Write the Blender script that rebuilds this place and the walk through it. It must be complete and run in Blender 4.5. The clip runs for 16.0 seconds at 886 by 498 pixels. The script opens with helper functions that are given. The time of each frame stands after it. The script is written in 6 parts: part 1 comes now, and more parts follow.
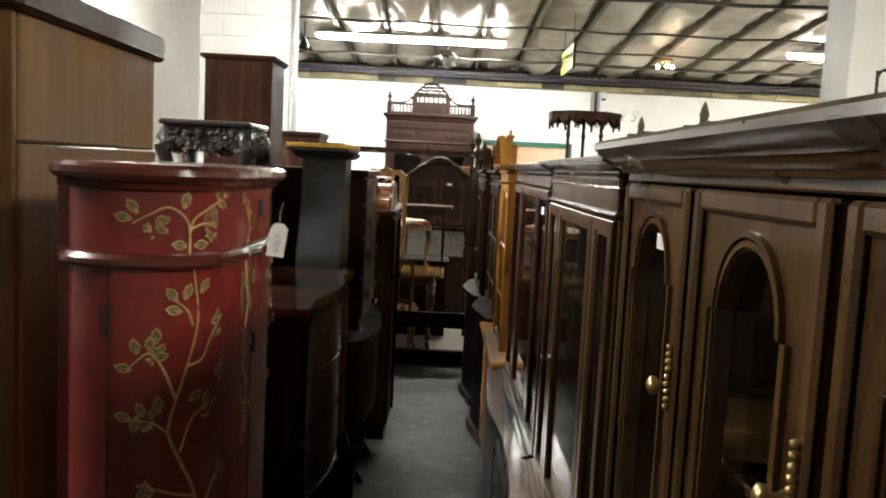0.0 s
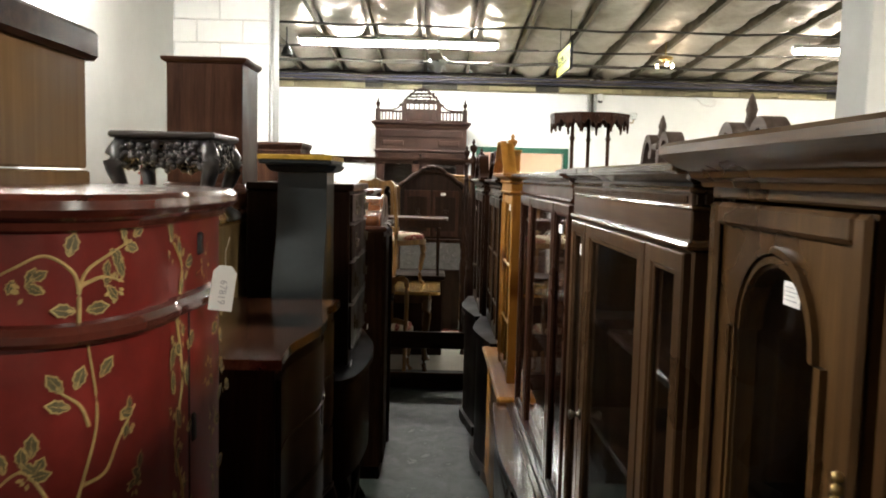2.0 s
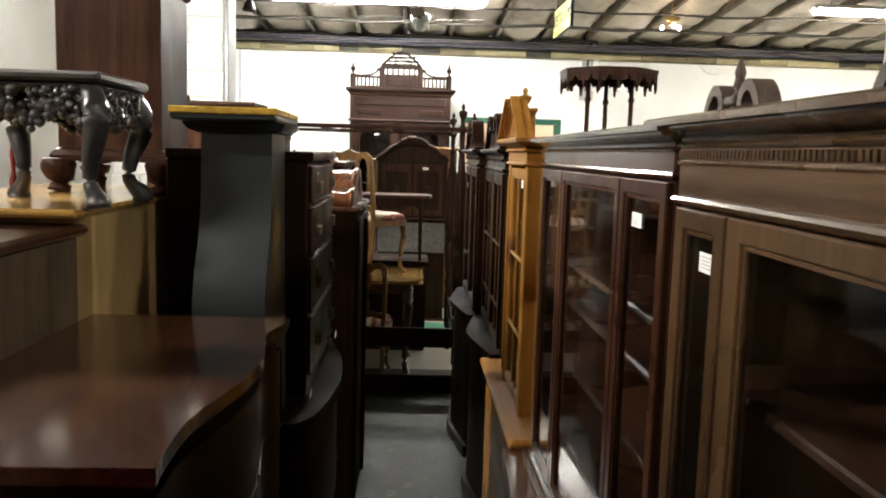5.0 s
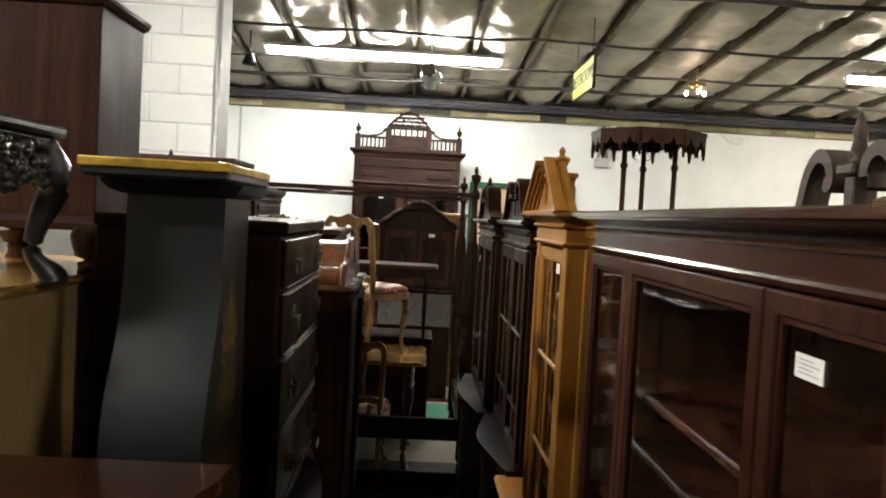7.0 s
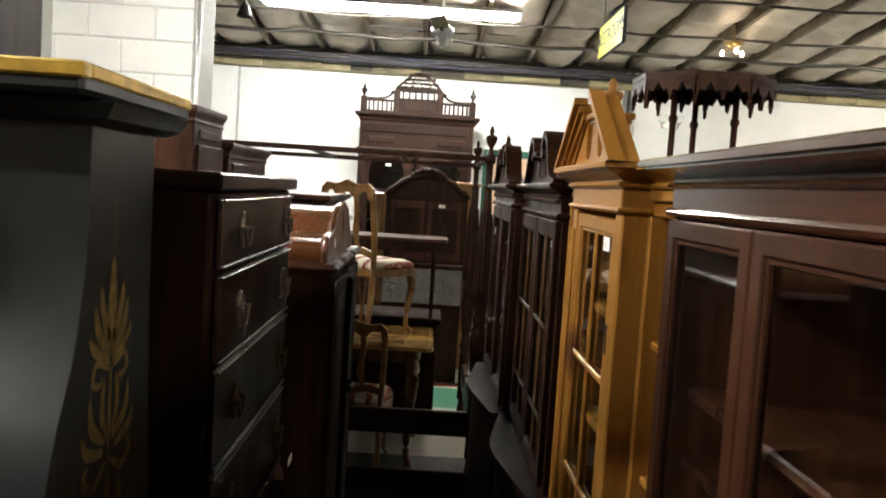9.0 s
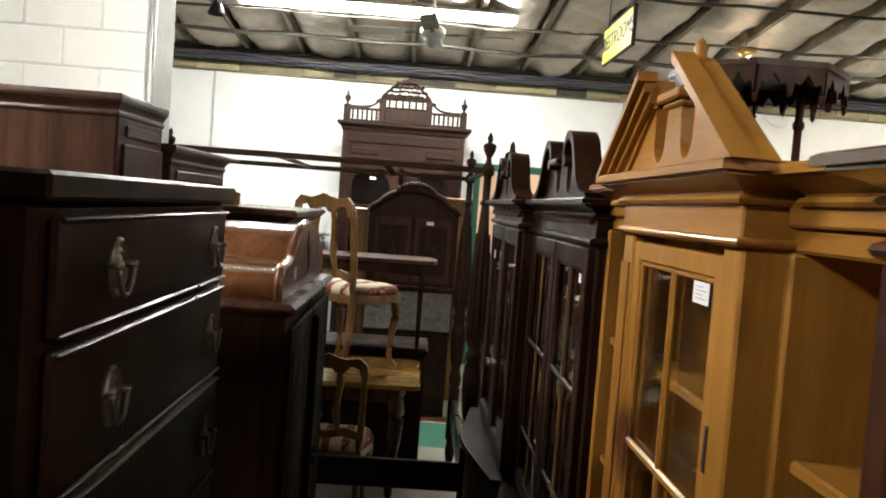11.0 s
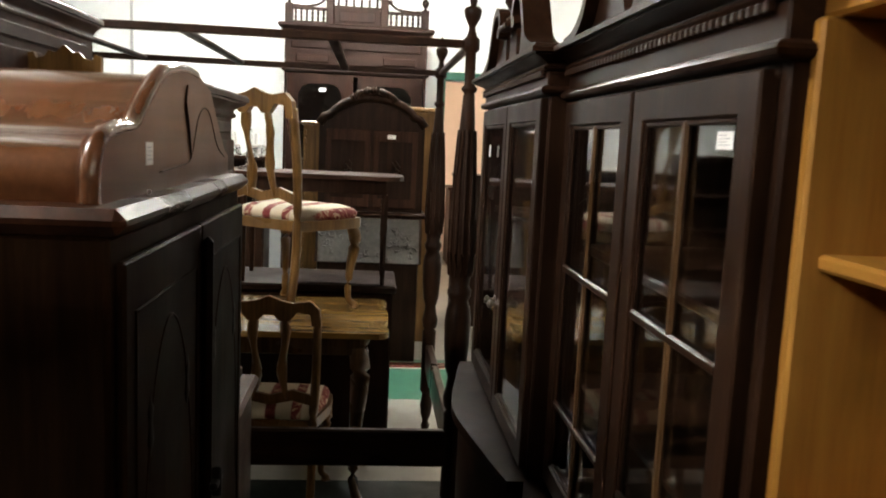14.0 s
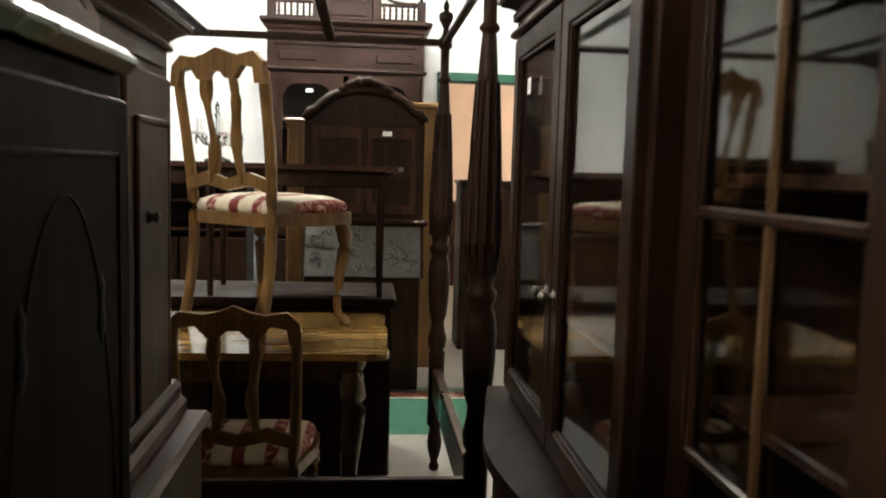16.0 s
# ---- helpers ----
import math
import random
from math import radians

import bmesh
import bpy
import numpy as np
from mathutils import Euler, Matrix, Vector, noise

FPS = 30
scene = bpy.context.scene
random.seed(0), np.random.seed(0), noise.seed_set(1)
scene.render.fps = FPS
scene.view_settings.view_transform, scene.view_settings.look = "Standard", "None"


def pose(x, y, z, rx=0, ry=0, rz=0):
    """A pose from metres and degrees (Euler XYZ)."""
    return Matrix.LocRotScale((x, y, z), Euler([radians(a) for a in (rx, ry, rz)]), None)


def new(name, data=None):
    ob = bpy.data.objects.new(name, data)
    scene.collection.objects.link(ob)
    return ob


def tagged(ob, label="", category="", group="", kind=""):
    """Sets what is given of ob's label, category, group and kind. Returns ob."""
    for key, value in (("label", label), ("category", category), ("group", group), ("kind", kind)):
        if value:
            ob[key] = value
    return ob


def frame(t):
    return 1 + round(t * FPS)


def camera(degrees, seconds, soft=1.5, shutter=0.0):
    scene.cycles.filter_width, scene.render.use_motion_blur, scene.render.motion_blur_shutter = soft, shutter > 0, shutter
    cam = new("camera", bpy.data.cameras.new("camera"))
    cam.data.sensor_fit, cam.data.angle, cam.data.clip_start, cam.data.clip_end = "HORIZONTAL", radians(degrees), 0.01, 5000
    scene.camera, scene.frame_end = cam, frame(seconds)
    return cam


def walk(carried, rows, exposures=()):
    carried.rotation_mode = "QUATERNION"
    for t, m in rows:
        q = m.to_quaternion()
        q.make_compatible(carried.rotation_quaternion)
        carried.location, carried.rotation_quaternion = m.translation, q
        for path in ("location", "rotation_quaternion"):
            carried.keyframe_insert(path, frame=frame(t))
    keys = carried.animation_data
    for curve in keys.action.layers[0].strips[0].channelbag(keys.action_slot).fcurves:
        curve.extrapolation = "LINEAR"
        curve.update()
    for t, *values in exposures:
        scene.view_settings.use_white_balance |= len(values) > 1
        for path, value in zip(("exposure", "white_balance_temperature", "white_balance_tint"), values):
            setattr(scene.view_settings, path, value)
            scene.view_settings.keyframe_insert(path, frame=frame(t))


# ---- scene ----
from mathutils.geometry import tessellate_polygon

cam = camera(57.2, 16.0, 1.9, 0.5)
METRES, EYE, TILT, LEAN, TURN = 5.3, 1.85, 0.0, 0.0, -0.3
ROWS = [
    (0.0, 0.0, 0.0, 0.0, 0.28, -5.62, -2.82),
    (0.5, -0.0021, 0.0273, -0.0005, -1.37, -5.93, -1.77),
    (1.0, -0.0083, 0.0471, 0.0008, -1.15, -5.77, -1.0),
    (1.5, -0.0051, 0.0714, 0.0017, -0.98, -5.31, -0.7),
    (2.0, -0.0042, 0.0948, 0.0028, -0.34, -5.05, -1.38),
    (2.5, -0.0092, 0.1305, -0.0006, -1.44, -5.69, -1.71),
    (3.0, -0.0109, 0.1659, -0.0046, -1.7, -7.38, -0.8),
    (5.5, -0.0126, 0.3134, -0.003, -1.65, -6.1, -1.97),
    (6.0, -0.013, 0.3464, 0.0, -0.18, -4.53, -2.32),
    (6.5, -0.011, 0.3764, 0.0004, -0.09, -3.81, -3.32),
    (7.0, -0.0132, 0.4102, 0.0015, -1.5, -2.28, -3.1),
    (7.5, -0.012, 0.442, -0.0036, -1.09, -4.13, -2.22),
    (8.0, -0.0075, 0.4748, -0.0041, -1.75, -5.13, -2.46),
    (8.5, -0.0051, 0.5039, -0.0054, -0.15, -5.17, -3.25),
    (9.0, -0.0064, 0.534, -0.0062, -0.58, -4.2, -3.64),
    (11.5, -0.0102, 0.6781, -0.0071, -1.75, -2.27, -4.07),
    (12.0, -0.013, 0.7006, -0.0083, -1.92, -0.99, -2.22),
    (12.5, -0.0123, 0.7373, -0.0105, -2.47, -1.94, -2.26),
    (13.0, -0.0087, 0.7726, -0.0221, -4.08, -4.2, -3.27),
    (13.5, -0.01, 0.81, -0.0313, -4.81, -7.09, -3.58),
    (14.0, -0.0114, 0.8461, -0.0383, -4.58, -7.59, -2.67),
    (14.5, -0.0131, 0.8808, -0.0464, -5.72, -8.55, -3.94),
    (15.0, -0.0082, 0.9176, -0.0562, -2.88, -6.31, -1.39),
    (15.5, -0.0039, 0.9464, -0.0664, -3.93, -4.72, -0.86),
    (16.0, -0.01, 0.9844, -0.079, -5.01, -5.54, -1.62),
]
EXPOSURES = [(0.0, 0.24), (0.5, 0.15), (1.5, 0.25), (3.0, 0.12), (6.0, 0.25), (7.0, -0.33), (7.5, -0.33), (9.0, -0.12), (11.5, -0.2), (12.0, -0.49), (12.5, -0.55), (13.0, 0.0), (13.5, 0.0), (14.0, 0.02), (15.0, 0.06), (16.0, -0.14)]
walk(cam, [(t, pose(0, 0, EYE, TILT, LEAN, TURN) @ pose(METRES * x, METRES * y, METRES * z, 90 + pitch, roll, yaw)) for t, x, y, z, yaw, pitch, roll in ROWS], EXPOSURES)

# ---- light ----
world = bpy.data.worlds.new("world")
world.use_nodes = True
scene.world = world
world.node_tree.nodes["Background"].inputs["Color"].default_value = (0.9, 0.95, 1.0, 1)
world.node_tree.nodes["Background"].inputs["Strength"].default_value = 0.05
scene.view_settings.exposure = 0.0
TUBE_LIGHT, NEAR_LIGHT, WEST_LIGHT, EAST_LIGHT, OLD_LIGHT, WARM_LIGHT = 215.0, 500.0, 390.0, 155.0, 110.0, 110.0


# ---- materials ----
def nodes_of(name):
    m = bpy.data.materials.new(name)
    m.use_nodes = True
    t = m.node_tree
    return m, t, t.nodes["Principled BSDF"]


def node(t, kind, **values):
    n = t.nodes.new(kind)
    for key, value in values.items():
        n.inputs[key.replace("_", " ")].default_value = value
    return n


def mapped(t, scale, coords="Object"):
    c = t.nodes.new("ShaderNodeTexCoord")
    m = node(t, "ShaderNodeMapping", Scale=scale)
    t.links.new(c.outputs[coords], m.inputs["Vector"])
    return m.outputs["Vector"]


def ramp(t, fac, stops):
    r = t.nodes.new("ShaderNodeValToRGB")
    r.color_ramp.elements[0].position, r.color_ramp.elements[0].color = stops[0][0], (*stops[0][1], 1)
    r.color_ramp.elements[1].position, r.color_ramp.elements[1].color = stops[-1][0], (*stops[-1][1], 1)
    for p, c in stops[1:-1]:
        r.color_ramp.elements.new(p).color = (*c, 1)
    t.links.new(fac, r.inputs["Fac"])
    return r.outputs["Color"]


def mix(t, a, b, fac, kind="MIX"):
    n = t.nodes.new("ShaderNodeMix")
    n.data_type, n.blend_type = "RGBA", kind
    if isinstance(fac, float):
        n.inputs[0].default_value = fac
    else:
        t.links.new(fac, n.inputs[0])
    for socket, value in ((n.inputs[6], a), (n.inputs[7], b)):
        if isinstance(value, tuple):
            socket.default_value = (*value, 1)
        else:
            t.links.new(value, socket)
    return n.outputs[2]


def bump(t, p, height, strength, distance=0.01):
    b = node(t, "ShaderNodeBump", Strength=strength, Distance=distance)
    t.links.new(height, b.inputs["Height"])
    t.links.new(b.outputs["Normal"], p.inputs["Normal"])


def wood(name, dark, mid, light, rough=0.35, along="z", coat=0.25, knots=0.0, grain=1.0, sheen=0.26):
    m, t, p = nodes_of(name)
    k = {"x": (0.8, 14, 14), "y": (14, 0.8, 14), "z": (14, 14, 0.8)}[along]
    v = mapped(t, k)
    info = t.nodes.new("ShaderNodeObjectInfo")
    add = t.nodes.new("ShaderNodeVectorMath")
    t.links.new(v, add.inputs[0])
    t.links.new(info.outputs["Random"], add.inputs[1])
    big = node(t, "ShaderNodeTexNoise", Scale=1.0, Detail=5.0, Roughness=0.6, Distortion=1.2)
    t.links.new(add.outputs[0], big.inputs["Vector"])
    fine = node(t, "ShaderNodeTexNoise", Scale=9.0, Detail=4.0, Roughness=0.7)
    t.links.new(add.outputs[0], fine.inputs["Vector"])
    blotch = node(t, "ShaderNodeTexNoise", Scale=3.0, Detail=3.0)
    t.links.new(mapped(t, (1, 1, 1)), blotch.inputs["Vector"])
    c = ramp(t, big.outputs["Fac"], [(0.3, dark), (0.5, mid), (0.72, light)])
    pores = ramp(t, fine.outputs["Fac"], [(0.35, (0.45, 0.42, 0.4)), (0.6, (1, 1, 1))])
    c = mix(t, c, pores, 0.55 * grain, "MULTIPLY")
    wear = ramp(t, blotch.outputs["Fac"], [(0.35, (0.6, 0.6, 0.62)), (0.65, (1.15, 1.1, 1.05))])
    c = mix(t, c, wear, 0.6, "MULTIPLY")
    if knots:
        vor = node(t, "ShaderNodeTexVoronoi", Scale=5.0, Randomness=1.0)
        t.links.new(mapped(t, (1, 1, 0.55) if along == "z" else (0.55, 1, 1)), vor.inputs["Vector"])
        spot = ramp(t, vor.outputs["Distance"], [(0.13, (1, 1, 1)), (0.25, (0, 0, 0))])
        c = mix(t, c, (0.07, 0.022, 0.006), spot)
    t.links.new(c, p.inputs["Base Color"])
    r = ramp(t, blotch.outputs["Fac"], [(0.3, (rough * 0.75,) * 3), (0.7, (min(1, rough * 1.35),) * 3)])
    t.links.new(r, p.inputs["Roughness"])
    p.inputs["Coat Weight"].default_value, p.inputs["Coat Roughness"].default_value = coat, 0.12
    p.inputs["Specular IOR Level"].default_value = sheen
    bump(t, p, fine.outputs["Fac"], 0.12, 0.002)
    return m


def plain(name, color, rough=0.5, metal=0.0, vary=0.2, scale=6.0, relief=0.1, coat=0.0):
    m, t, p = nodes_of(name)
    n = node(t, "ShaderNodeTexNoise", Scale=scale, Detail=6.0, Roughness=0.65)
    t.links.new(mapped(t, (1, 1, 1)), n.inputs["Vector"])
    lo, hi = tuple(a * (1 - vary) for a in color), tuple(min(1, a * (1 + vary)) for a in color)
    t.links.new(ramp(t, n.outputs["Fac"], [(0.3, lo), (0.7, hi)]), p.inputs["Base Color"])
    p.inputs["Roughness"].default_value, p.inputs["Metallic"].default_value = rough, metal
    p.inputs["Coat Weight"].default_value = coat
    if relief:
        f = node(t, "ShaderNodeTexNoise", Scale=scale * 14, Detail=3.0)
        t.links.new(mapped(t, (1, 1, 1)), f.inputs["Vector"])
        bump(t, p, f.outputs["Fac"], relief, 0.003)
    return m


def glow(name, color, strength):
    m, t, p = nodes_of(name)
    p.inputs["Base Color"].default_value = (*color, 1)
    p.inputs["Emission Color"].default_value = (*color, 1)
    p.inputs["Emission Strength"].default_value = strength
    return m


def glazing(name):
    m, t, p = nodes_of(name)
    p.inputs["Base Color"].default_value = (0.93, 0.96, 0.95, 1)
    p.inputs["Roughness"].default_value, p.inputs["Transmission Weight"].default_value, p.inputs["IOR"].default_value = 0.03, 1.0, 1.45
    return m


def concrete():
    m, t, p = nodes_of("sealed concrete")
    a = node(t, "ShaderNodeTexNoise", Scale=0.9, Detail=6.0, Roughness=0.6)
    b = node(t, "ShaderNodeTexNoise", Scale=5.5, Detail=8.0, Roughness=0.72, Distortion=0.6)
    for n in (a, b):
        t.links.new(mapped(t, (1, 1, 1)), n.inputs["Vector"])
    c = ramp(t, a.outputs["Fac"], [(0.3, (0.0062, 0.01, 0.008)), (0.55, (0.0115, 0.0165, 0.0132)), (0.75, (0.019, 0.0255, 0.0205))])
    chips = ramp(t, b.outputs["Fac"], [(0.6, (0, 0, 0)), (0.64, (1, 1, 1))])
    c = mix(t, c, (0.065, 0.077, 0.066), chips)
    p.inputs["Specular IOR Level"].default_value = 0.28
    scuff = ramp(t, b.outputs["Fac"], [(0.3, (0.6, 0.6, 0.6)), (0.5, (1, 1, 1))])
    t.links.new(mix(t, c, scuff, 0.7, "MULTIPLY"), p.inputs["Base Color"])
    t.links.new(ramp(t, b.outputs["Fac"], [(0.3, (0.42,) * 3), (0.7, (0.7,) * 3)]), p.inputs["Roughness"])
    bump(t, p, b.outputs["Fac"], 0.15, 0.004)
    return m


def foil():
    m, t, p = nodes_of("foil faced insulation")
    a = node(t, "ShaderNodeTexNoise", Scale=1.3, Detail=5.0, Roughness=0.6, Distortion=1.0)
    b = node(t, "ShaderNodeTexNoise", Scale=7.0, Detail=6.0, Roughness=0.65, Distortion=0.8)
    t.links.new(mapped(t, (1, 0.7, 1)), a.inputs["Vector"])
    t.links.new(mapped(t, (1, 2.2, 1)), b.inputs["Vector"])
    c = ramp(t, a.outputs["Fac"], [(0.3, (0.42, 0.36, 0.28)), (0.5, (0.62, 0.56, 0.475)), (0.72, (0.8, 0.75, 0.67))])
    grime = ramp(t, b.outputs["Fac"], [(0.28, (0.55, 0.5, 0.42)), (0.5, (1, 1, 1))])
    t.links.new(mix(t, c, grime, 0.6, "MULTIPLY"), p.inputs["Base Color"])
    p.inputs["Metallic"].default_value = 0.45
    t.links.new(ramp(t, b.outputs["Fac"], [(0.3, (0.28,) * 3), (0.7, (0.5,) * 3)]), p.inputs["Roughness"])
    bump(t, p, b.outputs["Fac"], 0.55, 0.04)
    return m


def fabric():
    m, t, p = nodes_of("striped toile upholstery")
    sep = t.nodes.new("ShaderNodeSeparateXYZ")
    t.links.new(mapped(t, (1, 1, 1)), sep.inputs[0])
    saw = t.nodes.new("ShaderNodeMath")
    saw.operation = "PINGPONG"
    saw.inputs[1].default_value = 0.055
    t.links.new(sep.outputs["X"], saw.inputs[0])
    stripe = ramp(t, saw.outputs[0], [(0.02, (0, 0, 0)), (0.0245, (1, 1, 1))])
    n = node(t, "ShaderNodeTexNoise", Scale=26.0, Detail=4.0, Distortion=1.5)
    t.links.new(mapped(t, (1, 1, 1)), n.inputs["Vector"])
    motif = ramp(t, n.outputs["Fac"], [(0.45, (0.17, 0.022, 0.02)), (0.55, (0.32, 0.1, 0.07)), (0.6, (0.5, 0.36, 0.24))])
    t.links.new(mix(t, motif, (0.62, 0.54, 0.4), stripe), p.inputs["Base Color"])
    p.inputs["Roughness"].default_value = 0.85
    w = node(t, "ShaderNodeTexNoise", Scale=300.0)
    bump(t, p, w.outputs["Fac"], 0.2, 0.002)
    return m


WALNUT = wood("warm walnut", (0.038, 0.019, 0.007), (0.085, 0.044, 0.016), (0.132, 0.07, 0.026), 0.27, "z", 0.6)
WALNUT_H = wood("warm walnut, level grain", (0.038, 0.019, 0.007), (0.085, 0.044, 0.016), (0.132, 0.07, 0.026), 0.27, "x", 0.6)
CHERRY = wood("brown cherry", (0.04, 0.02, 0.0085), (0.083, 0.044, 0.019), (0.127, 0.07, 0.031), 0.32, "z", 0.35)
CHERRY_H = wood("brown cherry, level grain", (0.04, 0.02, 0.0085), (0.083, 0.044, 0.019), (0.127, 0.07, 0.031), 0.32, "x", 0.35)
MAHOGANY = wood("red mahogany", (0.024, 0.0082, 0.0042), (0.05, 0.018, 0.009), (0.078, 0.031, 0.0145), 0.33, "z", 0.12, sheen=0.2)
MAHOGANY_H = wood("red mahogany, level grain", (0.024, 0.0082, 0.0042), (0.05, 0.018, 0.009), (0.078, 0.031, 0.0145), 0.3, "x", 0.4, sheen=0.2)
MAHOGANY_TRIM = wood("polished mahogany moulding", (0.034, 0.012, 0.0065), (0.066, 0.0245, 0.0125), (0.1, 0.04, 0.02), 0.2, "x", 0.9, grain=0.5, sheen=0.4)
CHERRY_TRIM = wood("polished cherry moulding", (0.042, 0.021, 0.009), (0.084, 0.045, 0.02), (0.13, 0.072, 0.033), 0.22, "x", 0.8, grain=0.5, sheen=0.4)
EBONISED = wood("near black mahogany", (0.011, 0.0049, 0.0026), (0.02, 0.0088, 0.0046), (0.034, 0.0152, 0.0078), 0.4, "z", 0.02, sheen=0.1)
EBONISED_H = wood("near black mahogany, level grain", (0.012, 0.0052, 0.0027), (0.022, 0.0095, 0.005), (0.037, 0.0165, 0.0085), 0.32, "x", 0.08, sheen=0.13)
DARK_CHEST = wood("dark aged mahogany", (0.0065, 0.0027, 0.0014), (0.012, 0.005, 0.0026), (0.02, 0.0088, 0.0045), 0.42, "z", 0.0, sheen=0.08)
DARK_CHEST_H = wood("dark aged mahogany, level grain", (0.007, 0.003, 0.0016), (0.013, 0.0056, 0.003), (0.023, 0.0103, 0.0053), 0.36, "x", 0.03, sheen=0.1)
DOOR_WOOD = wood("dull brown mahogany", (0.017, 0.0082, 0.0042), (0.03, 0.0147, 0.0076), (0.046, 0.023, 0.012), 0.55, "z", 0.0, sheen=0.05)
CHEEK_WOOD = wood("satin red brown mahogany", (0.1, 0.04, 0.0195), (0.145, 0.06, 0.03), (0.19, 0.082, 0.042), 0.36, "x", 0.1, grain=0.35, sheen=0.18)
PINE = wood("knotty waxed pine", (0.265, 0.115, 0.017), (0.33, 0.152, 0.026), (0.39, 0.192, 0.04), 0.4, "z", 0.15, 1.0, 0.4)
PINE_H = wood("knotty waxed pine, level grain", (0.265, 0.115, 0.017), (0.33, 0.152, 0.026), (0.39, 0.192, 0.04), 0.4, "x", 0.15, 1.0, 0.4)
# oak is darkened for dim pieces; its level-grain copy is lighter, as lit tops
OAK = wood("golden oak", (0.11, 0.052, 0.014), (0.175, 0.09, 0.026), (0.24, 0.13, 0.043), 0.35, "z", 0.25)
OAK_LIT = wood("golden oak, level grain, as lit on tops", (0.24, 0.13, 0.03), (0.36, 0.21, 0.055), (0.45, 0.28, 0.09), 0.2, "x", 0.5)
ROSEWOOD = wood("glossy rolled mahogany", (0.085, 0.031, 0.013), (0.125, 0.048, 0.02), (0.165, 0.067, 0.03), 0.2, "x", 0.8, grain=0.35)
RED_BROWN = wood("carved red brown walnut", (0.023, 0.0092, 0.0055), (0.044, 0.0182, 0.0105), (0.067, 0.0295, 0.0172), 0.45, "z", 0.02, sheen=0.1)
RED_BROWN_H = wood("carved red brown walnut, level grain", (0.023, 0.0092, 0.0055), (0.044, 0.0182, 0.0105), (0.067, 0.0295, 0.0172), 0.45, "x", 0.1, sheen=0.15)
OLD_WALNUT = wood("dark carved walnut", (0.0098, 0.004, 0.0026), (0.019, 0.0078, 0.0049), (0.03, 0.013, 0.008), 0.45, "z", 0.02, sheen=0.12)
OLD_WALNUT_H = wood("dark carved walnut, level grain", (0.0098, 0.004, 0.0026), (0.019, 0.0078, 0.0049), (0.03, 0.013, 0.008), 0.42, "x", 0.1, sheen=0.15)
OLD_BOARD = wood("bare old backboard", (0.175, 0.102, 0.046), (0.205, 0.122, 0.056), (0.235, 0.143, 0.067), 0.7, "z", 0.0, grain=0.15)
TAN_BOARD = wood("bare tan backboard", (0.28, 0.188, 0.08), (0.33, 0.226, 0.098), (0.37, 0.26, 0.118), 0.7, "z", 0.0, grain=0.3)
SERVING_TOP = wood("mirror polished mahogany", (0.05, 0.02, 0.011), (0.08, 0.033, 0.018), (0.11, 0.05, 0.027), 0.2, "x", 0.55, grain=0.4, sheen=0.4)
DARK_GLOSS = wood("polished dark brown top", (0.04, 0.0145, 0.0075), (0.07, 0.0265, 0.0135), (0.1, 0.041, 0.02), 0.16, "x", 0.9)
GREY_BOARD = wood("grey brown painted side", (0.05, 0.036, 0.022), (0.085, 0.062, 0.038), (0.12, 0.09, 0.055), 0.5, "z", 0.0)
RED_LACQUER = plain("crackled red lacquer", (0.16, 0.0165, 0.013), 0.33, 0, 0.35, 7, 0.06, 0.3)
RED_TRIM = plain("brown red lacquer trim", (0.085, 0.02, 0.013), 0.25, 0, 0.4, 9, 0.05, 0.4)
VINE = plain("dull gold vine paint", (0.45, 0.33, 0.13), 0.5, 0, 0.3, 40, 0.1)
LEAF = plain("olive leaf paint", (0.12, 0.1, 0.045), 0.5, 0, 0.4, 60, 0.1)
BLACK = plain("satin black paint", (0.011, 0.0155, 0.017), 0.42, 0, 0.25, 10, 0.08)
CARVED_BLACK = plain("carved ebony", (0.016, 0.016, 0.017), 0.3, 0, 0.4, 20, 0.35, 0.3)
GILT = plain("worn gilding", (0.55, 0.36, 0.06), 0.38, 0.6, 0.35, 25, 0.25)
GILT_PAINT = plain("rubbed gold stencil", (0.15, 0.105, 0.036), 0.5, 0.2, 0.4, 50, 0.1)
BRASS = plain("aged brass", (0.42, 0.3, 0.13), 0.3, 0.9, 0.3, 40, 0.1)
PEWTER = plain("dull pewter", (0.11, 0.098, 0.076), 0.4, 0.8, 0.3, 40, 0.15)
IRON = plain("black iron", (0.015, 0.015, 0.015), 0.5, 0.4, 0.3, 30, 0.2)
PAPER = plain("white price card", (0.82, 0.82, 0.8), 0.7, 0, 0.04, 8, 0)
INK = plain("grey print", (0.42, 0.42, 0.45), 0.8, 0, 0.1, 8, 0)
STRING = plain("cotton string", (0.6, 0.55, 0.45), 0.9, 0, 0.1, 8, 0)
GLASS = glazing("window glass")
CARVED_GREY = plain("grey waxed carving", (0.055, 0.05, 0.043), 0.32, 0.1, 0.5, 30, 0.6)
FABRIC = fabric()
CONCRETE = concrete()
PALE_FLOOR = plain("pale floor paint", (0.27, 0.255, 0.22), 0.3, 0, 0.15, 5, 0.05)
GREEN_FLOOR = plain("green floor paint", (0.03, 0.115, 0.072), 0.4, 0, 0.2, 5, 0.05)
WALL = plain("white painted block", (0.8, 0.82, 0.8), 0.6, 0, 0.05, 2.5, 0.25)
DUSTY = wood("dusty brown mahogany", (0.05, 0.035, 0.027), (0.085, 0.062, 0.05), (0.12, 0.092, 0.076), 0.55, "x", 0.0, grain=0.5)
DIM_WALL = plain("unseen wall, darkened to cut bounce", (0.32, 0.29, 0.25), 0.8, 0, 0.3, 1.5, 0.1)
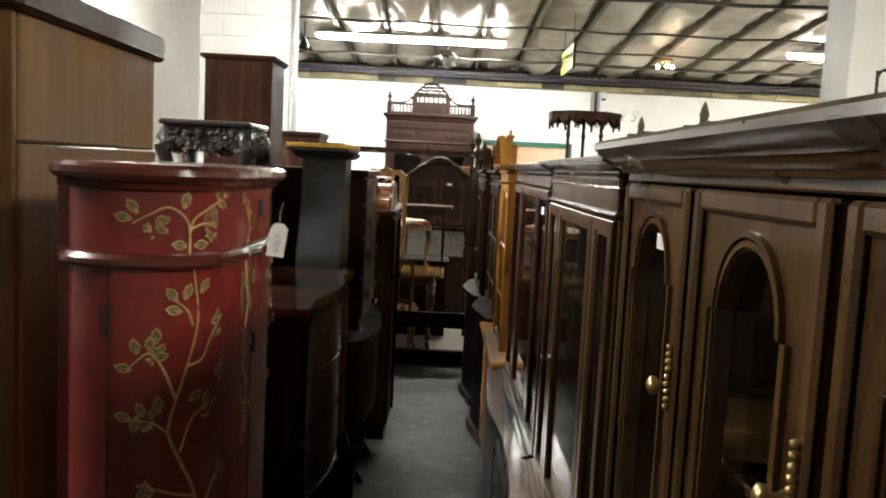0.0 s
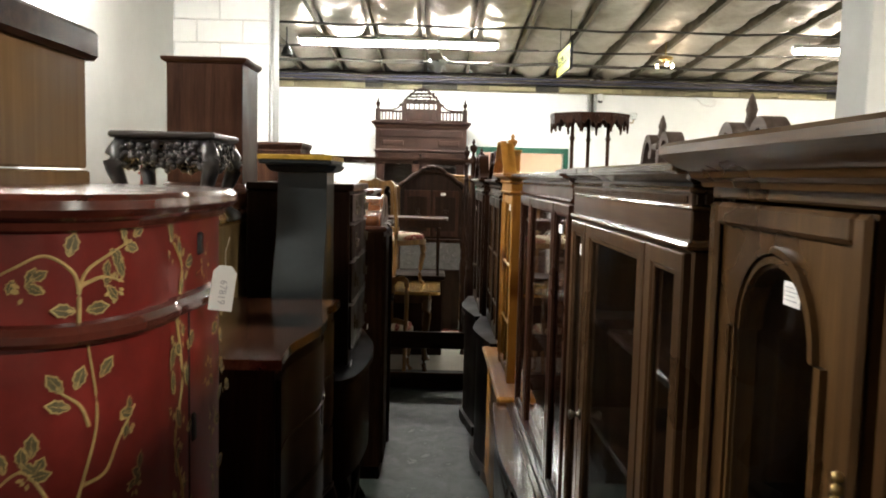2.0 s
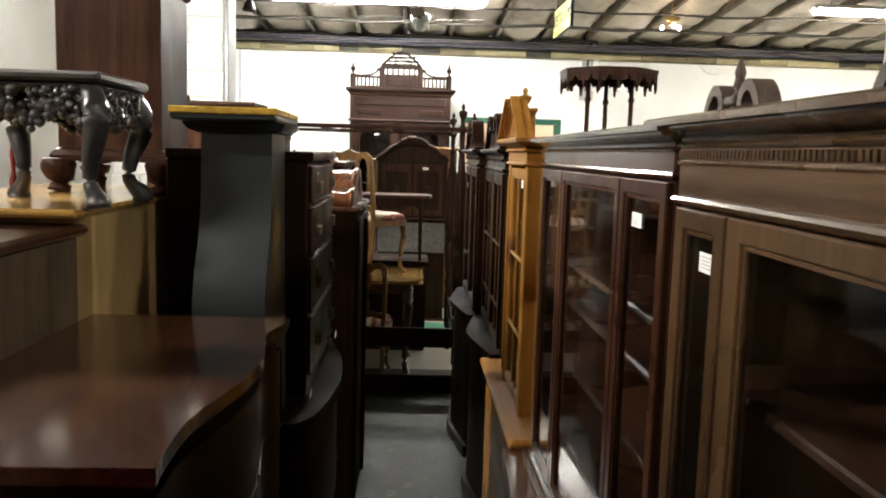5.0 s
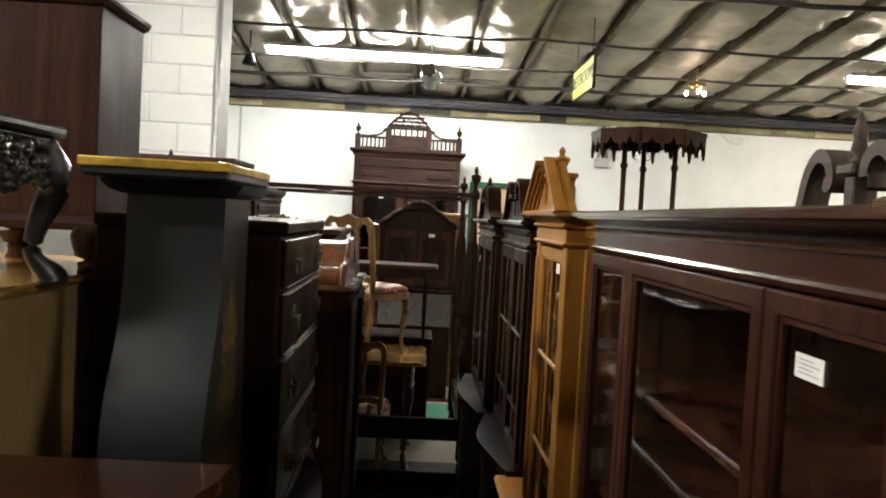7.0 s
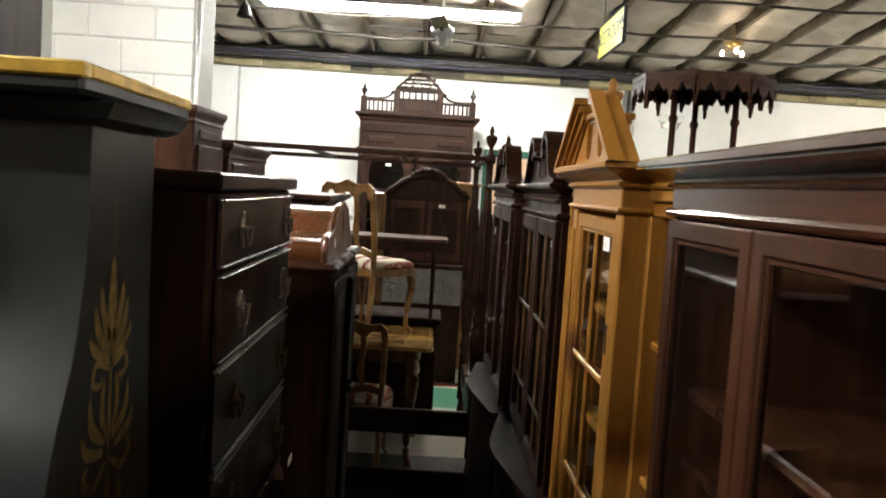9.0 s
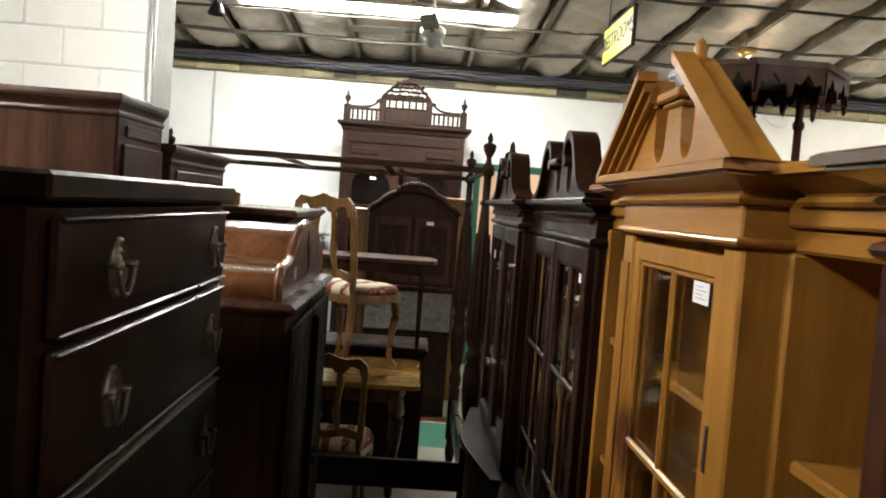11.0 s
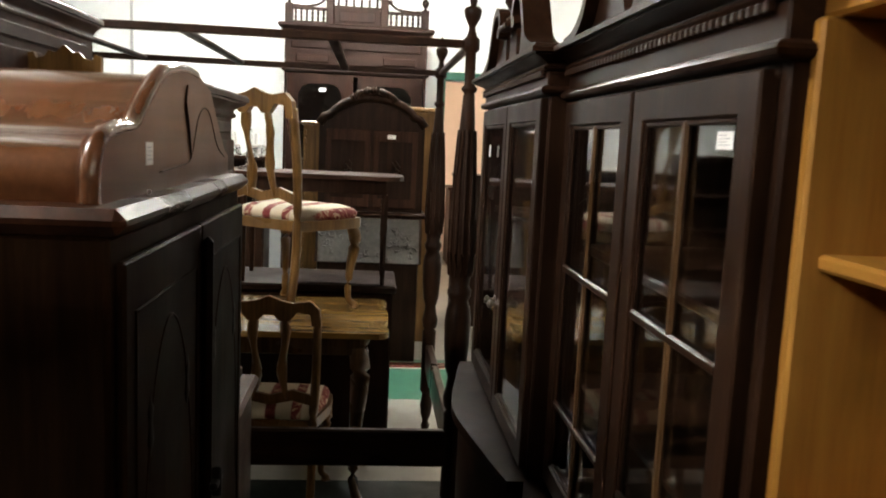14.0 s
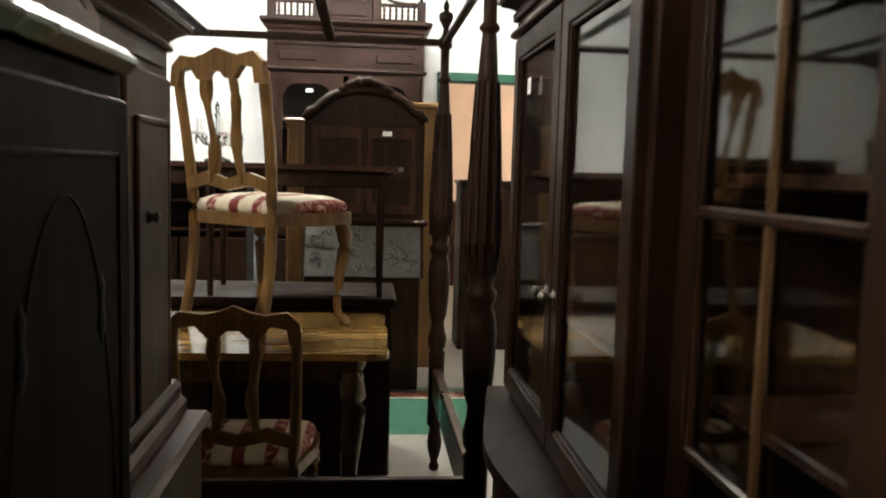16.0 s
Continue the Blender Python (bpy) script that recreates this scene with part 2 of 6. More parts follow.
PEACH = plain("peach painted wall", (0.84, 0.7, 0.62), 0.6, 0, 0.06, 3, 0.1)
MORTAR = plain("painted joint", (0.66, 0.68, 0.67), 0.7, 0, 0.08, 9, 0.2)
FOIL = foil()
JOIST = plain("dusty steel joist", (0.2, 0.17, 0.125), 0.6, 0.2, 0.35, 8, 0.2)
PIPE = plain("dark conduit", (0.09, 0.08, 0.07), 0.45, 0.4, 0.3, 12, 0.1)
GALVANISED = plain("galvanised conduit", (0.5, 0.51, 0.51), 0.4, 0.7, 0.15, 14, 0.1)
PLY = plain("stained plywood band", (0.2, 0.17, 0.1), 0.75, 0, 0.5, 3, 0.2)
OLIVE = plain("khaki board", (0.34, 0.3, 0.17), 0.7, 0, 0.3, 4, 0.15)
DARK_BOARD = plain("blackened board", (0.05, 0.045, 0.035), 0.8, 0, 0.4, 5, 0.2)
BLUE_CABLE = plain("blue cable", (0.07, 0.072, 0.12), 0.5, 0, 0.2, 8, 0)
WHITE_METAL = plain("white enamel", (0.75, 0.75, 0.73), 0.35, 0, 0.06, 8, 0)
YELLOW = plain("yellow sign enamel", (0.62, 0.62, 0.03), 0.45, 0, 0.08, 8, 0)
GREEN_PAINT = plain("dark green paint", (0.012, 0.1, 0.06), 0.45, 0, 0.15, 6, 0.05)
TUBE = glow("fluorescent tube", (1.0, 0.99, 0.92), TUBE_LIGHT)
NEAR_TUBE = glow("warm white fluorescent tube", (1.0, 0.925, 0.8), NEAR_LIGHT)
WEST_FILL_TUBE = glow("bright white tube of an added strip", (1.0, 0.95, 0.86), WEST_LIGHT)
EAST_FILL_TUBE = glow("warm tube of an added strip", (1.0, 0.91, 0.77), EAST_LIGHT)
OLD_TUBE = glow("aged warm white fluorescent tube", (1.0, 0.92, 0.79), OLD_LIGHT)
BULB = glow("warm bulb", (1.0, 0.78, 0.55), WARM_LIGHT)


# ---- building tools ----
def box(bm, x0, x1, y0, y1, z0, z1, c=0.004):
    """A box with chamfered edges."""
    lo, hi = (min(x0, x1), min(y0, y1), min(z0, z1)), (max(x0, x1), max(y0, y1), max(z0, z1))
    c = min(c, *(0.45 * (h - l) for l, h in zip(lo, hi)))
    v = {}
    for s in ((a, b, d) for a in (0, 1) for b in (0, 1) for d in (0, 1)):
        for ax in range(3):
            p = [(hi[i] if s[i] else lo[i]) if i == ax else (hi[i] - c if s[i] else lo[i] + c) for i in range(3)]
            v[s, ax] = bm.verts.new(p)

    def corner(ax, sa, o1, s1, o2, s2):
        s = [0, 0, 0]
        s[ax], s[o1], s[o2] = sa, s1, s2
        return tuple(s)
    for ax in range(3):
        o1, o2 = (ax + 1) % 3, (ax + 2) % 3
        for s in (0, 1):
            bm.faces.new([v[corner(ax, s, o1, a, o2, b), ax] for a, b in ((0, 0), (1, 0), (1, 1), (0, 1))])
        for a in (0, 1):
            for b in (0, 1):
                p, q = corner(ax, 0, o1, a, o2, b), corner(ax, 1, o1, a, o2, b)
                bm.faces.new([v[p, o1], v[q, o1], v[q, o2], v[p, o2]])
    for s in ((a, b, d) for a in (0, 1) for b in (0, 1) for d in (0, 1)):
        bm.faces.new([v[s, 0], v[s, 1], v[s, 2]])
    return bm


def plate(bm, loops, a, b, axis="y"):
    """A board cut to an outline: loops of (u, w), the first the outline, the rest its holes, from a to b along axis."""
    put = {"y": lambda u, w, d: (u, d, w), "x": lambda u, w, d: (d, u, w), "z": lambda u, w, d: (u, w, d)}[axis]
    flat = [p for loop in loops for p in loop]
    front, back = [bm.verts.new(put(*p, a)) for p in flat], [bm.verts.new(put(*p, b)) for p in flat]
    for tri in tessellate_polygon([[Vector((*p, 0)) for p in loop] for loop in loops]):
        if len(set(tri)) == 3:
            for side in (front, back):
                try:
                    bm.faces.new([side[i] for i in tri])
                except ValueError:
                    pass
    start = 0
    for loop in loops:
        n = len(loop)
        for i in range(n):
            j = (i + 1) % n
            bm.faces.new([front[start + i], front[start + j], back[start + j], back[start + i]])
        start += n
    return bm


def rect(u0, u1, w0, w1):
    return [(u0, w0), (u1, w0), (u1, w1), (u0, w1)]


def arc(cx, cy, rx, ry, a0, a1, n=12):
    return [(cx + rx * math.cos(radians(a0 + (a1 - a0) * i / n)), cy + ry * math.sin(radians(a0 + (a1 - a0) * i / n))) for i in range(n + 1)]


def smooth_line(points, n=6):
    """A flowing line through points (Catmull-Rom)."""
    p = [Vector(q) for q in points]
    p = [2 * p[0] - p[1], *p, 2 * p[-1] - p[-2]]
    out = []
    for i in range(1, len(p) - 2):
        for k in range(n):
            s = k / n
            out.append(0.5 * (2 * p[i] + (p[i + 1] - p[i - 1]) * s + (2 * p[i - 1] - 5 * p[i] + 4 * p[i + 1] - p[i + 2]) * s * s + (3 * p[i] - p[i - 1] - 3 * p[i + 1] + p[i + 2]) * s ** 3))
    return [tuple(q) for q in out] + [tuple(p[-2])]


def lathe(bm, profile, x=0.0, y=0.0, n=14, squash=1.0):
    """A turned piece round the upright at x, y: rows of (radius, z)."""
    rings = [[bm.verts.new((x + r * math.cos(2 * math.pi * i / n), y + squash * r * math.sin(2 * math.pi * i / n), z)) for i in range(n)] for r, z in profile]
    for a, b in zip(rings, rings[1:]):
        for i in range(n):
            bm.faces.new([a[i], a[(i + 1) % n], b[(i + 1) % n], b[i]])
    bm.faces.new(rings[0]), bm.faces.new(rings[-1])
    return bm


def tube(bm, points, radii, n=8, flat=1.0):
    """A rod along points; radii one number or one each."""
    pts = [Vector(p) for p in points]
    if isinstance(radii, (int, float)):
        radii = [radii] * len(pts)
    rings = []
    for i, p in enumerate(pts):
        d = (pts[min(i + 1, len(pts) - 1)] - pts[max(i - 1, 0)]).normalized()
        side = d.cross(Vector((0, 0, 1)))
        side = side.normalized() if side.length > 0.05 else Vector((1, 0, 0))
        up = side.cross(d).normalized()
        rings.append([bm.verts.new(p + radii[i] * (math.cos(2 * math.pi * (k + 0.5) / n) * side + flat * math.sin(2 * math.pi * (k + 0.5) / n) * up)) for k in range(n)])
    for a, b in zip(rings, rings[1:]):
        for k in range(n):
            bm.faces.new([a[k], a[(k + 1) % n], b[(k + 1) % n], b[k]])
    bm.faces.new(rings[0]), bm.faces.new(rings[-1])
    return bm


def moulding(bm, x0, x1, back, profile, front=0.0):
    """A mitred moulding round three sides of a carcase: profile of (out, z), from bottom to top."""
    rows = []
    for out, z in profile:
        rows.append([bm.verts.new(p) for p in ((x0 - out, back, z), (x0 - out, front - out, z), (x1 + out, front - out, z), (x1 + out, back, z))])
    for a, b in zip(rows, rows[1:]):
        for i in range(3):
            bm.faces.new([a[i], a[i + 1], b[i + 1], b[i]])
        bm.faces.new([a[3], a[0], b[0], b[3]])
    bm.faces.new(rows[0]), bm.faces.new(rows[-1])
    return bm


def part(name, bm, material, parent, label="", round_off=False):
    bmesh.ops.recalc_face_normals(bm, faces=bm.faces)
    me = bpy.data.meshes.new(name)
    bm.to_mesh(me)
    bm.free()
    me.materials.append(material)
    me.shade_smooth()
    if not round_off:
        me.set_sharp_from_angle(angle=radians(20))
    ob = new(name, me)
    ob.parent = parent
    if material is GLASS:
        ob.visible_shadow = False
    if label:
        tagged(ob, label)
    if name in ("dentils", "apron", "relief", "stencil", "reeding", "leaves", "blossoms", "beaded_plate"):
        ob["kind"] = "stuff"
    return ob


def B(*boxes, c=0.004):
    bm = bmesh.new()
    for b in boxes:
        box(bm, *b, c=c)
    return bm


def thing(name, m, label, category, group="", kind=""):
    ob = new(name)
    ob.matrix_basis = m
    ob.empty_display_size = 0.1
    return tagged(ob, label, category, group, kind)


def structure(name, bm, material, label="", kind="structure", parent=None, round_off=False):
    ob = part(name, bm, material, parent, label, round_off)
    if kind:
        ob["kind"] = kind
    return ob


def right_row(y_far, x=0.40, z=0.0):
    """Pose of a piece whose front faces the aisle from the east: local x runs back towards the start, local y into it."""
    return pose(x, y_far, z, 0, 0, -90)


def left_row(y_near, x=-0.40, z=0.0):
    """Pose of a piece whose front faces the aisle from the west: local x runs ahead, local y into it."""
    return pose(x, y_near, z, 0, 0, 90)


def price_card(parent, x, z, y=-0.004, w=0.05, h=0.032):
    card = part("price_card", B((x, x + w, y - 0.001, y, z, z + h), c=0.0002), PAPER, parent, "white printed price card")
    part("print", B(*((x + 0.15 * w, x + w * (0.85 - 0.2 * (i % 2)), y - 0.0016, y - 0.001, z + h * (0.22 + 0.18 * i), z + h * (0.265 + 0.18 * i)) for i in range(4)), c=0.0001), INK, card, "grey unreadable print")


CROWN = [(0.0, 0.0), (0.012, 0.004), (0.017, 0.013), (0.012, 0.023), (0.006, 0.025), (0.006, 0.032), (0.014, 0.04), (0.026, 0.05), (0.042, 0.058), (0.052, 0.064), (0.052, 0.071), (0.064, 0.073), (0.064, 0.092), (0.056, 0.1)]
BEAD = [(0.0, 0.0), (0.006, 0.001), (0.013, 0.005), (0.016, 0.011), (0.013, 0.017), (0.006, 0.021), (0.0, 0.022)]


def crown(z0, z1, out):
    """The crown profile, fitted between two heights and to one overhang."""
    return [(o * out / 0.064, z0 + h * (z1 - z0) / 0.1) for o, h in CROWN]


def at_height(profile, z, k=1.0):
    return [(o * k, z + h * k) for o, h in profile]


def framed(bm, x0, x1, z0, z1, stile, rail, front, back, c=0.003):
    """A door frame of two stiles and two rails in one piece, its front edges eased."""
    rings = []
    for grow, y in ((-c, front), (0.0, front + c), (0.0, back)):
        rings.append([bm.verts.new((u, y, w)) for u, w in rect(x0 - grow, x1 + grow, z0 - grow, z1 + grow)])
    holes = []
    for grow, y in ((c, front), (0.0, front + c), (0.0, back)):
        holes.append([bm.verts.new((u, y, w)) for u, w in rect(x0 + stile - grow, x1 - stile + grow, z0 + rail - grow, z1 - rail + grow)])
    for i in range(4):
        j = (i + 1) % 4
        for a, b in (*zip(rings, rings[1:]), *zip(holes, holes[1:]), (rings[0], holes[0]), (rings[-1], holes[-1])):
            bm.faces.new([a[i], a[j], b[j], b[i]])
    return bm


def glazed_door(parent, x0, x1, z0, z1, mat_v, stile=0.05, y=0.0, t=0.022, bars=(), rows=(), knob=None, rail=None, bar_material=None):
    """A framed door with a pane: bars and rows are the places of its muntins."""
    rail = rail or stile
    door = part("door", framed(bmesh.new(), x0, x1, z0, z1, stile, rail, y, y + t), mat_v, parent)
    part("pane", B((x0 + stile - 0.004, x1 - stile + 0.004, y + 0.012, y + 0.015, z0 + rail - 0.004, z1 - rail + 0.004), c=0.0005), GLASS, door, "clear glass pane")
    lip = 0.008
    a, b, c, d = x0 + stile, x1 - stile, z0 + rail, z1 - rail
    part("bead", B((a, a + lip, y + 0.004, y + 0.012, c, d), (b - lip, b, y + 0.004, y + 0.012, c, d), (a + lip, b - lip, y + 0.004, y + 0.012, c, c + lip), (a + lip, b - lip, y + 0.004, y + 0.012, d - lip, d), c=0.002), mat_v, door)
    for u in bars:
        part("muntin", B((u - 0.008, u + 0.008, y + 0.002, y + 0.012, c, d), c=0.004), bar_material or mat_v, door)
    for w in rows:
        part("muntin", B((a, b, y + 0.001, y + 0.0115, w - 0.008, w + 0.008), c=0.004), mat_v, door)
    if knob:
        bm = bmesh.new()
        lathe(bm, [(0.014, 0), (0.016, 0.002), (0.006, 0.005), (0.005, 0.014), (0.011, 0.02), (0.012, 0.026), (0.006, 0.031), (0.001, 0.032)])
        bmesh.ops.transform(bm, matrix=pose(knob[0], y, knob[1], 90), verts=bm.verts)
        part("knob", bm, PEWTER, door, "small dull metal knob", True)
    return door


def carcase(parent, w, d, z0, z1, material, shelves=(), y=0.0, t=0.02, shelf_material=None, back=None):
    """Sides, top, bottom, back and shelves of a cabinet, open to the front."""
    part("side_panel", B((0, t, y, d, z0, z1)), material, parent)
    part("side_panel", B((w - t, w, y, d, z0, z1)), material, parent)
    part("top_panel", B((t, w - t, y, d, z1 - t, z1)), material, parent)
    part("bottom_panel", B((t, w - t, y, d, z0, z0 + t)), material, parent)
    part("back_panel", B((t, w - t, d - 0.01, d, z0 + t, z1 - t)), back or material, parent)
    for s in shelves:
        part("shelf", B((t, w - t, y + 0.04, d - 0.011, s, s + 0.018)), shelf_material or material, parent)


# ---- the hall ----
X0, X1, Y0, Y1, FAR = -7.0, 8.0, -5.0, 12.9, 18.0


def roof(y):
    return 3.44 + 0.075 * (Y1 - y)


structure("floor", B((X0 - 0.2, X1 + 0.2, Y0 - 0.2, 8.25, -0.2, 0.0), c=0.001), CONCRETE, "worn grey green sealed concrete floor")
structure("floor_pale", B((X0 - 0.2, X1 + 0.2, 8.25, 9.5, -0.2, 0.0), c=0.001), PALE_FLOOR, "pale painted floor")
structure("floor_green", B((X0 - 0.2, X1 + 0.2, 9.5, 10.45, -0.2, 0.0), c=0.001), GREEN_FLOOR, "band of green painted floor")
structure("floor_back", B((X0 - 0.2, X1 + 0.2, 10.45, FAR, -0.2, 0.0), c=0.001), PALE_FLOOR, "pale painted floor")
# unseen outer walls, coloured dark so less light bounces into the aisle
structure("wall_south", B((X0 - 0.2, X1 + 0.2, Y0 - 0.2, Y0, 0, 5.2), c=0.001), DIM_WALL)
structure("wall_west", B((X0 - 0.2, X0, Y0, Y1, 0, 5.2), c=0.001), DIM_WALL)
structure("wall_east", B((X1, X1 + 0.2, Y0, Y1, 0, 5.2), c=0.001), DIM_WALL)
DOOR0, DOOR1, DOORZ = 0.68, 1.94, 2.26
wall_north = structure("wall_north", B((X0 - 0.2, DOOR0, Y1, Y1 + 0.2, 0, 4.4), (DOOR1, X1 + 0.2, Y1, Y1 + 0.2, 0, 4.4), (DOOR0, DOOR1, Y1, Y1 + 0.2, DOORZ, 4.4), c=0.001), WALL, "white painted block wall")
door_frame = structure("door_1", B((DOOR0 - 0.07, DOOR0, Y1 - 0.03, Y1 + 0.1, 0, DOORZ + 0.08), (DOOR1, DOOR1 + 0.07, Y1 - 0.03, Y1 + 0.1, 0, DOORZ + 0.08), (DOOR0, DOOR1, Y1 - 0.03, Y1 + 0.1, DOORZ, DOORZ + 0.08)), GREEN_PAINT, "dark green door frame round an open doorway")
structure("wall_lobby_north", B((-1.0, 4.2, 16.5, 16.7, 0, 3.0), c=0.001), PEACH)
structure("wall_lobby_west", B((-1.2, -1.0, 13.1, 16.7, 0, 3.0), c=0.001), PEACH)
structure("wall_lobby_east", B((4.2, 4.4, 13.1, 16.7, 0, 3.0), c=0.001), PEACH)
structure("ceiling_lobby", B((-1.2, 4.4, 13.1, 16.7, 2.7, 2.85), c=0.001), WALL)
# block piers
pier = structure("wall_pier", B((-2.75, -1.5, 7.85, 8.3, 0, 4.0), c=0.01), MORTAR, "white painted concrete block pier")
structure("wall_pier_west", B((-2.75, -2.35, 5.9, 7.85, 0, 4.2), c=0.01), WALL, "white painted pier")
structure("wall_pier_east", B((3.35, 3.75, 6.9, 7.4, 0, 4.2), c=0.01), WALL, "white painted pier")
for i in range(20):
    z = 0.2 * i
    xs = [-2.75, -2.54, -2.14, -1.74, -1.5] if i % 2 else [-2.75, -2.34, -1.94, -1.5]
    for a, b in zip(xs, xs[1:]):
        part("block", B((a + 0.004, b - 0.004, 7.842, 7.9, z + 0.004, z + 0.196), c=0.006), WALL, pier)
structure("trim_conduit", tube(bmesh.new(), [(-1.47, 7.83, 0), (-1.47, 7.83, 4.1)], 0.016), GALVANISED, "galvanised conduit on the pier", round_off=True)
structure("trim_wall_joint", B((-2.44, -2.41, Y1 - 0.012, Y1, 0, 3.16)), GALVANISED)

# roof deck, blankets between the joists, joists
bm = bmesh.new()
plate(bm, [[(Y0 - 0.2, roof(Y0 - 0.2) + 0.22), (Y1 + 0.2, roof(Y1 + 0.2) + 0.22), (Y1 + 0.2, roof(Y1 + 0.2) + 0.3), (Y0 - 0.2, roof(Y0 - 0.2) + 0.3)]], X0 - 0.2, X1 + 0.2, "x")
structure("ceiling", bm, PLY, "roof deck over the hall")
bm = bmesh.new()
STEP = 0.62
bays = int((X1 - X0) / STEP) + 1
nx, ny = 10, 200
random.seed(4)
for b in range(bays):
    xa = X0 + b * STEP
    grid = []
    for j in range(ny + 1):
        y = Y0 + (Y1 - Y0) * j / ny
        row = []
        for i in range(nx + 1):
            u = i / nx
            sag = 0.13 * (1 - (2 * u - 1) ** 4) * (0.75 + 0.4 * noise.noise((b * 3.1, y * 1.1, 0.3))) + 0.05 * abs(math.sin(y * 2.6 + b)) * (1 - (2 * u - 1) ** 2)
            wrinkle = 0.045 * noise.noise((xa * 2 + u * 2.4, y * 4.0, 1.0)) + 0.03 * noise.noise((u * 5 + b * 3, y * 10.0, 2.0))
            row.append(bm.verts.new((xa + u * STEP, y, roof(y) + 0.1 - sag + wrinkle)))
        grid.append(row)
    for j in range(ny):
        for i in range(nx):
            bm.faces.new([grid[j][i], grid[j][i + 1], grid[j + 1][i + 1], grid[j + 1][i]])
structure("ceiling_blanket", bm, FOIL, "crinkled foil faced insulation sagging between roof joists", round_off=True)
bm = bmesh.new()
for b in range(bays + 1):
    xa = X0 + b * STEP
    plate(bm, [[(Y0, roof(Y0) - 0.04), (Y1, roof(Y1) - 0.04), (Y1, roof(Y1) + 0.19), (Y0, roof(Y0) + 0.19)]], xa - 0.022, xa + 0.022, "x")
structure("ceiling_joists", bm, JOIST, "dusty roof joists")
for k, y in enumerate((11.9, 11.1, 10.0, 8.6, 7.0, 5.0)):
    pts = [(X0 + 0.5 * i, y + 0.02 * math.sin(i * 1.3 + k), roof(y) - 0.075 - 0.015 * math.sin(i * 2.1 + k)) for i in range(31)]
    structure("ceiling_pipe_%d" % (k + 1), tube(bmesh.new(), pts, 0.014 if k % 3 else 0.022), PIPE, "thin dark pipe under the joists", round_off=True)

# band of boards and cables along the top of the far wall
band = structure("trim_band", B((X0, X1, Y1 - 0.05, Y1, 3.16, 3.38)), PLY, "stained plywood band with patched boards")
random.seed(8)
x = X0
while x < X1:
    w = random.uniform(0.18, 0.75)
    part("board", B((x, min(x + w, X1) - 0.01, Y1 - 0.07, Y1 - 0.05, 3.165 + random.uniform(0, 0.03), 3.28 + random.uniform(0, 0.06)), c=0.004), random.choice([OLIVE, OLIVE, DARK_BOARD, PLY, PLY]), band)
    x += w
structure("trim_angle", B((X0, X1, Y1 - 0.12, Y1 - 0.03, 3.385, 3.42)), DARK_BOARD)
for k, (m_, r) in enumerate(((BLUE_CABLE, 0.014), (PIPE, 0.02), (BLUE_CABLE, 0.01), (IRON, 0.012))):
    pts = [(X0 + 0.6 * i, Y1 - 0.1 - 0.02 * k, 3.36 - 0.03 * k - 0.02 * abs(math.sin(i * 1.1 + k * 2))) for i in range(26)]
    structure("trim_cable_%d" % (k + 1), tube(bmesh.new(), smooth_line(pts, 3), r), m_, "cable along the wall head", round_off=True)


# ---- lamps ----
def strip_light(x0, x1, y, z, lit=TUBE):
    t = thing("strip_light", pose(x0, y, z), "white two-tube fluorescent strip hung below the roof joists", "ceiling light", "strip lights")
    w = x1 - x0
    bm = bmesh.new()
    plate(bm, [[(-0.11, 0.03), (-0.05, 0.075), (0.05, 0.075), (0.11, 0.03), (0.1, 0.025), (0.04, 0.05), (-0.04, 0.05), (-0.1, 0.025)]], 0, w, "x")
    part("housing", bm, WHITE_METAL, t)
    for v in (-0.05, 0.05):
        part("tube", tube(bmesh.new(), [(0.04, v, 0.012), (w - 0.04, v, 0.012)], 0.034, 12), lit, t, "glowing white fluorescent tube", True)
        for u in (0.0, w - 0.04):
            part("lampholder", B((u, u + 0.04, v - 0.02, v + 0.02, -0.01, 0.05)), WHITE_METAL, t)
    for u in (0.2, w - 0.2):
        part("hanger", tube(bmesh.new(), [(u, 0, 0.07), (u, 0, roof(y) - z + 0.05)], 0.004, 6), IRON, t)
    return t


strip_light(-1.72, 0.74, 10.7, 3.48)
strip_light(4.28, 6.72, 10.45, 3.48, OLD_TUBE)
# the next four hang out of view; the last three are added fill
strip_light(3.4, 4.62, -1.3, 3.95, NEAR_TUBE)
strip_light(-4.2, -2.98, 1.9, 3.85, WEST_FILL_TUBE)
strip_light(-3.1, -1.88, 5.2, 3.65, WEST_FILL_TUBE)
strip_light(3.3, 4.52, 3.4, 3.75, EAST_FILL_TUBE)


# ---- east side of the aisle ----
def arch_loop(x0, x1, z0, spring, rise, n=14):
    """A door light with a round head, from its foot up."""
    cx = (x0 + x1) / 2
    return [(x0, z0), (x1, z0), (x1, spring), *arc(cx, spring, (x1 - x0) / 2 * 0.86, rise, 0, 180, n), (x0, spring)]


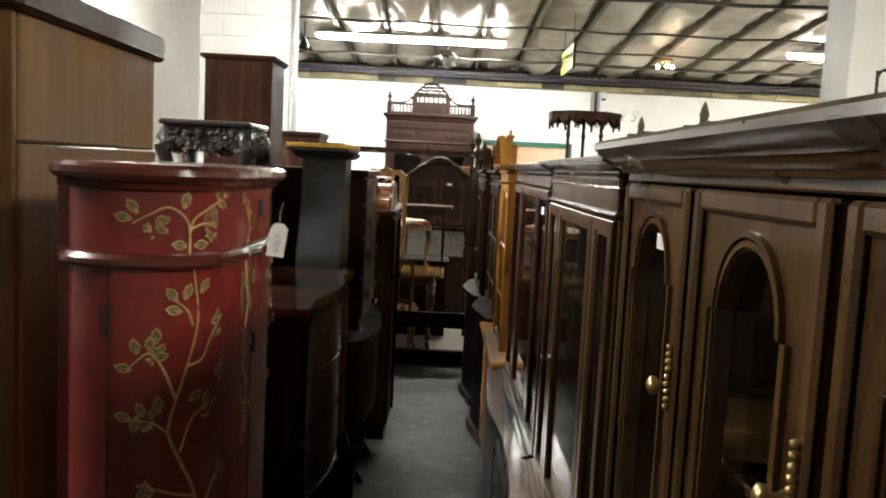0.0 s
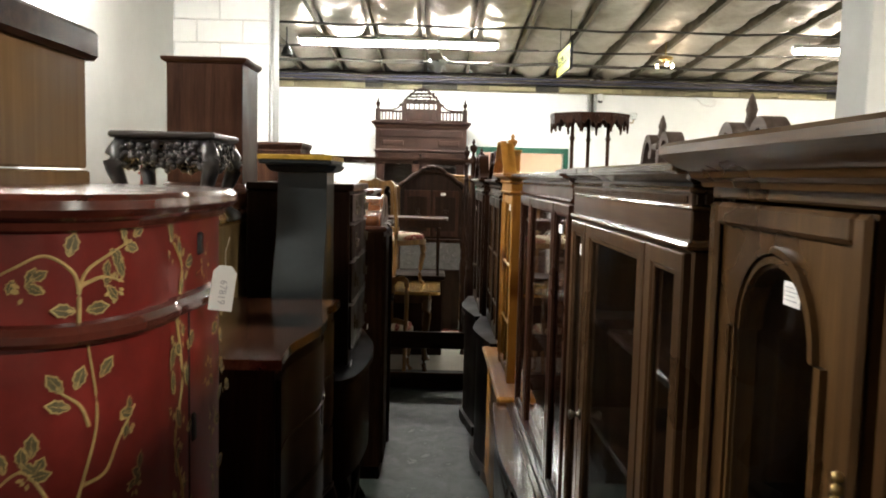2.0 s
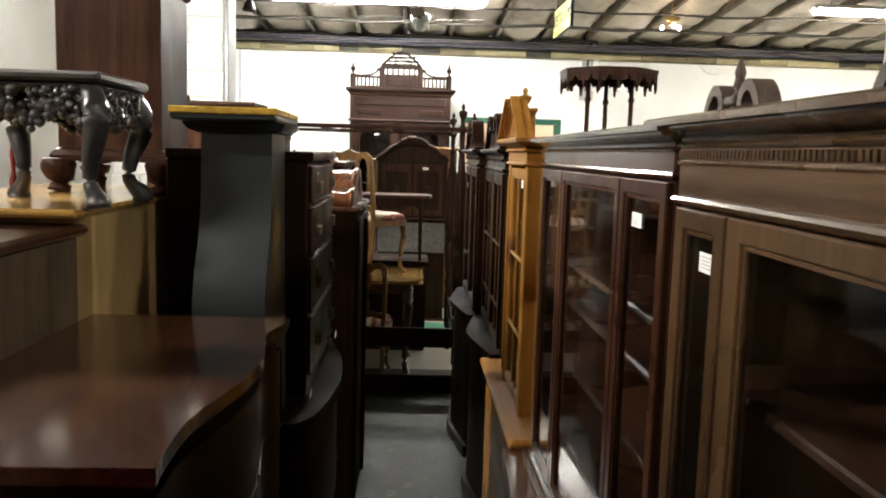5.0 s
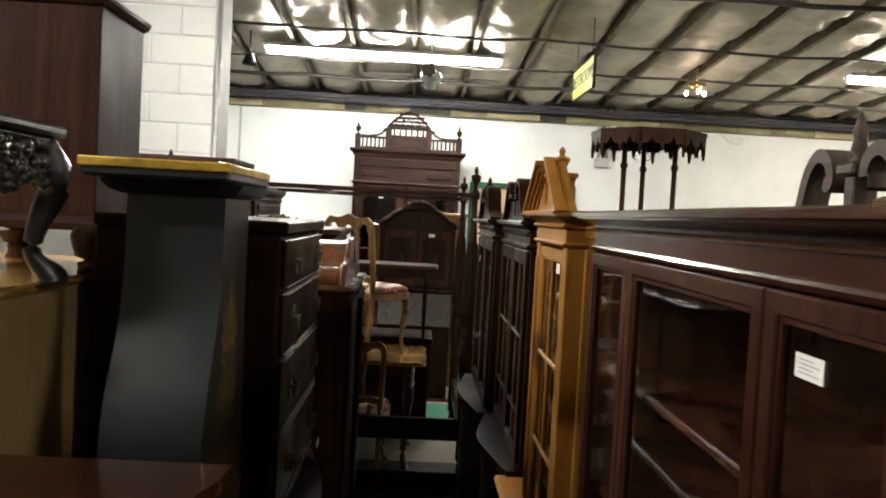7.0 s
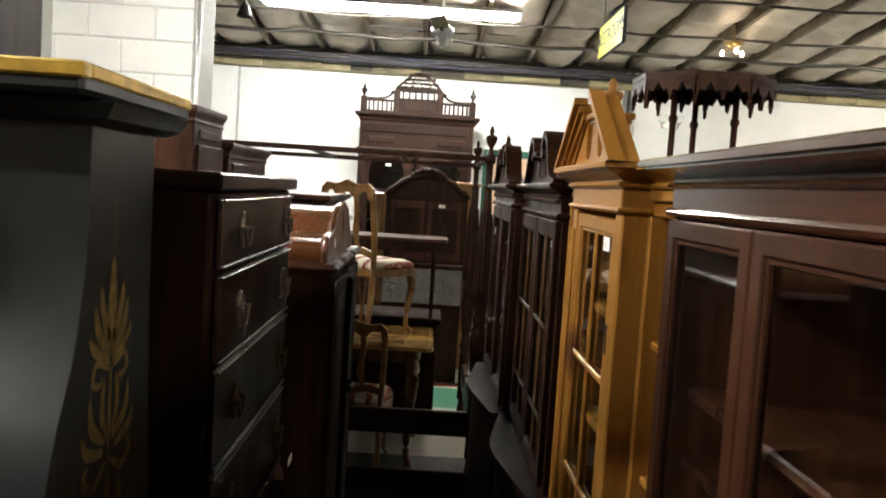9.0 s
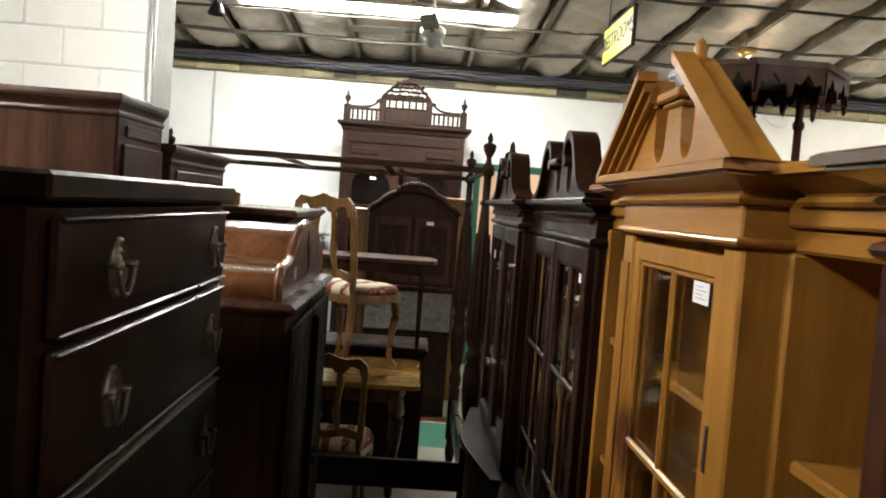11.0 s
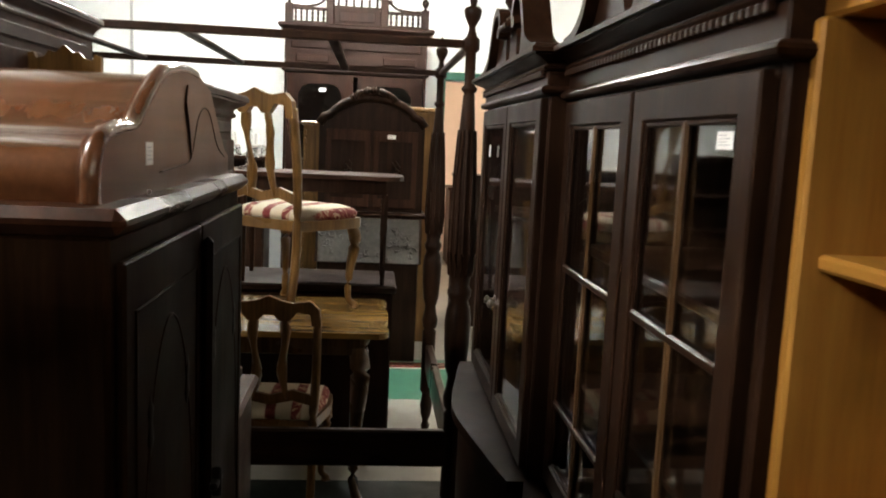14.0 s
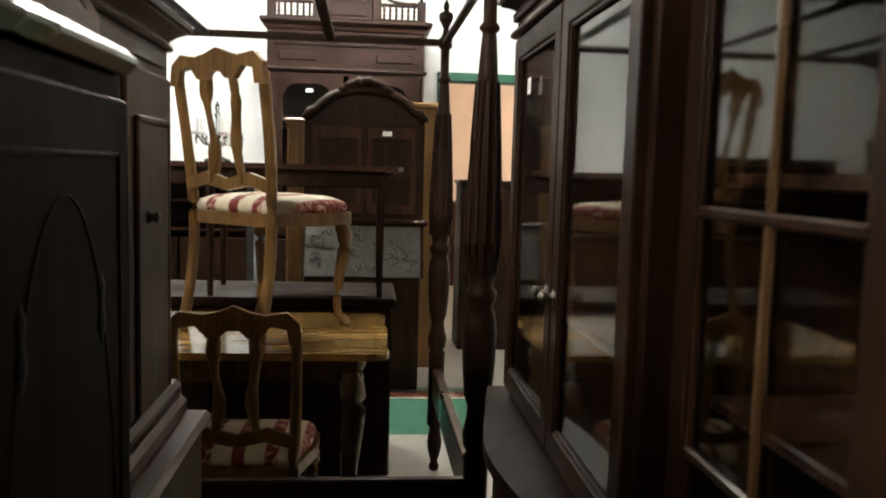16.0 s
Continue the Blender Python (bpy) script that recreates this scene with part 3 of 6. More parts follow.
def arched_cabinet(y_far, w):
    """Large hutch with moulded doors that have round-headed lights."""
    t = thing("china_cabinet", right_row(y_far), "tall brown walnut china cabinet with round-headed glass doors and deep cornice", "cabinet")
    d, z0, z1 = 0.42, 0.78, 1.88
    # the near-black back stands in for the shade inside
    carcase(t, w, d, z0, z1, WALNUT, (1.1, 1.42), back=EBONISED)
    part("base", B((-0.01, w + 0.01, -0.06, d, 0.06, z0 - 0.03)), WALNUT_H, t)
    part("counter", B((-0.03, w + 0.03, -0.09, d, z0 - 0.03, z0), c=0.01), WALNUT_H, t)
    part("frieze", B((-0.004, w + 0.004, -0.02, d, 1.845, 1.88), c=0.003), WALNUT_H, t)
    part("cornice", moulding(bmesh.new(), 0, w, d, [(0.0, 1.86), (0.012, 1.86), (0.015, 1.868), (0.026, 1.873), (0.03, 1.882), (0.044, 1.888), (0.058, 1.9), (0.064, 1.906), (0.064, 1.917), (0.056, 1.923), (0.0, 1.925)], -0.02), WALNUT_H, t, "deep stepped cornice")
    n = int(round(w / 0.445))
    step = w / n
    for i in range(n):
        a, b = i * step + 0.018, (i + 1) * step - 0.018
        lights = arch_loop(a + 0.1, b - 0.1, z0 + 0.12, 1.68, 0.09)
        door = part("door", plate(bmesh.new(), [rect(a, b, z0 + 0.02, 1.84), lights[::-1]], -0.018, 0.006), WALNUT, t)
        part("edge_moulding", B((a - 0.002, a + 0.026, -0.03, -0.018, z0 + 0.02, 1.84), (b - 0.026, b + 0.002, -0.03, -0.018, z0 + 0.02, 1.84), (a + 0.026, b - 0.026, -0.0295, -0.018, 1.81, 1.84), (a + 0.026, b - 0.026, -0.0295, -0.018, z0 + 0.02, z0 + 0.05), c=0.011), WALNUT, door)
        for off, thick in ((0.024, -0.026), (0.012, -0.023)):
            outer = arch_loop(a + 0.1 - off, b - 0.1 + off, z0 + 0.12 - off, 1.68, 0.09 + off)
            inner = arch_loop(a + 0.1 - off + 0.008, b - 0.1 + off - 0.008, z0 + 0.128 - off, 1.68, 0.082 + off)
            part("arch_moulding", plate(bmesh.new(), [outer, inner[::-1]], thick, -0.018), WALNUT, door)
        part("pane", B((a + 0.06, b - 0.06, 0.007, 0.01, z0 + 0.08, 1.8), c=0.0005), GLASS, door, "clear pane before the blackened back")
        side = b - 0.012
        bm = bmesh.new()
        for k in range(9):
            lathe(bm, [(0.001, -0.006), (0.006, -0.003), (0.006, 0.003), (0.001, 0.006)], 0, 0, 8)
            bmesh.ops.translate(bm, vec=(0, 0, 0.012), verts=bm.verts)
        bmesh.ops.translate(bm, vec=(side, -0.034, 1.485), verts=bm.verts)
        pull = part("beaded_plate", bm, BRASS, door, "beaded brass pull plate", True)
        bm = bmesh.new()
        lathe(bm, [(0.012, 0), (0.008, 0.006), (0.006, 0.016), (0.014, 0.022), (0.016, 0.03), (0.008, 0.036), (0.001, 0.037)])
        bmesh.ops.transform(bm, matrix=pose(side - 0.042, -0.018, 1.52, 90), verts=bm.verts)
        part("knob", bm, BRASS, pull, "round brass knob", True)
    price_card(t, 0.25, 1.731, -0.02, 0.042, 0.027)
    for i in range(n):
        part("base_door", B((i * step + 0.03, (i + 1) * step - 0.03, -0.075, -0.06, 0.1, z0 - 0.08), c=0.008), WALNUT, t)
    return t


arched_cabinet(1.66, 2.25)


def flat_cabinet(name, y_far, w, mat_v, mat_h, label, doors, dentil, top=1.9, x=0.40, card=None, shelf=(0.92, 1.2, 1.48), d=0.4, base_front=0.07, z1=1.775):
    """Straight-topped glazed hutch on a lower cupboard."""
    trim = CHERRY_TRIM if dentil else MAHOGANY_TRIM
    t = thing(name, right_row(y_far, x), label, "cabinet")
    z0 = 0.83
    # with dentils, back and shelves go near black to paint the shade inside
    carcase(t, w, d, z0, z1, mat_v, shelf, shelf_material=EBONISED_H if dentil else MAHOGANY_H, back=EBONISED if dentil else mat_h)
    part("base", B((0, w, -base_front + 0.02, d, 0.05, z0 - 0.028)), mat_h, t)
    edge = smooth_line([(-0.02, -base_front), (0.2 * w, -base_front - 0.012), (0.5 * w, -base_front - 0.03), (0.8 * w, -base_front - 0.004), (w + 0.02, -base_front)], 7)
    part("counter", plate(bmesh.new(), [[*edge, (w + 0.02, d), (-0.02, d)]], z0 - 0.028, z0, "z"), SERVING_TOP, t, "glossy serpentine serving top")
    part("counter_bead", tube(bmesh.new(), [(u, v + 0.004, z0 - 0.036) for u, v in edge], 0.009, 6), mat_h, t, "", True)
    part("step_moulding", B((-0.002, w + 0.002, -0.03, -0.012, z0 + 0.0005, z0 + 0.011), (-0.002, w + 0.002, -0.05, -0.03, z0 + 0.0005, z0 + 0.006), c=0.003), mat_h, t)
    for u in (0.0, w - 0.06):
        part("foot", B((u, u + 0.06, -base_front + 0.01, -base_front + 0.08, 0, 0.05)), mat_v, t)
    frieze = part("frieze", B((-0.003, w + 0.003, -0.006, d, z1 - 0.005, top - 0.03), c=0.003), mat_h, t)
    part("bead", moulding(bmesh.new(), 0, w, d, at_height(BEAD, z1 - 0.018, 0.9)), trim, frieze)
    part("cornice", moulding(bmesh.new(), 0, w, d, crown(top - 0.048, top, 0.055)), trim, t, "moulded straight cornice")
    if dentil:
        part("bead", moulding(bmesh.new(), 0, w, d, at_height(BEAD, top - 0.076, 0.55)), trim, frieze)
        front = part("dentil", B((0, 0.007, -0.0095, -0.006, top - 0.063, top - 0.05), c=0.001), mat_h, frieze)
        side = part("dentil", B((w + 0.003, w + 0.008, 0, 0.009, top - 0.064, top - 0.048), c=0.001), mat_h, frieze)
        for first, count, step in ((front, int(w / 0.013), (0.013, 0, 0)), (side, int(d / 0.013), (0, 0.013, 0))):
            for i in range(1, count):
                again = new("dentil", first.data)
                again.parent = frieze
                again.location = Vector(step) * i
    drawers = max(2, int(w / 0.5))
    for i in range(drawers):
        a, b = w * i / drawers + 0.02, w * (i + 1) / drawers - 0.02
        part("drawer", B((a, b, -base_front + 0.008, -base_front + 0.02, z0 - 0.18, z0 - 0.05), c=0.006), mat_h, t)
        part("base_door", B((a, b, -base_front + 0.008, -base_front + 0.02, 0.09, z0 - 0.2), c=0.006), mat_v, t)
    for a, b, knob in doors:
        glazed_door(t, a, b, z0 + 0.012, z1 - 0.02, mat_v, 0.036 if not dentil else 0.042 if b - a < 0.3 else 0.052, -0.014, rail=0.032 if dentil else 0.03, knob=(knob, 1.26) if knob else None)
    if card:
        u, z, cw, ch = card
        price_card(t, u, z, -0.0035, cw, ch)
    return t


flat_cabinet("display_cabinet", 2.81, 1.05, CHERRY, CHERRY_H, "brown cherry display cabinet with three glass doors and dentil frieze", ((0.012, 0.222, None), (0.228, 0.812, 0.25), (0.818, 1.044, None)), True, 1.896, x=0.387, card=(0.108, 1.664, 0.078, 0.03), base_front=0.105)
flat_cabinet("bookcase", 4.165, 1.322, MAHOGANY, MAHOGANY_H, "dark red mahogany bookcase with three glazed doors and shelves", ((0.008, 0.355, None), (0.36, 1.002, None), (1.007, 1.314, None)), False, 1.889, x=0.387, card=(1.078, 1.698, 0.066, 0.028), shelf=(0.98, 1.2, 1.385, 1.5), z1=1.812, base_front=0.108)


def hooped_scrolls(t, w, z, mat, y0, y1, tall=1.0, flare=0.0, wide=1.0):
    """Two ribbons that rise from the cornice, bend over and curl in beside the middle."""
    for sign in (-1, 1):
        foot = [(0.29 + flare, 0.012, 0), (0.3 + 0.4 * flare, 0.022, 0)] if flare else [(0.29, -0.03, 0)]
        line = smooth_line([*foot, (0.262, 0.06, 0), (0.225, 0.14, 0), (0.17, 0.183, 0), (0.115, 0.175, 0), (0.088, 0.14, 0), (0.095, 0.11, 0), (0.12, 0.115, 0)], 5)
        pairs = []
        for a, b, c in zip([line[0], *line], line, [*line[1:], line[-1]]):
            du, dv = c[0] - a[0], c[1] - a[1]
            n = math.hypot(du, dv)
            pairs.append((b[0] * wide, b[1] * tall, -dv / n * 0.017, du / n * 0.017 * tall))
        loop = [(w / 2 + sign * (u + nu), z + v + nv) for u, v, nu, nv in pairs] + [(w / 2 + sign * (u - nu), z + v - nv) for u, v, nu, nv in pairs[::-1]]
        part("scroll", plate(bmesh.new(), [loop if sign > 0 else loop[::-1]], y0, y1), mat, t, "hooped scroll of a broken pediment")


def ribbon(line, half):
    """Outline of a band of even thickness along a line of (u, v)."""
    left, right = [], []
    for a, b, c in zip([line[0], *line], line, [*line[1:], line[-1]]):
        du, dv = c[0] - a[0], c[1] - a[1]
        n = math.hypot(du, dv)
        left.append((b[0] - dv / n * half, b[1] + du / n * half))
        right.append((b[0] + dv / n * half, b[1] - du / n * half))
    return left + right[::-1]


def swan_neck(t, w, z, mat, y0=-0.012, y1=0.016):
    """Broken pediment: two ribbons sweep up from the corners and curl over beside a notched board with a small pedestal."""
    sweep = smooth_line([(0.5 * w - 0.03, 0.004, 0), (0.5 * w - 0.1, 0.012, 0), (0.305, 0.042, 0), (0.262, 0.1, 0), (0.225, 0.148, 0), (0.175, 0.17, 0), (0.128, 0.158, 0), (0.108, 0.125, 0), (0.122, 0.1, 0), (0.143, 0.108, 0)], 6)
    sweep = [(u, v) for u, v, _ in sweep]
    for sign in (-1, 1):
        loop = [(w / 2 + sign * u, z + v) for u, v in ribbon(sweep, 0.011)]
        part("scroll", plate(bmesh.new(), [loop], y0 - 0.022, y1 + 0.02), mat, t, "swept ribbon scroll of a broken pediment")
    half = [(0.5 * w - 0.06, 0.0), (0.5 * w - 0.12, 0.008), (0.3, 0.036), (0.258, 0.09), (0.222, 0.138), (0.175, 0.158), (0.14, 0.14), (0.122, 0.1), (0.114, 0.06), *[(0.083 + 0.031 * math.cos(a), 0.05 - 0.03 * math.sin(a)) for a in (0.2, 0.7, 1.2, 1.57, 1.95, 2.45, 2.95)], (0.05, 0.1)]
    outline = [(w / 2 + u, z + v) for u, v in half] + [(w / 2 - u, z + v) for u, v in half[::-1]]
    part("tympanum", plate(bmesh.new(), [outline], y0 + 0.004, y1 - 0.004), mat, t, "notched board between the scrolls")
    part("plinth", B((0.5 * w - 0.055, 0.5 * w + 0.055, y0 - 0.03, y1 + 0.02, z + 0.1, z + 0.116), c=0.004), mat, t)


def pine_cabinet(y_far):
    """Breakfront pine dresser: glazed middle, open shelves to both sides, broken pediment."""
    t = thing("pine_dresser", right_row(y_far, 0.36), "honey pine dresser with glazed door, open side shelves and broken pediment", "cabinet")
    s, w, d, z0, z1 = 0.345, 0.545, 0.4, 0.86, 1.79
    near = 0.242
    for a, b in ((0.0, s), (s + w, s + w + near)):
        part("side_panel", B((a, a + 0.02, 0.05, d, z0, z1)), PINE, t)
        part("side_panel", B((b - 0.02, b, 0.05, d, z0, z1)), PINE, t)
        part("back_panel", B((a + 0.02, b - 0.02, d - 0.012, d, z0, z1)), PINE, t)
        part("side_top", B((a, b, 0.06, d, z1, z1 + 0.03)), PINE_H, t)
        for z in (0.98, 1.26, 1.53):
            part("shelf", B((a + 0.02, b - 0.02, 0.07, d - 0.012, z, z + 0.018)), PINE_H, t)
    part("back_panel", B((s, s + w, d - 0.012, d, z0, z1)), PINE, t)
    for z in (0.98, 1.26, 1.54):
        part("shelf", B((s + 0.005, s + w - 0.005, 0.05, d - 0.013, z, z + 0.018)), PINE_H, t)
    for a in (s, s + w - 0.06):
        post = part("post", B((a, a + 0.06, 0.0, 0.06, z0, z1)), PINE, t)
        if a == s:
            part("reeding", B(*((a + 0.008 + 0.012 * k, a + 0.017 + 0.012 * k, -0.005, 0.0, z0 + 0.05, z1 - 0.05) for k in range(4)), c=0.003), PINE, post)
    glazed_door(t, s + 0.06, s + w - 0.06, z0 + 0.02, z1 - 0.012, PINE, 0.036, 0.004, bars=(s + w / 2,), rows=(1.14, 1.43), rail=0.032)
    part("hinge", B((s + w - 0.066, s + w - 0.056, -0.002, 0.003, 1.5, 1.56), c=0.001), IRON, t)
    part("frieze", B((s, s + w, -0.004, d, z1, 1.85), c=0.003), PINE_H, t)
    part("frieze", B((0.0, s - 0.001, 0.05, d, z1 + 0.03, 1.85), c=0.003), PINE_H, t)
    part("frieze", B((s + w + 0.001, s + w + near, 0.05, d, z1 + 0.03, 1.85), c=0.003), PINE_H, t)
    part("bead", moulding(bmesh.new(), s, s + w, d, at_height(BEAD, z1 + 0.002, 0.55), -0.004), PINE_H, t)
    part("cornice", moulding(bmesh.new(), s, s + w, d, crown(1.842, 1.894, 0.048), -0.004), PINE_H, t)
    part("cornice", moulding(bmesh.new(), 0, s - 0.05, d, crown(1.842, 1.89, 0.042), 0.05), PINE_H, t)
    part("cornice", moulding(bmesh.new(), s + w + 0.05, s + w + near, d, crown(1.842, 1.89, 0.042), 0.05), PINE_H, t)
    z, cx, half = 1.892, s + w / 2, w / 2 + 0.052
    for sign in (-1, 1):
        rake = [(cx + sign * half, z), (cx + sign * 0.092, z + 0.15), (cx + sign * 0.092, z + 0.105), (cx + sign * (half - 0.085), z)]
        p = part("rake", plate(bmesh.new(), [rake if sign < 0 else rake[::-1]], -0.018, 0.014), PINE_H, t)
        for k, (o, dep) in enumerate(((0.0, 0.05), (0.018, 0.038), (0.034, 0.028))):
            q = [(cx + sign * (half + 0.012 - 1.2 * o), z), (cx + sign * 0.086, z + 0.162 - o), (cx + sign * 0.086, z + 0.147 - o), (cx + sign * (half - 0.008 - 1.2 * o), z)]
            part("rake_moulding", plate(bmesh.new(), [q if sign < 0 else q[::-1]], -dep, -0.018), PINE_H, p)
    u_cut = [(0.092, 0.06), *[(0.064 + 0.028 * math.cos(a), 0.052 - 0.036 * math.sin(a)) for a in (0.3, 0.8, 1.2, 1.57, 1.95, 2.35, 2.85)], (0.036, 0.06), (0.03, 0.105)]
    half_line = [(half - 0.03, 0.0), (0.11, 0.13), (0.092, 0.12), *u_cut]
    outline = [(cx + u, z + v) for u, v in half_line] + [(cx - u, z + v) for u, v in half_line[::-1]]
    part("tympanum", plate(bmesh.new(), [outline], -0.012, 0.012), PINE_H, t, "solid tympanum with two keyhole cut-outs")
    part("plinth", B((cx - 0.03, cx + 0.03, 0.013, 0.06, z, z + 0.105)), PINE, t)
    part("plinth_cap", B((cx - 0.052, cx + 0.052, -0.026, 0.065, z + 0.105, z + 0.12), (cx - 0.044, cx + 0.044, -0.018, 0.06, z + 0.096, z + 0.105), c=0.003), PINE_H, t)
    part("finial", lathe(bmesh.new(), [(0.014, z + 0.12), (0.016, z + 0.125), (0.009, z + 0.131), (0.016, z + 0.141), (0.025, z + 0.158), (0.027, z + 0.164), (0.023, z + 0.169), (0.01, z + 0.173), (0.008, z + 0.18), (0.011, z + 0.188), (0.007, z + 0.196), (0.002, z + 0.202)], cx, 0.02), PINE, t, "turned pine urn finial", True)
    part("base", B((-0.01, s + w + near + 0.01, -0.03, d, 0.08, 0.83)), PINE_H, t)
    part("counter", B((-0.01, s + w + near + 0.01, -0.065, d, 0.83, z0), c=0.01), PINE_H, t)
    part("counter_lip", B((-0.02, s + w + near + 0.005, -0.05, d - 0.01, 0.8, 0.83), c=0.012), PINE_H, t)
    part("plinth_base", B((0, s + w + near, 0.02, d, 0, 0.08)), PINE_H, t)
    price_card(t, 0.725, 1.708, 0.004, 0.06, 0.03)


pine_cabinet(5.31)


def breakfront(y_far, w, x, label, doors, bow, z1=1.75):
    """Dark secretary with glazed doors, dentil cornice and swan-neck pediment on a bowed base."""
    t = thing("secretary_bookcase", right_row(y_far, x), label, "cabinet", "dark secretary bookcases")
    d, z0 = 0.4, 0.88
    carcase(t, w, d, z0, z1, EBONISED, (1.13, 1.42), back=EBONISED_H)
    front = [(-0.02, d), (-0.02, -0.03), *smooth_line([(-0.02, -0.05), (0.15 * w, -0.05 - 0.4 * bow), (0.5 * w, -0.05 - bow), (0.85 * w, -0.05 - 0.4 * bow), (w + 0.02, -0.05)], 6), (w + 0.02, -0.03), (w + 0.02, d)]
    part("counter", plate(bmesh.new(), [front], z0 - 0.028, z0, "z"), DARK_CHEST, t, "bowed dark serving top")
    inner = [(u, v + 0.025 if v < d - 0.01 else v) for u, v in front]
    part("base", plate(bmesh.new(), [inner], 0.07, z0 - 0.028, "z"), EBONISED, t)
    part("plinth", plate(bmesh.new(), [front], 0.0, 0.07, "z"), EBONISED_H, t)
    part("frieze", B((-0.003, w + 0.003, -0.008, d, z1, 1.82), c=0.003), EBONISED_H, t)
    part("bead", moulding(bmesh.new(), 0, w, d, at_height(BEAD, z1 - 0.004), -0.008), EBONISED_H, t)
    part("cornice", moulding(bmesh.new(), 0, w, d, crown(1.808, 1.858, 0.046), -0.008), EBONISED_H, t)
    first = part("dentil", B((0, 0.012, -0.02, -0.008, 1.796, 1.81), c=0.002), EBONISED_H, t)
    for i in range(1, int(w / 0.02)):
        again = new("dentil", first.data)
        again.parent = t
        again.location.x = 0.02 * i
    swan_neck(t, w, 1.856, EBONISED_H)
    for a, b, bars, knob in doors:
        # upright bars in lighter cherry paint the warm light that catches them
        glazed_door(t, a, b, z0 + 0.015, z1 - 0.01, EBONISED, 0.05, -0.016, bars=bars, bar_material=CHERRY, rows=(1.09, 1.39) if bars else (), knob=(knob, 1.2) if knob else None)
    return t


d1 = breakfront(6.245, 0.935, 0.39, "near-black mahogany secretary bookcase with muntined doors and scrolled pediment", ((0.018, 0.462, (0.243,), None), (0.478, 0.905, (0.693,), None)), 0.08)
price_card(d1, 0.785, 1.652, -0.0055, 0.046, 0.022)
d2 = breakfront(7.235, 0.975, 0.345, "near-black mahogany china cabinet with plain panes, bowed base and scrolled pediment", ((0.02, 0.5, (), 0.47), (0.505, 0.955, (), 0.535)), 0.075, 1.76)
price_card(d2, 0.2, 1.605, -0.016, 0.03, 0.035)
bm = bmesh.new()
lathe(bm, [(0.02, 1.972), (0.026, 1.985), (0.011, 1.998), (0.032, 2.03), (0.028, 2.045), (0.012, 2.055), (0.01, 2.08), (0.002, 2.095)], 0.4875, -0.005)
part("finial", bm, EBONISED, d2, "turned urn finial", True)


# ---- west side of the aisle ----
def plan_prism(bm, loop, z0, z1):
    return plate(bm, [loop], z0, z1, "z")


t = thing("wardrobe", pose(0, 0, 0), "tall old wardrobe with bare brown side boards", "wardrobe")
part("body", B((-1.75, -0.99, 1.92, 2.82, 0.02, 1.86), c=0.006), OLD_BOARD, t)
part("top_section", B((-1.74, -0.995, 1.93, 2.81, 1.865, 2.2), c=0.006), OLD_BOARD, t)
part("cornice", B((-1.78, -0.97, 1.885, 2.845, 2.165, 2.25), c=0.012), RED_BROWN_H, t)
part("front_frame", B((-1.74, -1.0, 1.905, 1.92, 0.05, 2.19)), OAK, t)

# red lacquer cabinet, curved plan with a proud middle
CURVE = smooth_line([(-0.728, 1.61), (-0.714, 1.57), (-0.66, 1.537), (-0.585, 1.526), (-0.5, 1.552), (-0.452, 1.62), (-0.434, 1.70), (-0.428, 1.76)], 7)
MID = smooth_line([(-0.438, 1.763), (-0.428, 1.85), (-0.425, 1.95), (-0.428, 2.03), (-0.437, 2.09)], 4)
TAIL = smooth_line([(-0.447, 2.093), (-0.475, 2.2), (-0.56, 2.26), (-0.74, 2.27)], 4)


def red_plan(out):
    """The cabinet's outline, grown outwards by out."""
    pts = [*CURVE, *MID, *TAIL]
    grown = []
    for i, p in enumerate(pts):
        a, b = Vector(pts[max(i - 1, 0)]), Vector(pts[min(i + 1, len(pts) - 1)])
        n = Vector((b.y - a.y, a.x - b.x)).normalized()
        grown.append((p[0] + out * n.x, p[1] + out * n.y))
    return [(-0.758, grown[0][1]), *grown, (-0.758, grown[-1][1])]


def red_side(s):
    """A place on the curved door and its outward way: s from 0 at the back edge to 1 at the middle."""
    i = min(int(s * (len(CURVE) - 1)), len(CURVE) - 2)
    f = s * (len(CURVE) - 1) - i
    a, b = Vector(CURVE[i]), Vector(CURVE[i + 1])
    n = Vector((b.y - a.y, a.x - b.x)).normalized()
    return a.lerp(b, f), n


t = thing("painted_cabinet", pose(0, 0, 0), "red lacquer bow-front cabinet painted with gold leafy vines, brown mouldings", "cabinet")
part("body", plan_prism(bmesh.new(), red_plan(0), 0.08, 1.79), RED_LACQUER, t)


def plan_moulding(rows):
    bm = bmesh.new()
    loops = [[bm.verts.new((*p, z)) for p in red_plan(o)] for o, z in rows]
    for a, b in zip(loops, loops[1:]):
        for i in range(len(a)):
            j = (i + 1) % len(a)
            bm.faces.new([a[i], a[j], b[j], b[i]])
    bm.faces.new(loops[0]), bm.faces.new(loops[-1])
    return bm


part("top", plan_moulding([(0.0, 1.78), (0.012, 1.785), (0.016, 1.795), (0.03, 1.802), (0.038, 1.812), (0.036, 1.824), (0.028, 1.832), (0.0, 1.834)]), RED_TRIM, t, "moulded dark brown top", False)
part("waist_moulding", plan_moulding([(0.0, 1.632), (0.014, 1.634), (0.021, 1.641), (0.021, 1.651), (0.013, 1.66), (0.0, 1.663)]), RED_TRIM, t, "rounded brown waist moulding", False)
part("plinth", plan_moulding([(0.02, 0.0), (0.02, 0.07), (0.0, 0.085)]), RED_TRIM, t)
p0, n0 = red_side(0.36)
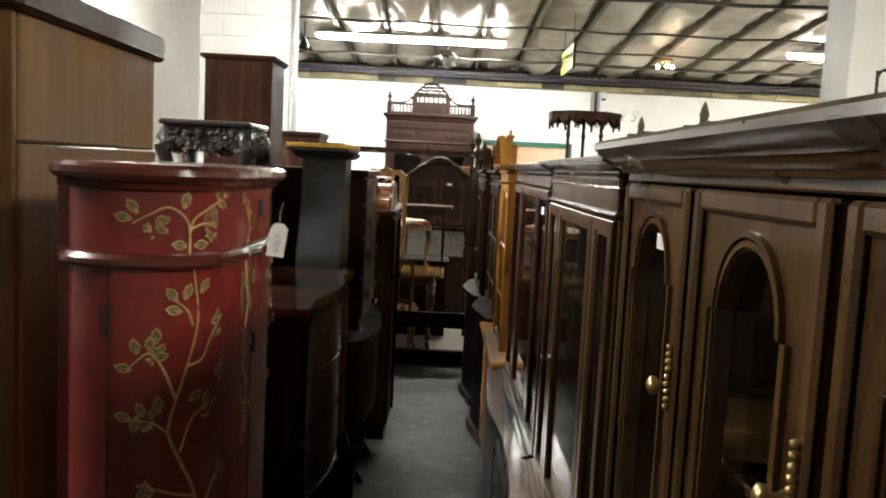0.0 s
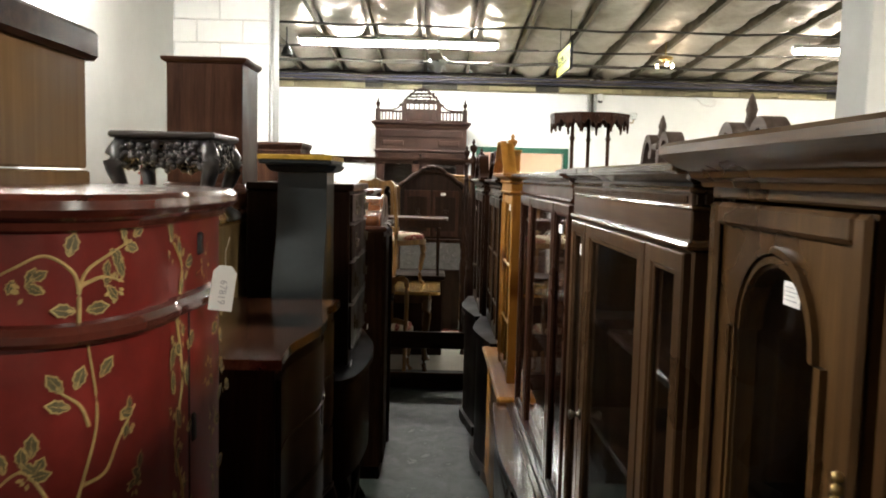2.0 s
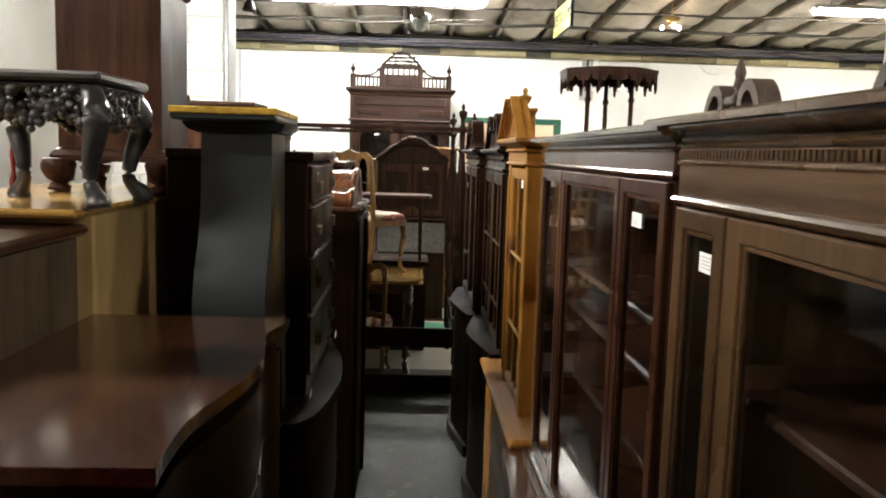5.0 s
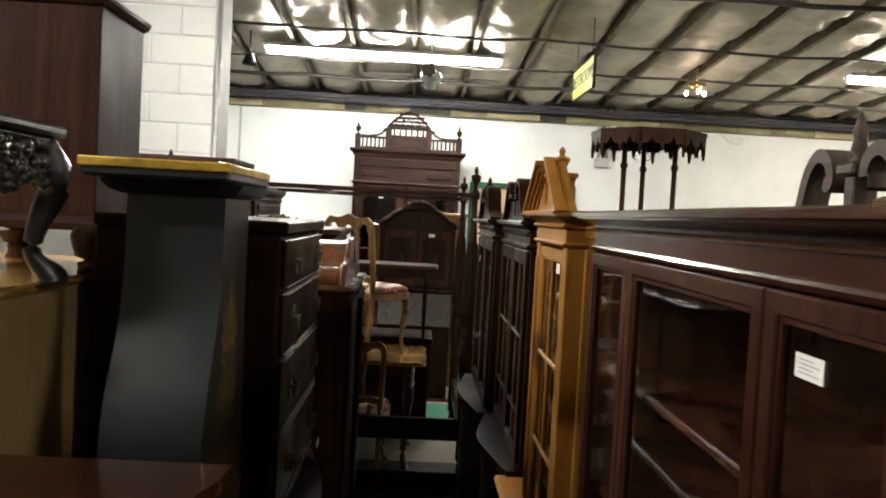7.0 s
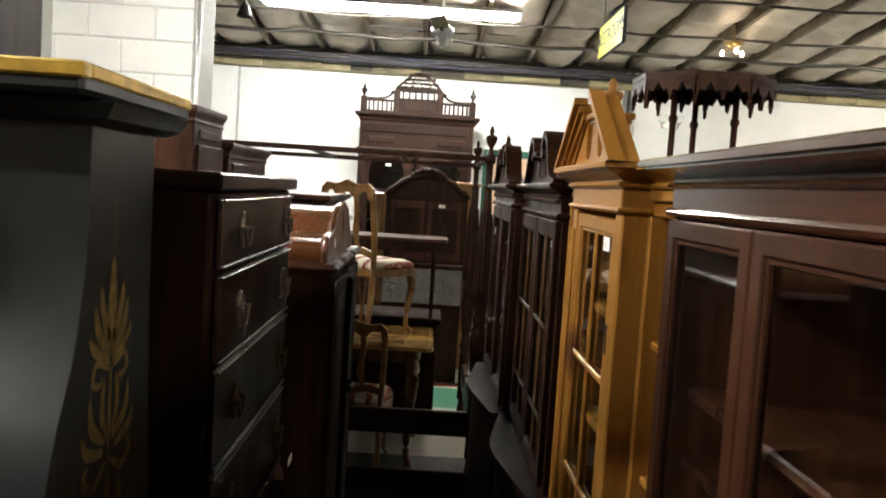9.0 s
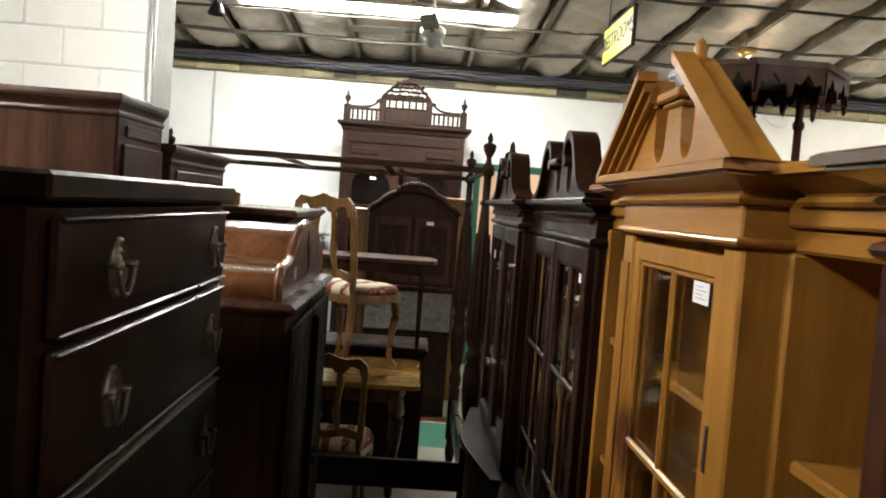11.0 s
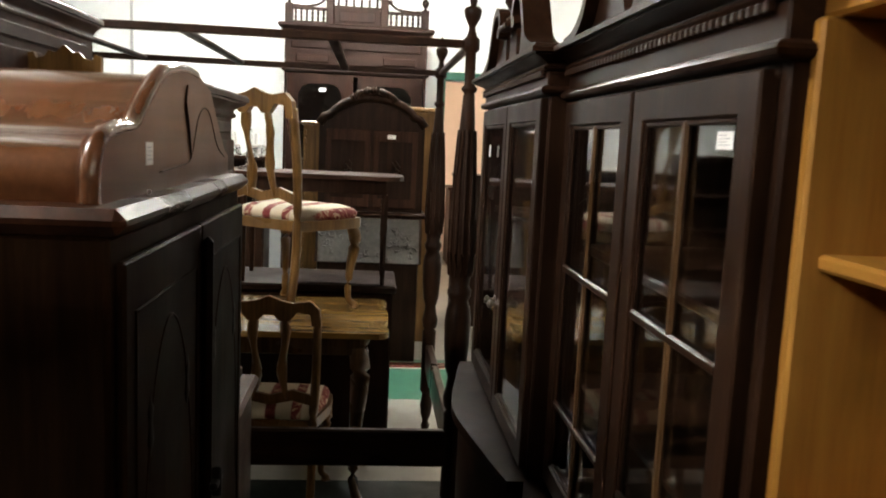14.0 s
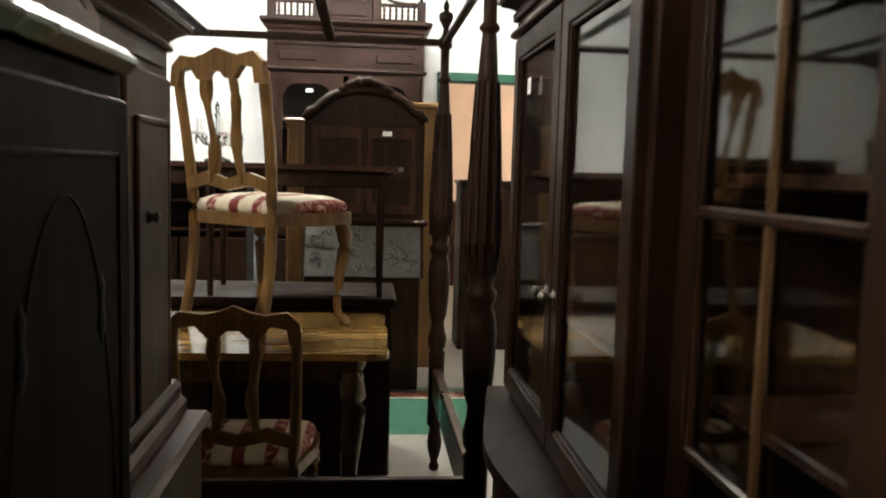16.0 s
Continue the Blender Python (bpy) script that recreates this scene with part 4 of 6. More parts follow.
part("hinge", tube(bmesh.new(), [(p0.x + n0.x * 0.003, p0.y + n0.y * 0.003, 1.5), (p0.x + n0.x * 0.003, p0.y + n0.y * 0.003, 1.565)], 0.005), IRON, t)
part("door_seam", tube(bmesh.new(), [(p0.x, p0.y, 0.1), (p0.x, p0.y, 1.63)], 0.0018, 6), IRON, t)
part("door_seam", tube(bmesh.new(), [(-0.427, 1.86, 0.1), (-0.427, 1.86, 1.63)], 0.002, 6), IRON, t)
part("escutcheon", B((-0.43, -0.42, 1.905, 1.93, 1.72, 1.76)), IRON, t, "small dark iron lock plate")
part("escutcheon", B((-0.43, -0.421, 1.87, 1.888, 1.4, 1.45)), IRON, t, "small dark iron lock plate")


def on_red(s, z, out=0.0025):
    p, n = red_side(max(0.0, min(0.999, s)))
    return (p.x + n.x * out, p.y + n.y * out, z)


def vine(points, r=0.0032):
    line = smooth_line([(s, z, 0) for s, z in points], 6)
    part("vine", tube(bmesh.new(), [on_red(s, z, 0.0008) for s, z, _ in line], [r * (1 - 0.55 * i / len(line)) for i in range(len(line))], 6), VINE, t, "painted gold vine stem")


LOBES = ((0, 0.02), (0.15, 0.15), (0.22, 0.13), (0.4, 0.27), (0.47, 0.22), (0.68, 0.24), (0.74, 0.17), (1, 0))
LOBES = LOBES + tuple((a, -b) for a, b in LOBES[-2::-1])
rims = bmesh.new()


def paint_leaf(bm, o, u, v, n, size):
    """A painted leaf: dark body on a pale edge, with a midrib; small ones are single petals."""
    bm.faces.new([bm.verts.new(o + size * (a * u + b * v)) for a, b in LOBES])
    if size > 0.016:
        m = Vector((n.x, n.y, 0)) * 0.0006
        rims.faces.new([rims.verts.new(o - m + size * ((1.2 * a - 0.08) * u + 1.34 * b * v)) for a, b in LOBES])
        rims.faces.new([rims.verts.new(o + m + size * (a * u + b * v)) for a, b in ((0.0, 0.02), (0.85, 0.012), (0.85, -0.012), (0.0, -0.02))])


def leaf(bm, s, z, turn, size):
    p, n = red_side(max(0.01, min(0.99, s)))
    side = Vector((-n.y, n.x, 0))
    o = Vector((p.x + n.x * 0.0022, p.y + n.y * 0.0022, z))
    u = math.cos(turn) * side + math.sin(turn) * Vector((0, 0, 1))
    v = -math.sin(turn) * side + math.cos(turn) * Vector((0, 0, 1))
    paint_leaf(bm, o, u, v, n, size)


random.seed(11)
vine([(0.66, 0.95), (0.68, 1.05), (0.65, 1.17), (0.59, 1.25), (0.55, 1.31), (0.57, 1.37), (0.61, 1.44), (0.65, 1.53), (0.63, 1.632)], 0.0042)
vine([(0.61, 1.66), (0.61, 1.71), (0.59, 1.735), (0.54, 1.752), (0.49, 1.738), (0.44, 1.72)])
vine([(0.61, 1.7), (0.63, 1.73), (0.69, 1.75), (0.76, 1.767)])
vine([(0.61, 1.71), (0.67, 1.72), (0.73, 1.71)])
vine([(0.63, 1.52), (0.61, 1.55), (0.57, 1.57)])
vine([(0.57, 1.38), (0.53, 1.44), (0.49, 1.47), (0.43, 1.44)])
vine([(0.55, 1.31), (0.51, 1.33), (0.45, 1.34)])
vine([(0.61, 1.44), (0.67, 1.45), (0.71, 1.49), (0.77, 1.53)])
vine([(0.59, 1.27), (0.63, 1.33), (0.69, 1.35)])
vine([(0.65, 1.17), (0.55, 1.19), (0.47, 1.21)])
vine([(0.66, 1.1), (0.73, 1.18), (0.78, 1.2)])
gold, green = bmesh.new(), bmesh.new()
for s, z in ((0.51, 1.712), (0.72, 1.762), (0.7, 1.708), (0.51, 1.47), (0.48, 1.34), (0.74, 1.515), (0.69, 1.35), (0.48, 1.2), (0.78, 1.2), (0.76, 1.42)):
    for k in range(4):
        leaf(green, s + random.uniform(-0.03, 0.03), z + random.uniform(-0.012, 0.014), random.uniform(0, 6.28), random.uniform(0.018, 0.027))
    for k in range(11):
        a = random.uniform(0, 6.28)
        leaf(gold, s + 0.014 * math.cos(a), z - 0.004 + 0.012 * math.sin(a), a, random.uniform(0.008, 0.012))
for s, z, a in ((0.435, 1.728, 2.9), (0.455, 1.74, 2.2), (0.59, 1.752, 1.3), (0.6, 1.678, 3.0), (0.63, 1.678, 0.1), (0.57, 1.572, 2.2), (0.6, 1.575, 1.2), (0.585, 1.55, 2.9), (0.66, 1.585, 0.9), (0.46, 1.47, 1.9), (0.51, 1.49, 1.5), (0.44, 1.438, 2.9), (0.77, 1.772, 0.6), (0.62, 1.37, 0.5), (0.44, 1.34, 2.8), (0.52, 1.355, 1.6)):
    leaf(green, s, z, a, 0.029)
    leaf(gold, s, z, a, 0.012)
part("leaves", green, LEAF, t, "painted olive leaves")
part("blossoms", gold, VINE, t, "painted gold blossoms")
# the same sprays on the proud middle
def on_mid(y, z, out=0.003):
    return Vector((-0.438 + 0.01 * min(1.0, (y - 1.763) / 0.087) + out, y, z))


gold, green = bmesh.new(), bmesh.new()
for y, z in ((1.8, 1.74), (1.83, 1.71), (1.81, 1.6), (1.84, 1.56), (1.8, 1.49), (1.83, 1.43), (1.81, 1.35), (1.84, 1.27), (1.95, 1.7), (1.97, 1.5), (2.0, 1.4), (2.05, 1.58), (2.08, 1.46), (2.02, 1.3)):
    out, flat, up = Vector((1, 0, 0)), Vector((0, 1, 0)), Vector((0, 0, 1))
    for k in range(9):
        a = random.uniform(0, 6.28)
        o = on_mid(y + 0.016 * math.cos(a), z + 0.016 * math.sin(a), 0.003)
        paint_leaf(gold, o, math.cos(a) * flat + math.sin(a) * up, -math.sin(a) * flat + math.cos(a) * up, out, random.uniform(0.009, 0.016))
    for k in range(3):
        a = 2.1 * k + y * 23 + random.uniform(-0.4, 0.4)
        o = on_mid(y + 0.016 * math.cos(a), z + 0.016 * math.sin(a), 0.0024)
        paint_leaf(green, o, math.cos(a) * flat + math.sin(a) * up, -math.sin(a) * flat + math.cos(a) * up, out, random.uniform(0.028, 0.042))
part("blossoms", gold, VINE, t, "painted gold blossoms")
part("leaves", green, LEAF, t, "painted olive leaves")
for line in (((1.81, 1.2), (1.83, 1.32), (1.8, 1.42), (1.83, 1.52), (1.81, 1.625)), ((1.82, 1.665), (1.83, 1.71), (1.8, 1.75))):
    pts = smooth_line([(y, z, 0) for y, z in line], 5)
    part("vine", tube(bmesh.new(), [on_mid(y, z, 0.001) for y, z, _ in pts], 0.0026, 6), VINE, t, "painted gold vine stem")
part("leaves", rims, VINE, t, "painted pale leaf edges and ribs")
tag = thing("price_tag", pose(-0.383, 1.885, 1.62, 0, 8, 17), "cream card price tag hanging from the red cabinet's lock on string", "tag")
bm = bmesh.new()
plate(bm, [[(-0.02, 0.008), (0.02, 0.008), (0.02, 0.075), (0.01, 0.086), (-0.01, 0.086), (-0.02, 0.075)]], -0.0006, 0.0006)
part("card", bm, PAPER, tag)
text = bpy.data.curves.new("number", "FONT")
text.body, text.size, text.extrude, text.align_x, text.align_y = "67819", 0.017, 0.0002, "CENTER", "CENTER"
text.materials.append(INK)
ob = new("number", text)
ob.parent = tag
ob.matrix_basis = pose(0.0, -0.0012, 0.04, 90, 90, 0)
part("string", tube(bmesh.new(), [(0, 0, 0.08), (-0.004, 0.003, 0.11), (0.0, 0.006, 0.135)], 0.0008, 5), STRING, tag)

# sideboard with serpentine front
t = thing("serpentine_sideboard", left_row(2.63, -0.4), "glossy dark mahogany serpentine-front sideboard, tall and empty on top", "sideboard")
FRONT = smooth_line([(0.0, 0.012), (0.08, 0.02), (0.22, 0.022), (0.36, -0.002), (0.5, -0.024), (0.64, -0.026), (0.78, -0.006), (0.88, 0.006), (0.98, -0.014), (1.07, -0.02)], 6)
top = [*FRONT, (1.07, 0.51), (0.0, 0.51)]
part("top", plate(bmesh.new(), [top], 1.342, 1.37, "z"), DARK_GLOSS, t, "polished dark brown top")
body = [(min(max(u, 0.02), 1.05), v + 0.022 if v < 0.3 else v) for u, v in top]
part("body", plate(bmesh.new(), [body], 0.62, 1.342, "z"), EBONISED, t)
for z in (1.1, 0.86):
    part("drawer", plate(bmesh.new(), [[(min(max(u, 0.06), 1.01), v + 0.012) for u, v in FRONT] + [(1.01, 0.12), (0.06, 0.12)]], z - 0.2 if z < 1 else z - 0.2 + 0.01, z + 0.02 if z < 1 else z + 0.2, "z"), EBONISED_H, t)
for u in (0.06, 1.01):
    part("leg", tube(bmesh.new(), smooth_line([(u, 0.05, 0.66), (u, 0.0, 0.52), (u, 0.02, 0.3), (u, 0.05, 0.12), (u, 0.01, 0.0)], 5), [0.05 - 0.03 * min(1, i / 12) for i in range(21)], 8), EBONISED, t, "", True)
    part("leg", tube(bmesh.new(), [(u, 0.46, 0.65), (u, 0.46, 0.0)], 0.022, 6), EBONISED, t)
apron = [(0.03, 0.66), *smooth_line([(0.03, 0.5), (0.1, 0.53), (0.2, 0.6), (0.36, 0.585), (0.575, 0.56), (0.75, 0.585), (0.89, 0.6), (0.98, 0.53), (1.04, 0.5)], 5), (1.04, 0.66)]
part("apron", plate(bmesh.new(), [apron], 0.055, 0.075), EBONISED_H, t, "shaped apron")
part("edge_bead", tube(bmesh.new(), [(u, v + 0.012, 1.338) for u, v in FRONT], 0.007, 6), EBONISED_H, t, "", True)
part("edge_bead", tube(bmesh.new(), [(min(max(u, 0.06), 1.01), v + 0.012, 1.09) for u, v in FRONT], 0.005, 6), EBONISED_H, t, "", True)
part("edge_bead", tube(bmesh.new(), [(min(max(u, 0.04), 1.03), v + 0.016, 0.64) for u, v in FRONT], 0.009, 6), EBONISED_H, t, "", True)
part("lower_shelf", plate(bmesh.new(), [[(u, v + 0.03) for u, v in FRONT] + [(1.07, 0.5), (0.0, 0.5)]], 0.28, 0.31, "z"), EBONISED_H, t)

# chests stacked behind the sideboard
t = thing("low_chest", pose(0, 0, 0), "dark chest with overhanging top seen from its back", "chest")
part("body", B((-1.5, -0.955, 2.45, 3.72, 0.0, 1.58), c=0.006), GREY_BOARD, t)
part("top", B((-1.55, -0.935, 2.42, 3.75, 1.58, 1.61), c=0.01), MAHOGANY_H, t)
t = thing("tan_chest", pose(0, 0, 0), "pale tan wooden chest with bare side boards", "chest")
part("body", B((-1.55, -0.93, 3.77, 4.97, 0.0, 1.634), c=0.006), TAN_BOARD, t)
part("top", B((-1.57, -0.92, 3.63, 4.98, 1.634, 1.657), c=0.008), OAK_LIT, t)

# carved black stand
t = thing("carved_stand", pose(-1.08, 3.885, 1.657) @ Matrix.Scale(1.09, 4), "small black carved hardwood stand with pierced apron and claw feet", "plant stand")
part("top", B((-0.19, 0.19, -0.185, 0.185, 0.305, 0.33), (-0.175, 0.175, -0.17, 0.17, 0.29, 0.305), c=0.008), CARVED_BLACK, t)
random.seed(3)
for k in range(4):
    bm = bmesh.new()
    for i in range(150):
        u = random.uniform(-0.17, 0.17)
        w = random.uniform(0.205 - 0.02 * math.cos(u * 37), 0.288)
        r = random.uniform(0.008, 0.017)
        lathe(bm, [(0.001, w - r), (r * 0.8, w - r * 0.5), (r, w), (r * 0.8, w + r * 0.5), (0.001, w + r)], u, -0.165 + random.uniform(-0.01, 0.006), 6)
    bmesh.ops.rotate(bm, cent=(0, 0, 0), matrix=Matrix.Rotation(k * math.pi / 2, 3, "Z"), verts=bm.verts)
    part("apron", bm, CARVED_BLACK, t, "pierced carved black apron", True)
for a in (1, -1):
    for b in (1, -1):
        line = smooth_line([(a * 0.15, b * 0.145, 0.29), (a * 0.175, b * 0.17, 0.22), (a * 0.15, b * 0.145, 0.12), (a * 0.145, b * 0.14, 0.06), (a * 0.17, b * 0.165, 0.02), (a * 0.175, b * 0.17, 0.0)], 4)
        part("leg", tube(bmesh.new(), line, [0.03, 0.031, 0.032, 0.033, 0.034, 0.031, 0.028, 0.025, 0.022, 0.02, 0.019, 0.018, 0.018, 0.019, 0.021, 0.024, 0.028, 0.031, 0.032, 0.031, 0.028], 8), CARVED_BLACK, t, "", True)

# tall narrow cupboard on bracket feet
t = thing("tall_cupboard", pose(-1.297, 4.42, 1.657), "tall plain dark mahogany cupboard on ogee feet", "cabinet")
part("body", B((0, 0.36, 0, 0.335, 0.13, 0.723)), RED_BROWN, t)
part("cornice", moulding(bmesh.new(), 0, 0.36, 0.335, [(0, 0.718), (0.012, 0.723), (0.02, 0.733), (0.022, 0.745), (0, 0.749)]), RED_BROWN_H, t)
part("base_moulding", moulding(bmesh.new(), 0, 0.36, 0.335, [(0.02, 0.11), (0.022, 0.13), (0.01, 0.148), (0, 0.155)]), RED_BROWN_H, t)
for a in (0.0, 0.36):
    for b in (0.0, 0.335):
        part("foot", tube(bmesh.new(), smooth_line([(a, b, 0.12), (a, b, 0.085), (a * 0.96 + 0.006, b * 0.97 + 0.006, 0.04), (a, b, 0.0)], 3), [0.05, 0.056, 0.06, 0.06, 0.055, 0.048, 0.04, 0.036, 0.037, 0.042], 10), RED_BROWN, t, "", True)

# black pedestal with gilt edge
t = thing("pedestal", pose(-0.555, 4.03, 0), "tall black painted pedestal, gilt-edged top and gold stencilled side", "pedestal")
SIDE = smooth_line([(-0.122, 1.88), (-0.124, 1.78), (-0.13, 1.68), (-0.16, 1.57), (-0.21, 1.465), (-0.235, 1.36), (-0.238, 1.2), (-0.225, 0.9), (-0.2, 0.4), (-0.22, 0.0)], 6)
body = [*SIDE, (0.18, 0.0), (0.18, 0.9), (0.15, 1.3), (0.12, 1.6), (0.12, 1.88)]
part("body", plate(bmesh.new(), [[(u, v) for u, v in body]], -0.115, 0.09, "x"), BLACK, t)
part("neck", moulding(bmesh.new(), -0.125, 0.1, 0.15, [(0, 1.872), (0.02, 1.88), (0.03, 1.892), (0.034, 1.9), (0, 1.905)], -0.13), BLACK, t)
part("top", B((-0.175, 0.12, -0.225, 0.2, 1.903, 1.93), c=0.006), BLACK, t)
part("gilt_edge", B((-0.178, 0.123, -0.232, -0.205, 1.921, 1.941), (-0.178, -0.16, -0.205, 0.2, 1.922, 1.941), (0.106, 0.123, -0.205, 0.2, 1.922, 1.941), c=0.003), GILT, t, "worn gold leaf on the top edge")


part("raised_panel", B((-0.12, 0.085, -0.16, 0.17, 1.93, 1.948), c=0.005), DARK_GLOSS, t)


def stencil(bm, y, z, a, size, x=0.0915):
    ring = [(0, 0), (0.3, 0.16), (0.7, 0.13), (1, 0.0), (0.7, -0.13), (0.3, -0.16)]
    bm.faces.new([bm.verts.new((x, y + 1.7 * size * (math.cos(a) * p - math.sin(a) * q), z + size * (math.sin(a) * p + math.cos(a) * q))) for p, q in ring])


def blade(bm, pts, wide, x=0.0912):
    """A painted stroke along (y, z) points, swelling in the middle."""
    line = smooth_line([(y, z, 0) for y, z in pts], 5)
    n = len(line)
    rows = []
    for i, p in enumerate(line):
        a, b = line[max(i - 1, 0)], line[min(i + 1, n - 1)]
        dy, dz = b[0] - a[0], b[1] - a[1]
        k = 0.8 * wide * (0.12 + math.sin(math.pi * min(1.0, 0.12 + 0.88 * i / (n - 1))) ** 0.7) / math.hypot(dy, dz)
        rows.append((bm.verts.new((x, p[0] - dz * k, p[1] + dy * k)), bm.verts.new((x, p[0] + dz * k, p[1] - dy * k))))
    for a, b in zip(rows, rows[1:]):
        bm.faces.new([a[0], a[1], b[1], b[0]])


bm = bmesh.new()
CY = -0.035
for k in range(5):
    stencil(bm, CY, 1.705 + 0.014 * k, radians(90), 0.013)
blade(bm, [(CY, 1.55), (CY, 1.62), (CY, 1.695)], 0.017)
for sign in (-1, 1):
    for tip, mid, z0, wide in (((0.042, 1.655), (0.032, 1.615), 1.57, 0.011), ((0.062, 1.628), (0.046, 1.59), 1.55, 0.011), ((0.078, 1.585), (0.058, 1.565), 1.54, 0.009)):
        blade(bm, [(CY + 0.006 * sign, z0), (CY + mid[0] * sign, mid[1]), (CY + tip[0] * sign, tip[1])], wide)
    blade(bm, [(CY + 0.008 * sign, 1.53), (CY + 0.05 * sign, 1.545), (CY + 0.062 * sign, 1.52), (CY + 0.035 * sign, 1.512), (CY + 0.03 * sign, 1.525)], 0.006)
    blade(bm, [(CY + 0.01 * sign, 1.43), (CY + 0.028 * sign, 1.475), (CY + 0.02 * sign, 1.52)], 0.009)
    blade(bm, [(CY + 0.012 * sign, 1.425), (CY + 0.06 * sign, 1.455), (CY + 0.07 * sign, 1.5)], 0.011)
    blade(bm, [(CY + 0.02 * sign, 1.41), (CY + 0.075 * sign, 1.425), (CY + 0.095 * sign, 1.455)], 0.01)
    blade(bm, [(CY + 0.008 * sign, 1.395), (CY + 0.05 * sign, 1.37), (CY + 0.085 * sign, 1.39), (CY + 0.065 * sign, 1.41)], 0.008)
    blade(bm, [(CY + 0.006 * sign, 1.27), (CY + 0.04 * sign, 1.31), (CY + 0.05 * sign, 1.36)], 0.011)
    blade(bm, [(CY + 0.01 * sign, 1.26), (CY + 0.07 * sign, 1.28), (CY + 0.09 * sign, 1.32)], 0.011)
blade(bm, [(CY, 1.39), (CY, 1.45), (CY, 1.54)], 0.006)
blade(bm, [(CY, 1.24), (CY, 1.32), (CY, 1.39)], 0.012)
part("stencil", bm, GILT_PAINT, t, "gold stencilled leaves")


def bail_pull(parent, x, z, y, r=0.03):
    bm = bmesh.new()
    lathe(bm, [(r, 0.0), (r, 0.003), (r * 0.9, 0.006), (r * 0.78, 0.003), (r * 0.7, 0.002), (r * 0.55, 0.005), (r * 0.45, 0.003), (r * 0.3, 0.005), (r * 0.2, 0.009), (0.001, 0.01)], 0, 0, 20, 1.3)
    bmesh.ops.transform(bm, matrix=pose(x, y, z, 90), verts=bm.verts)
    plate_ob = part("pull_plate", bm, PEWTER, parent, "oval rosette pull plate")
    bm = bmesh.new()
    tube(bm, [(x + r * 0.85 * math.cos(a), y - 0.014, z + 0.004 + r * 1.25 * math.sin(a)) for a in [math.pi + math.pi * k / 12 for k in range(13)]], 0.0035, 6)
    tube(bm, [(x - r * 0.85, y, z + 0.004), (x - r * 0.85, y - 0.018, z + 0.004)], 0.005, 6)
    tube(bm, [(x + r * 0.85, y, z + 0.004), (x + r * 0.85, y - 0.018, z + 0.004)], 0.005, 6)
    part("bail", bm, PEWTER, plate_ob, "hanging bail handle", True)


t = thing("chest_of_drawers", left_row(4.3, -0.41), "tall dark mahogany chest of drawers with oval brass bail pulls", "chest of drawers")
w, d = 0.8, 0.48
part("body", B((0, w, 0.0, d, 0.1, 1.79), c=0.008), DARK_CHEST, t)
part("top", B((-0.012, w + 0.012, -0.02, d, 1.79, 1.822), c=0.005), DARK_CHEST_H, t)
for u in (0, w - 0.07):
    for v in (0.0, d - 0.07):
        part("foot", B((u, u + 0.07, v, v + 0.07, 0, 0.1)), DARK_CHEST, t)
z = 1.775
for h in (0.145, 0.18, 0.205, 0.225):
    dr = part("drawer", B((0.025, w - 0.025, -0.012, 0.0, z - h + 0.012, z), c=0.006), DARK_CHEST_H, t)
    part("bead", B((0.03, w - 0.03, -0.019, -0.012, z - h + 0.012, z - h + 0.019), c=0.003), EBONISED_H, dr)
    part("bead", B((0.03, w - 0.03, -0.019, -0.012, z - 0.008, z - 0.001), c=0.003), EBONISED_H, dr)
    for u in (0.2, w - 0.11):
        bail_pull(dr, u, z - h / 2 + 0.005, -0.012)
    z -= h

base = [(-0.3, 0.12), *smooth_line([(-0.3, 0.0), (-0.22, -0.05), (-0.08, -0.08), (0.1, -0.098), (0.245, -0.103), (0.42, -0.094), (0.58, -0.075), (0.75, -0.035), (0.9, 0.0), (0.94, 0.03)], 5), (0.94, 0.12)]
part("base_top", plate(bmesh.new(), [base], 0.94, 0.965, "z"), DARK_CHEST_H, t, "serpentine moulded base top")
part("base_front", plate(bmesh.new(), [[(u * 0.98, v + 0.02) for u, v in base]], 0.5, 0.94, "z"), DARK_CHEST, t)
for u in (-0.22, 0.3, 0.8):
    part("leg", tube(bmesh.new(), smooth_line([(u, 0.03, 0.52), (u, -0.02, 0.42), (u, 0.01, 0.2), (u, 0.02, 0.08), (u, -0.02, 0.0)], 4), [0.04 - 0.022 * min(1, i / 9) for i in range(17)], 8), DARK_CHEST, t, "cabriole leg", True)
for u in (-0.04, 0.9):
    part("price_card", B((u, u + 0.06, -0.02, -0.018, 0.966, 0.99), c=0.0005), PAPER, t, "white price card")

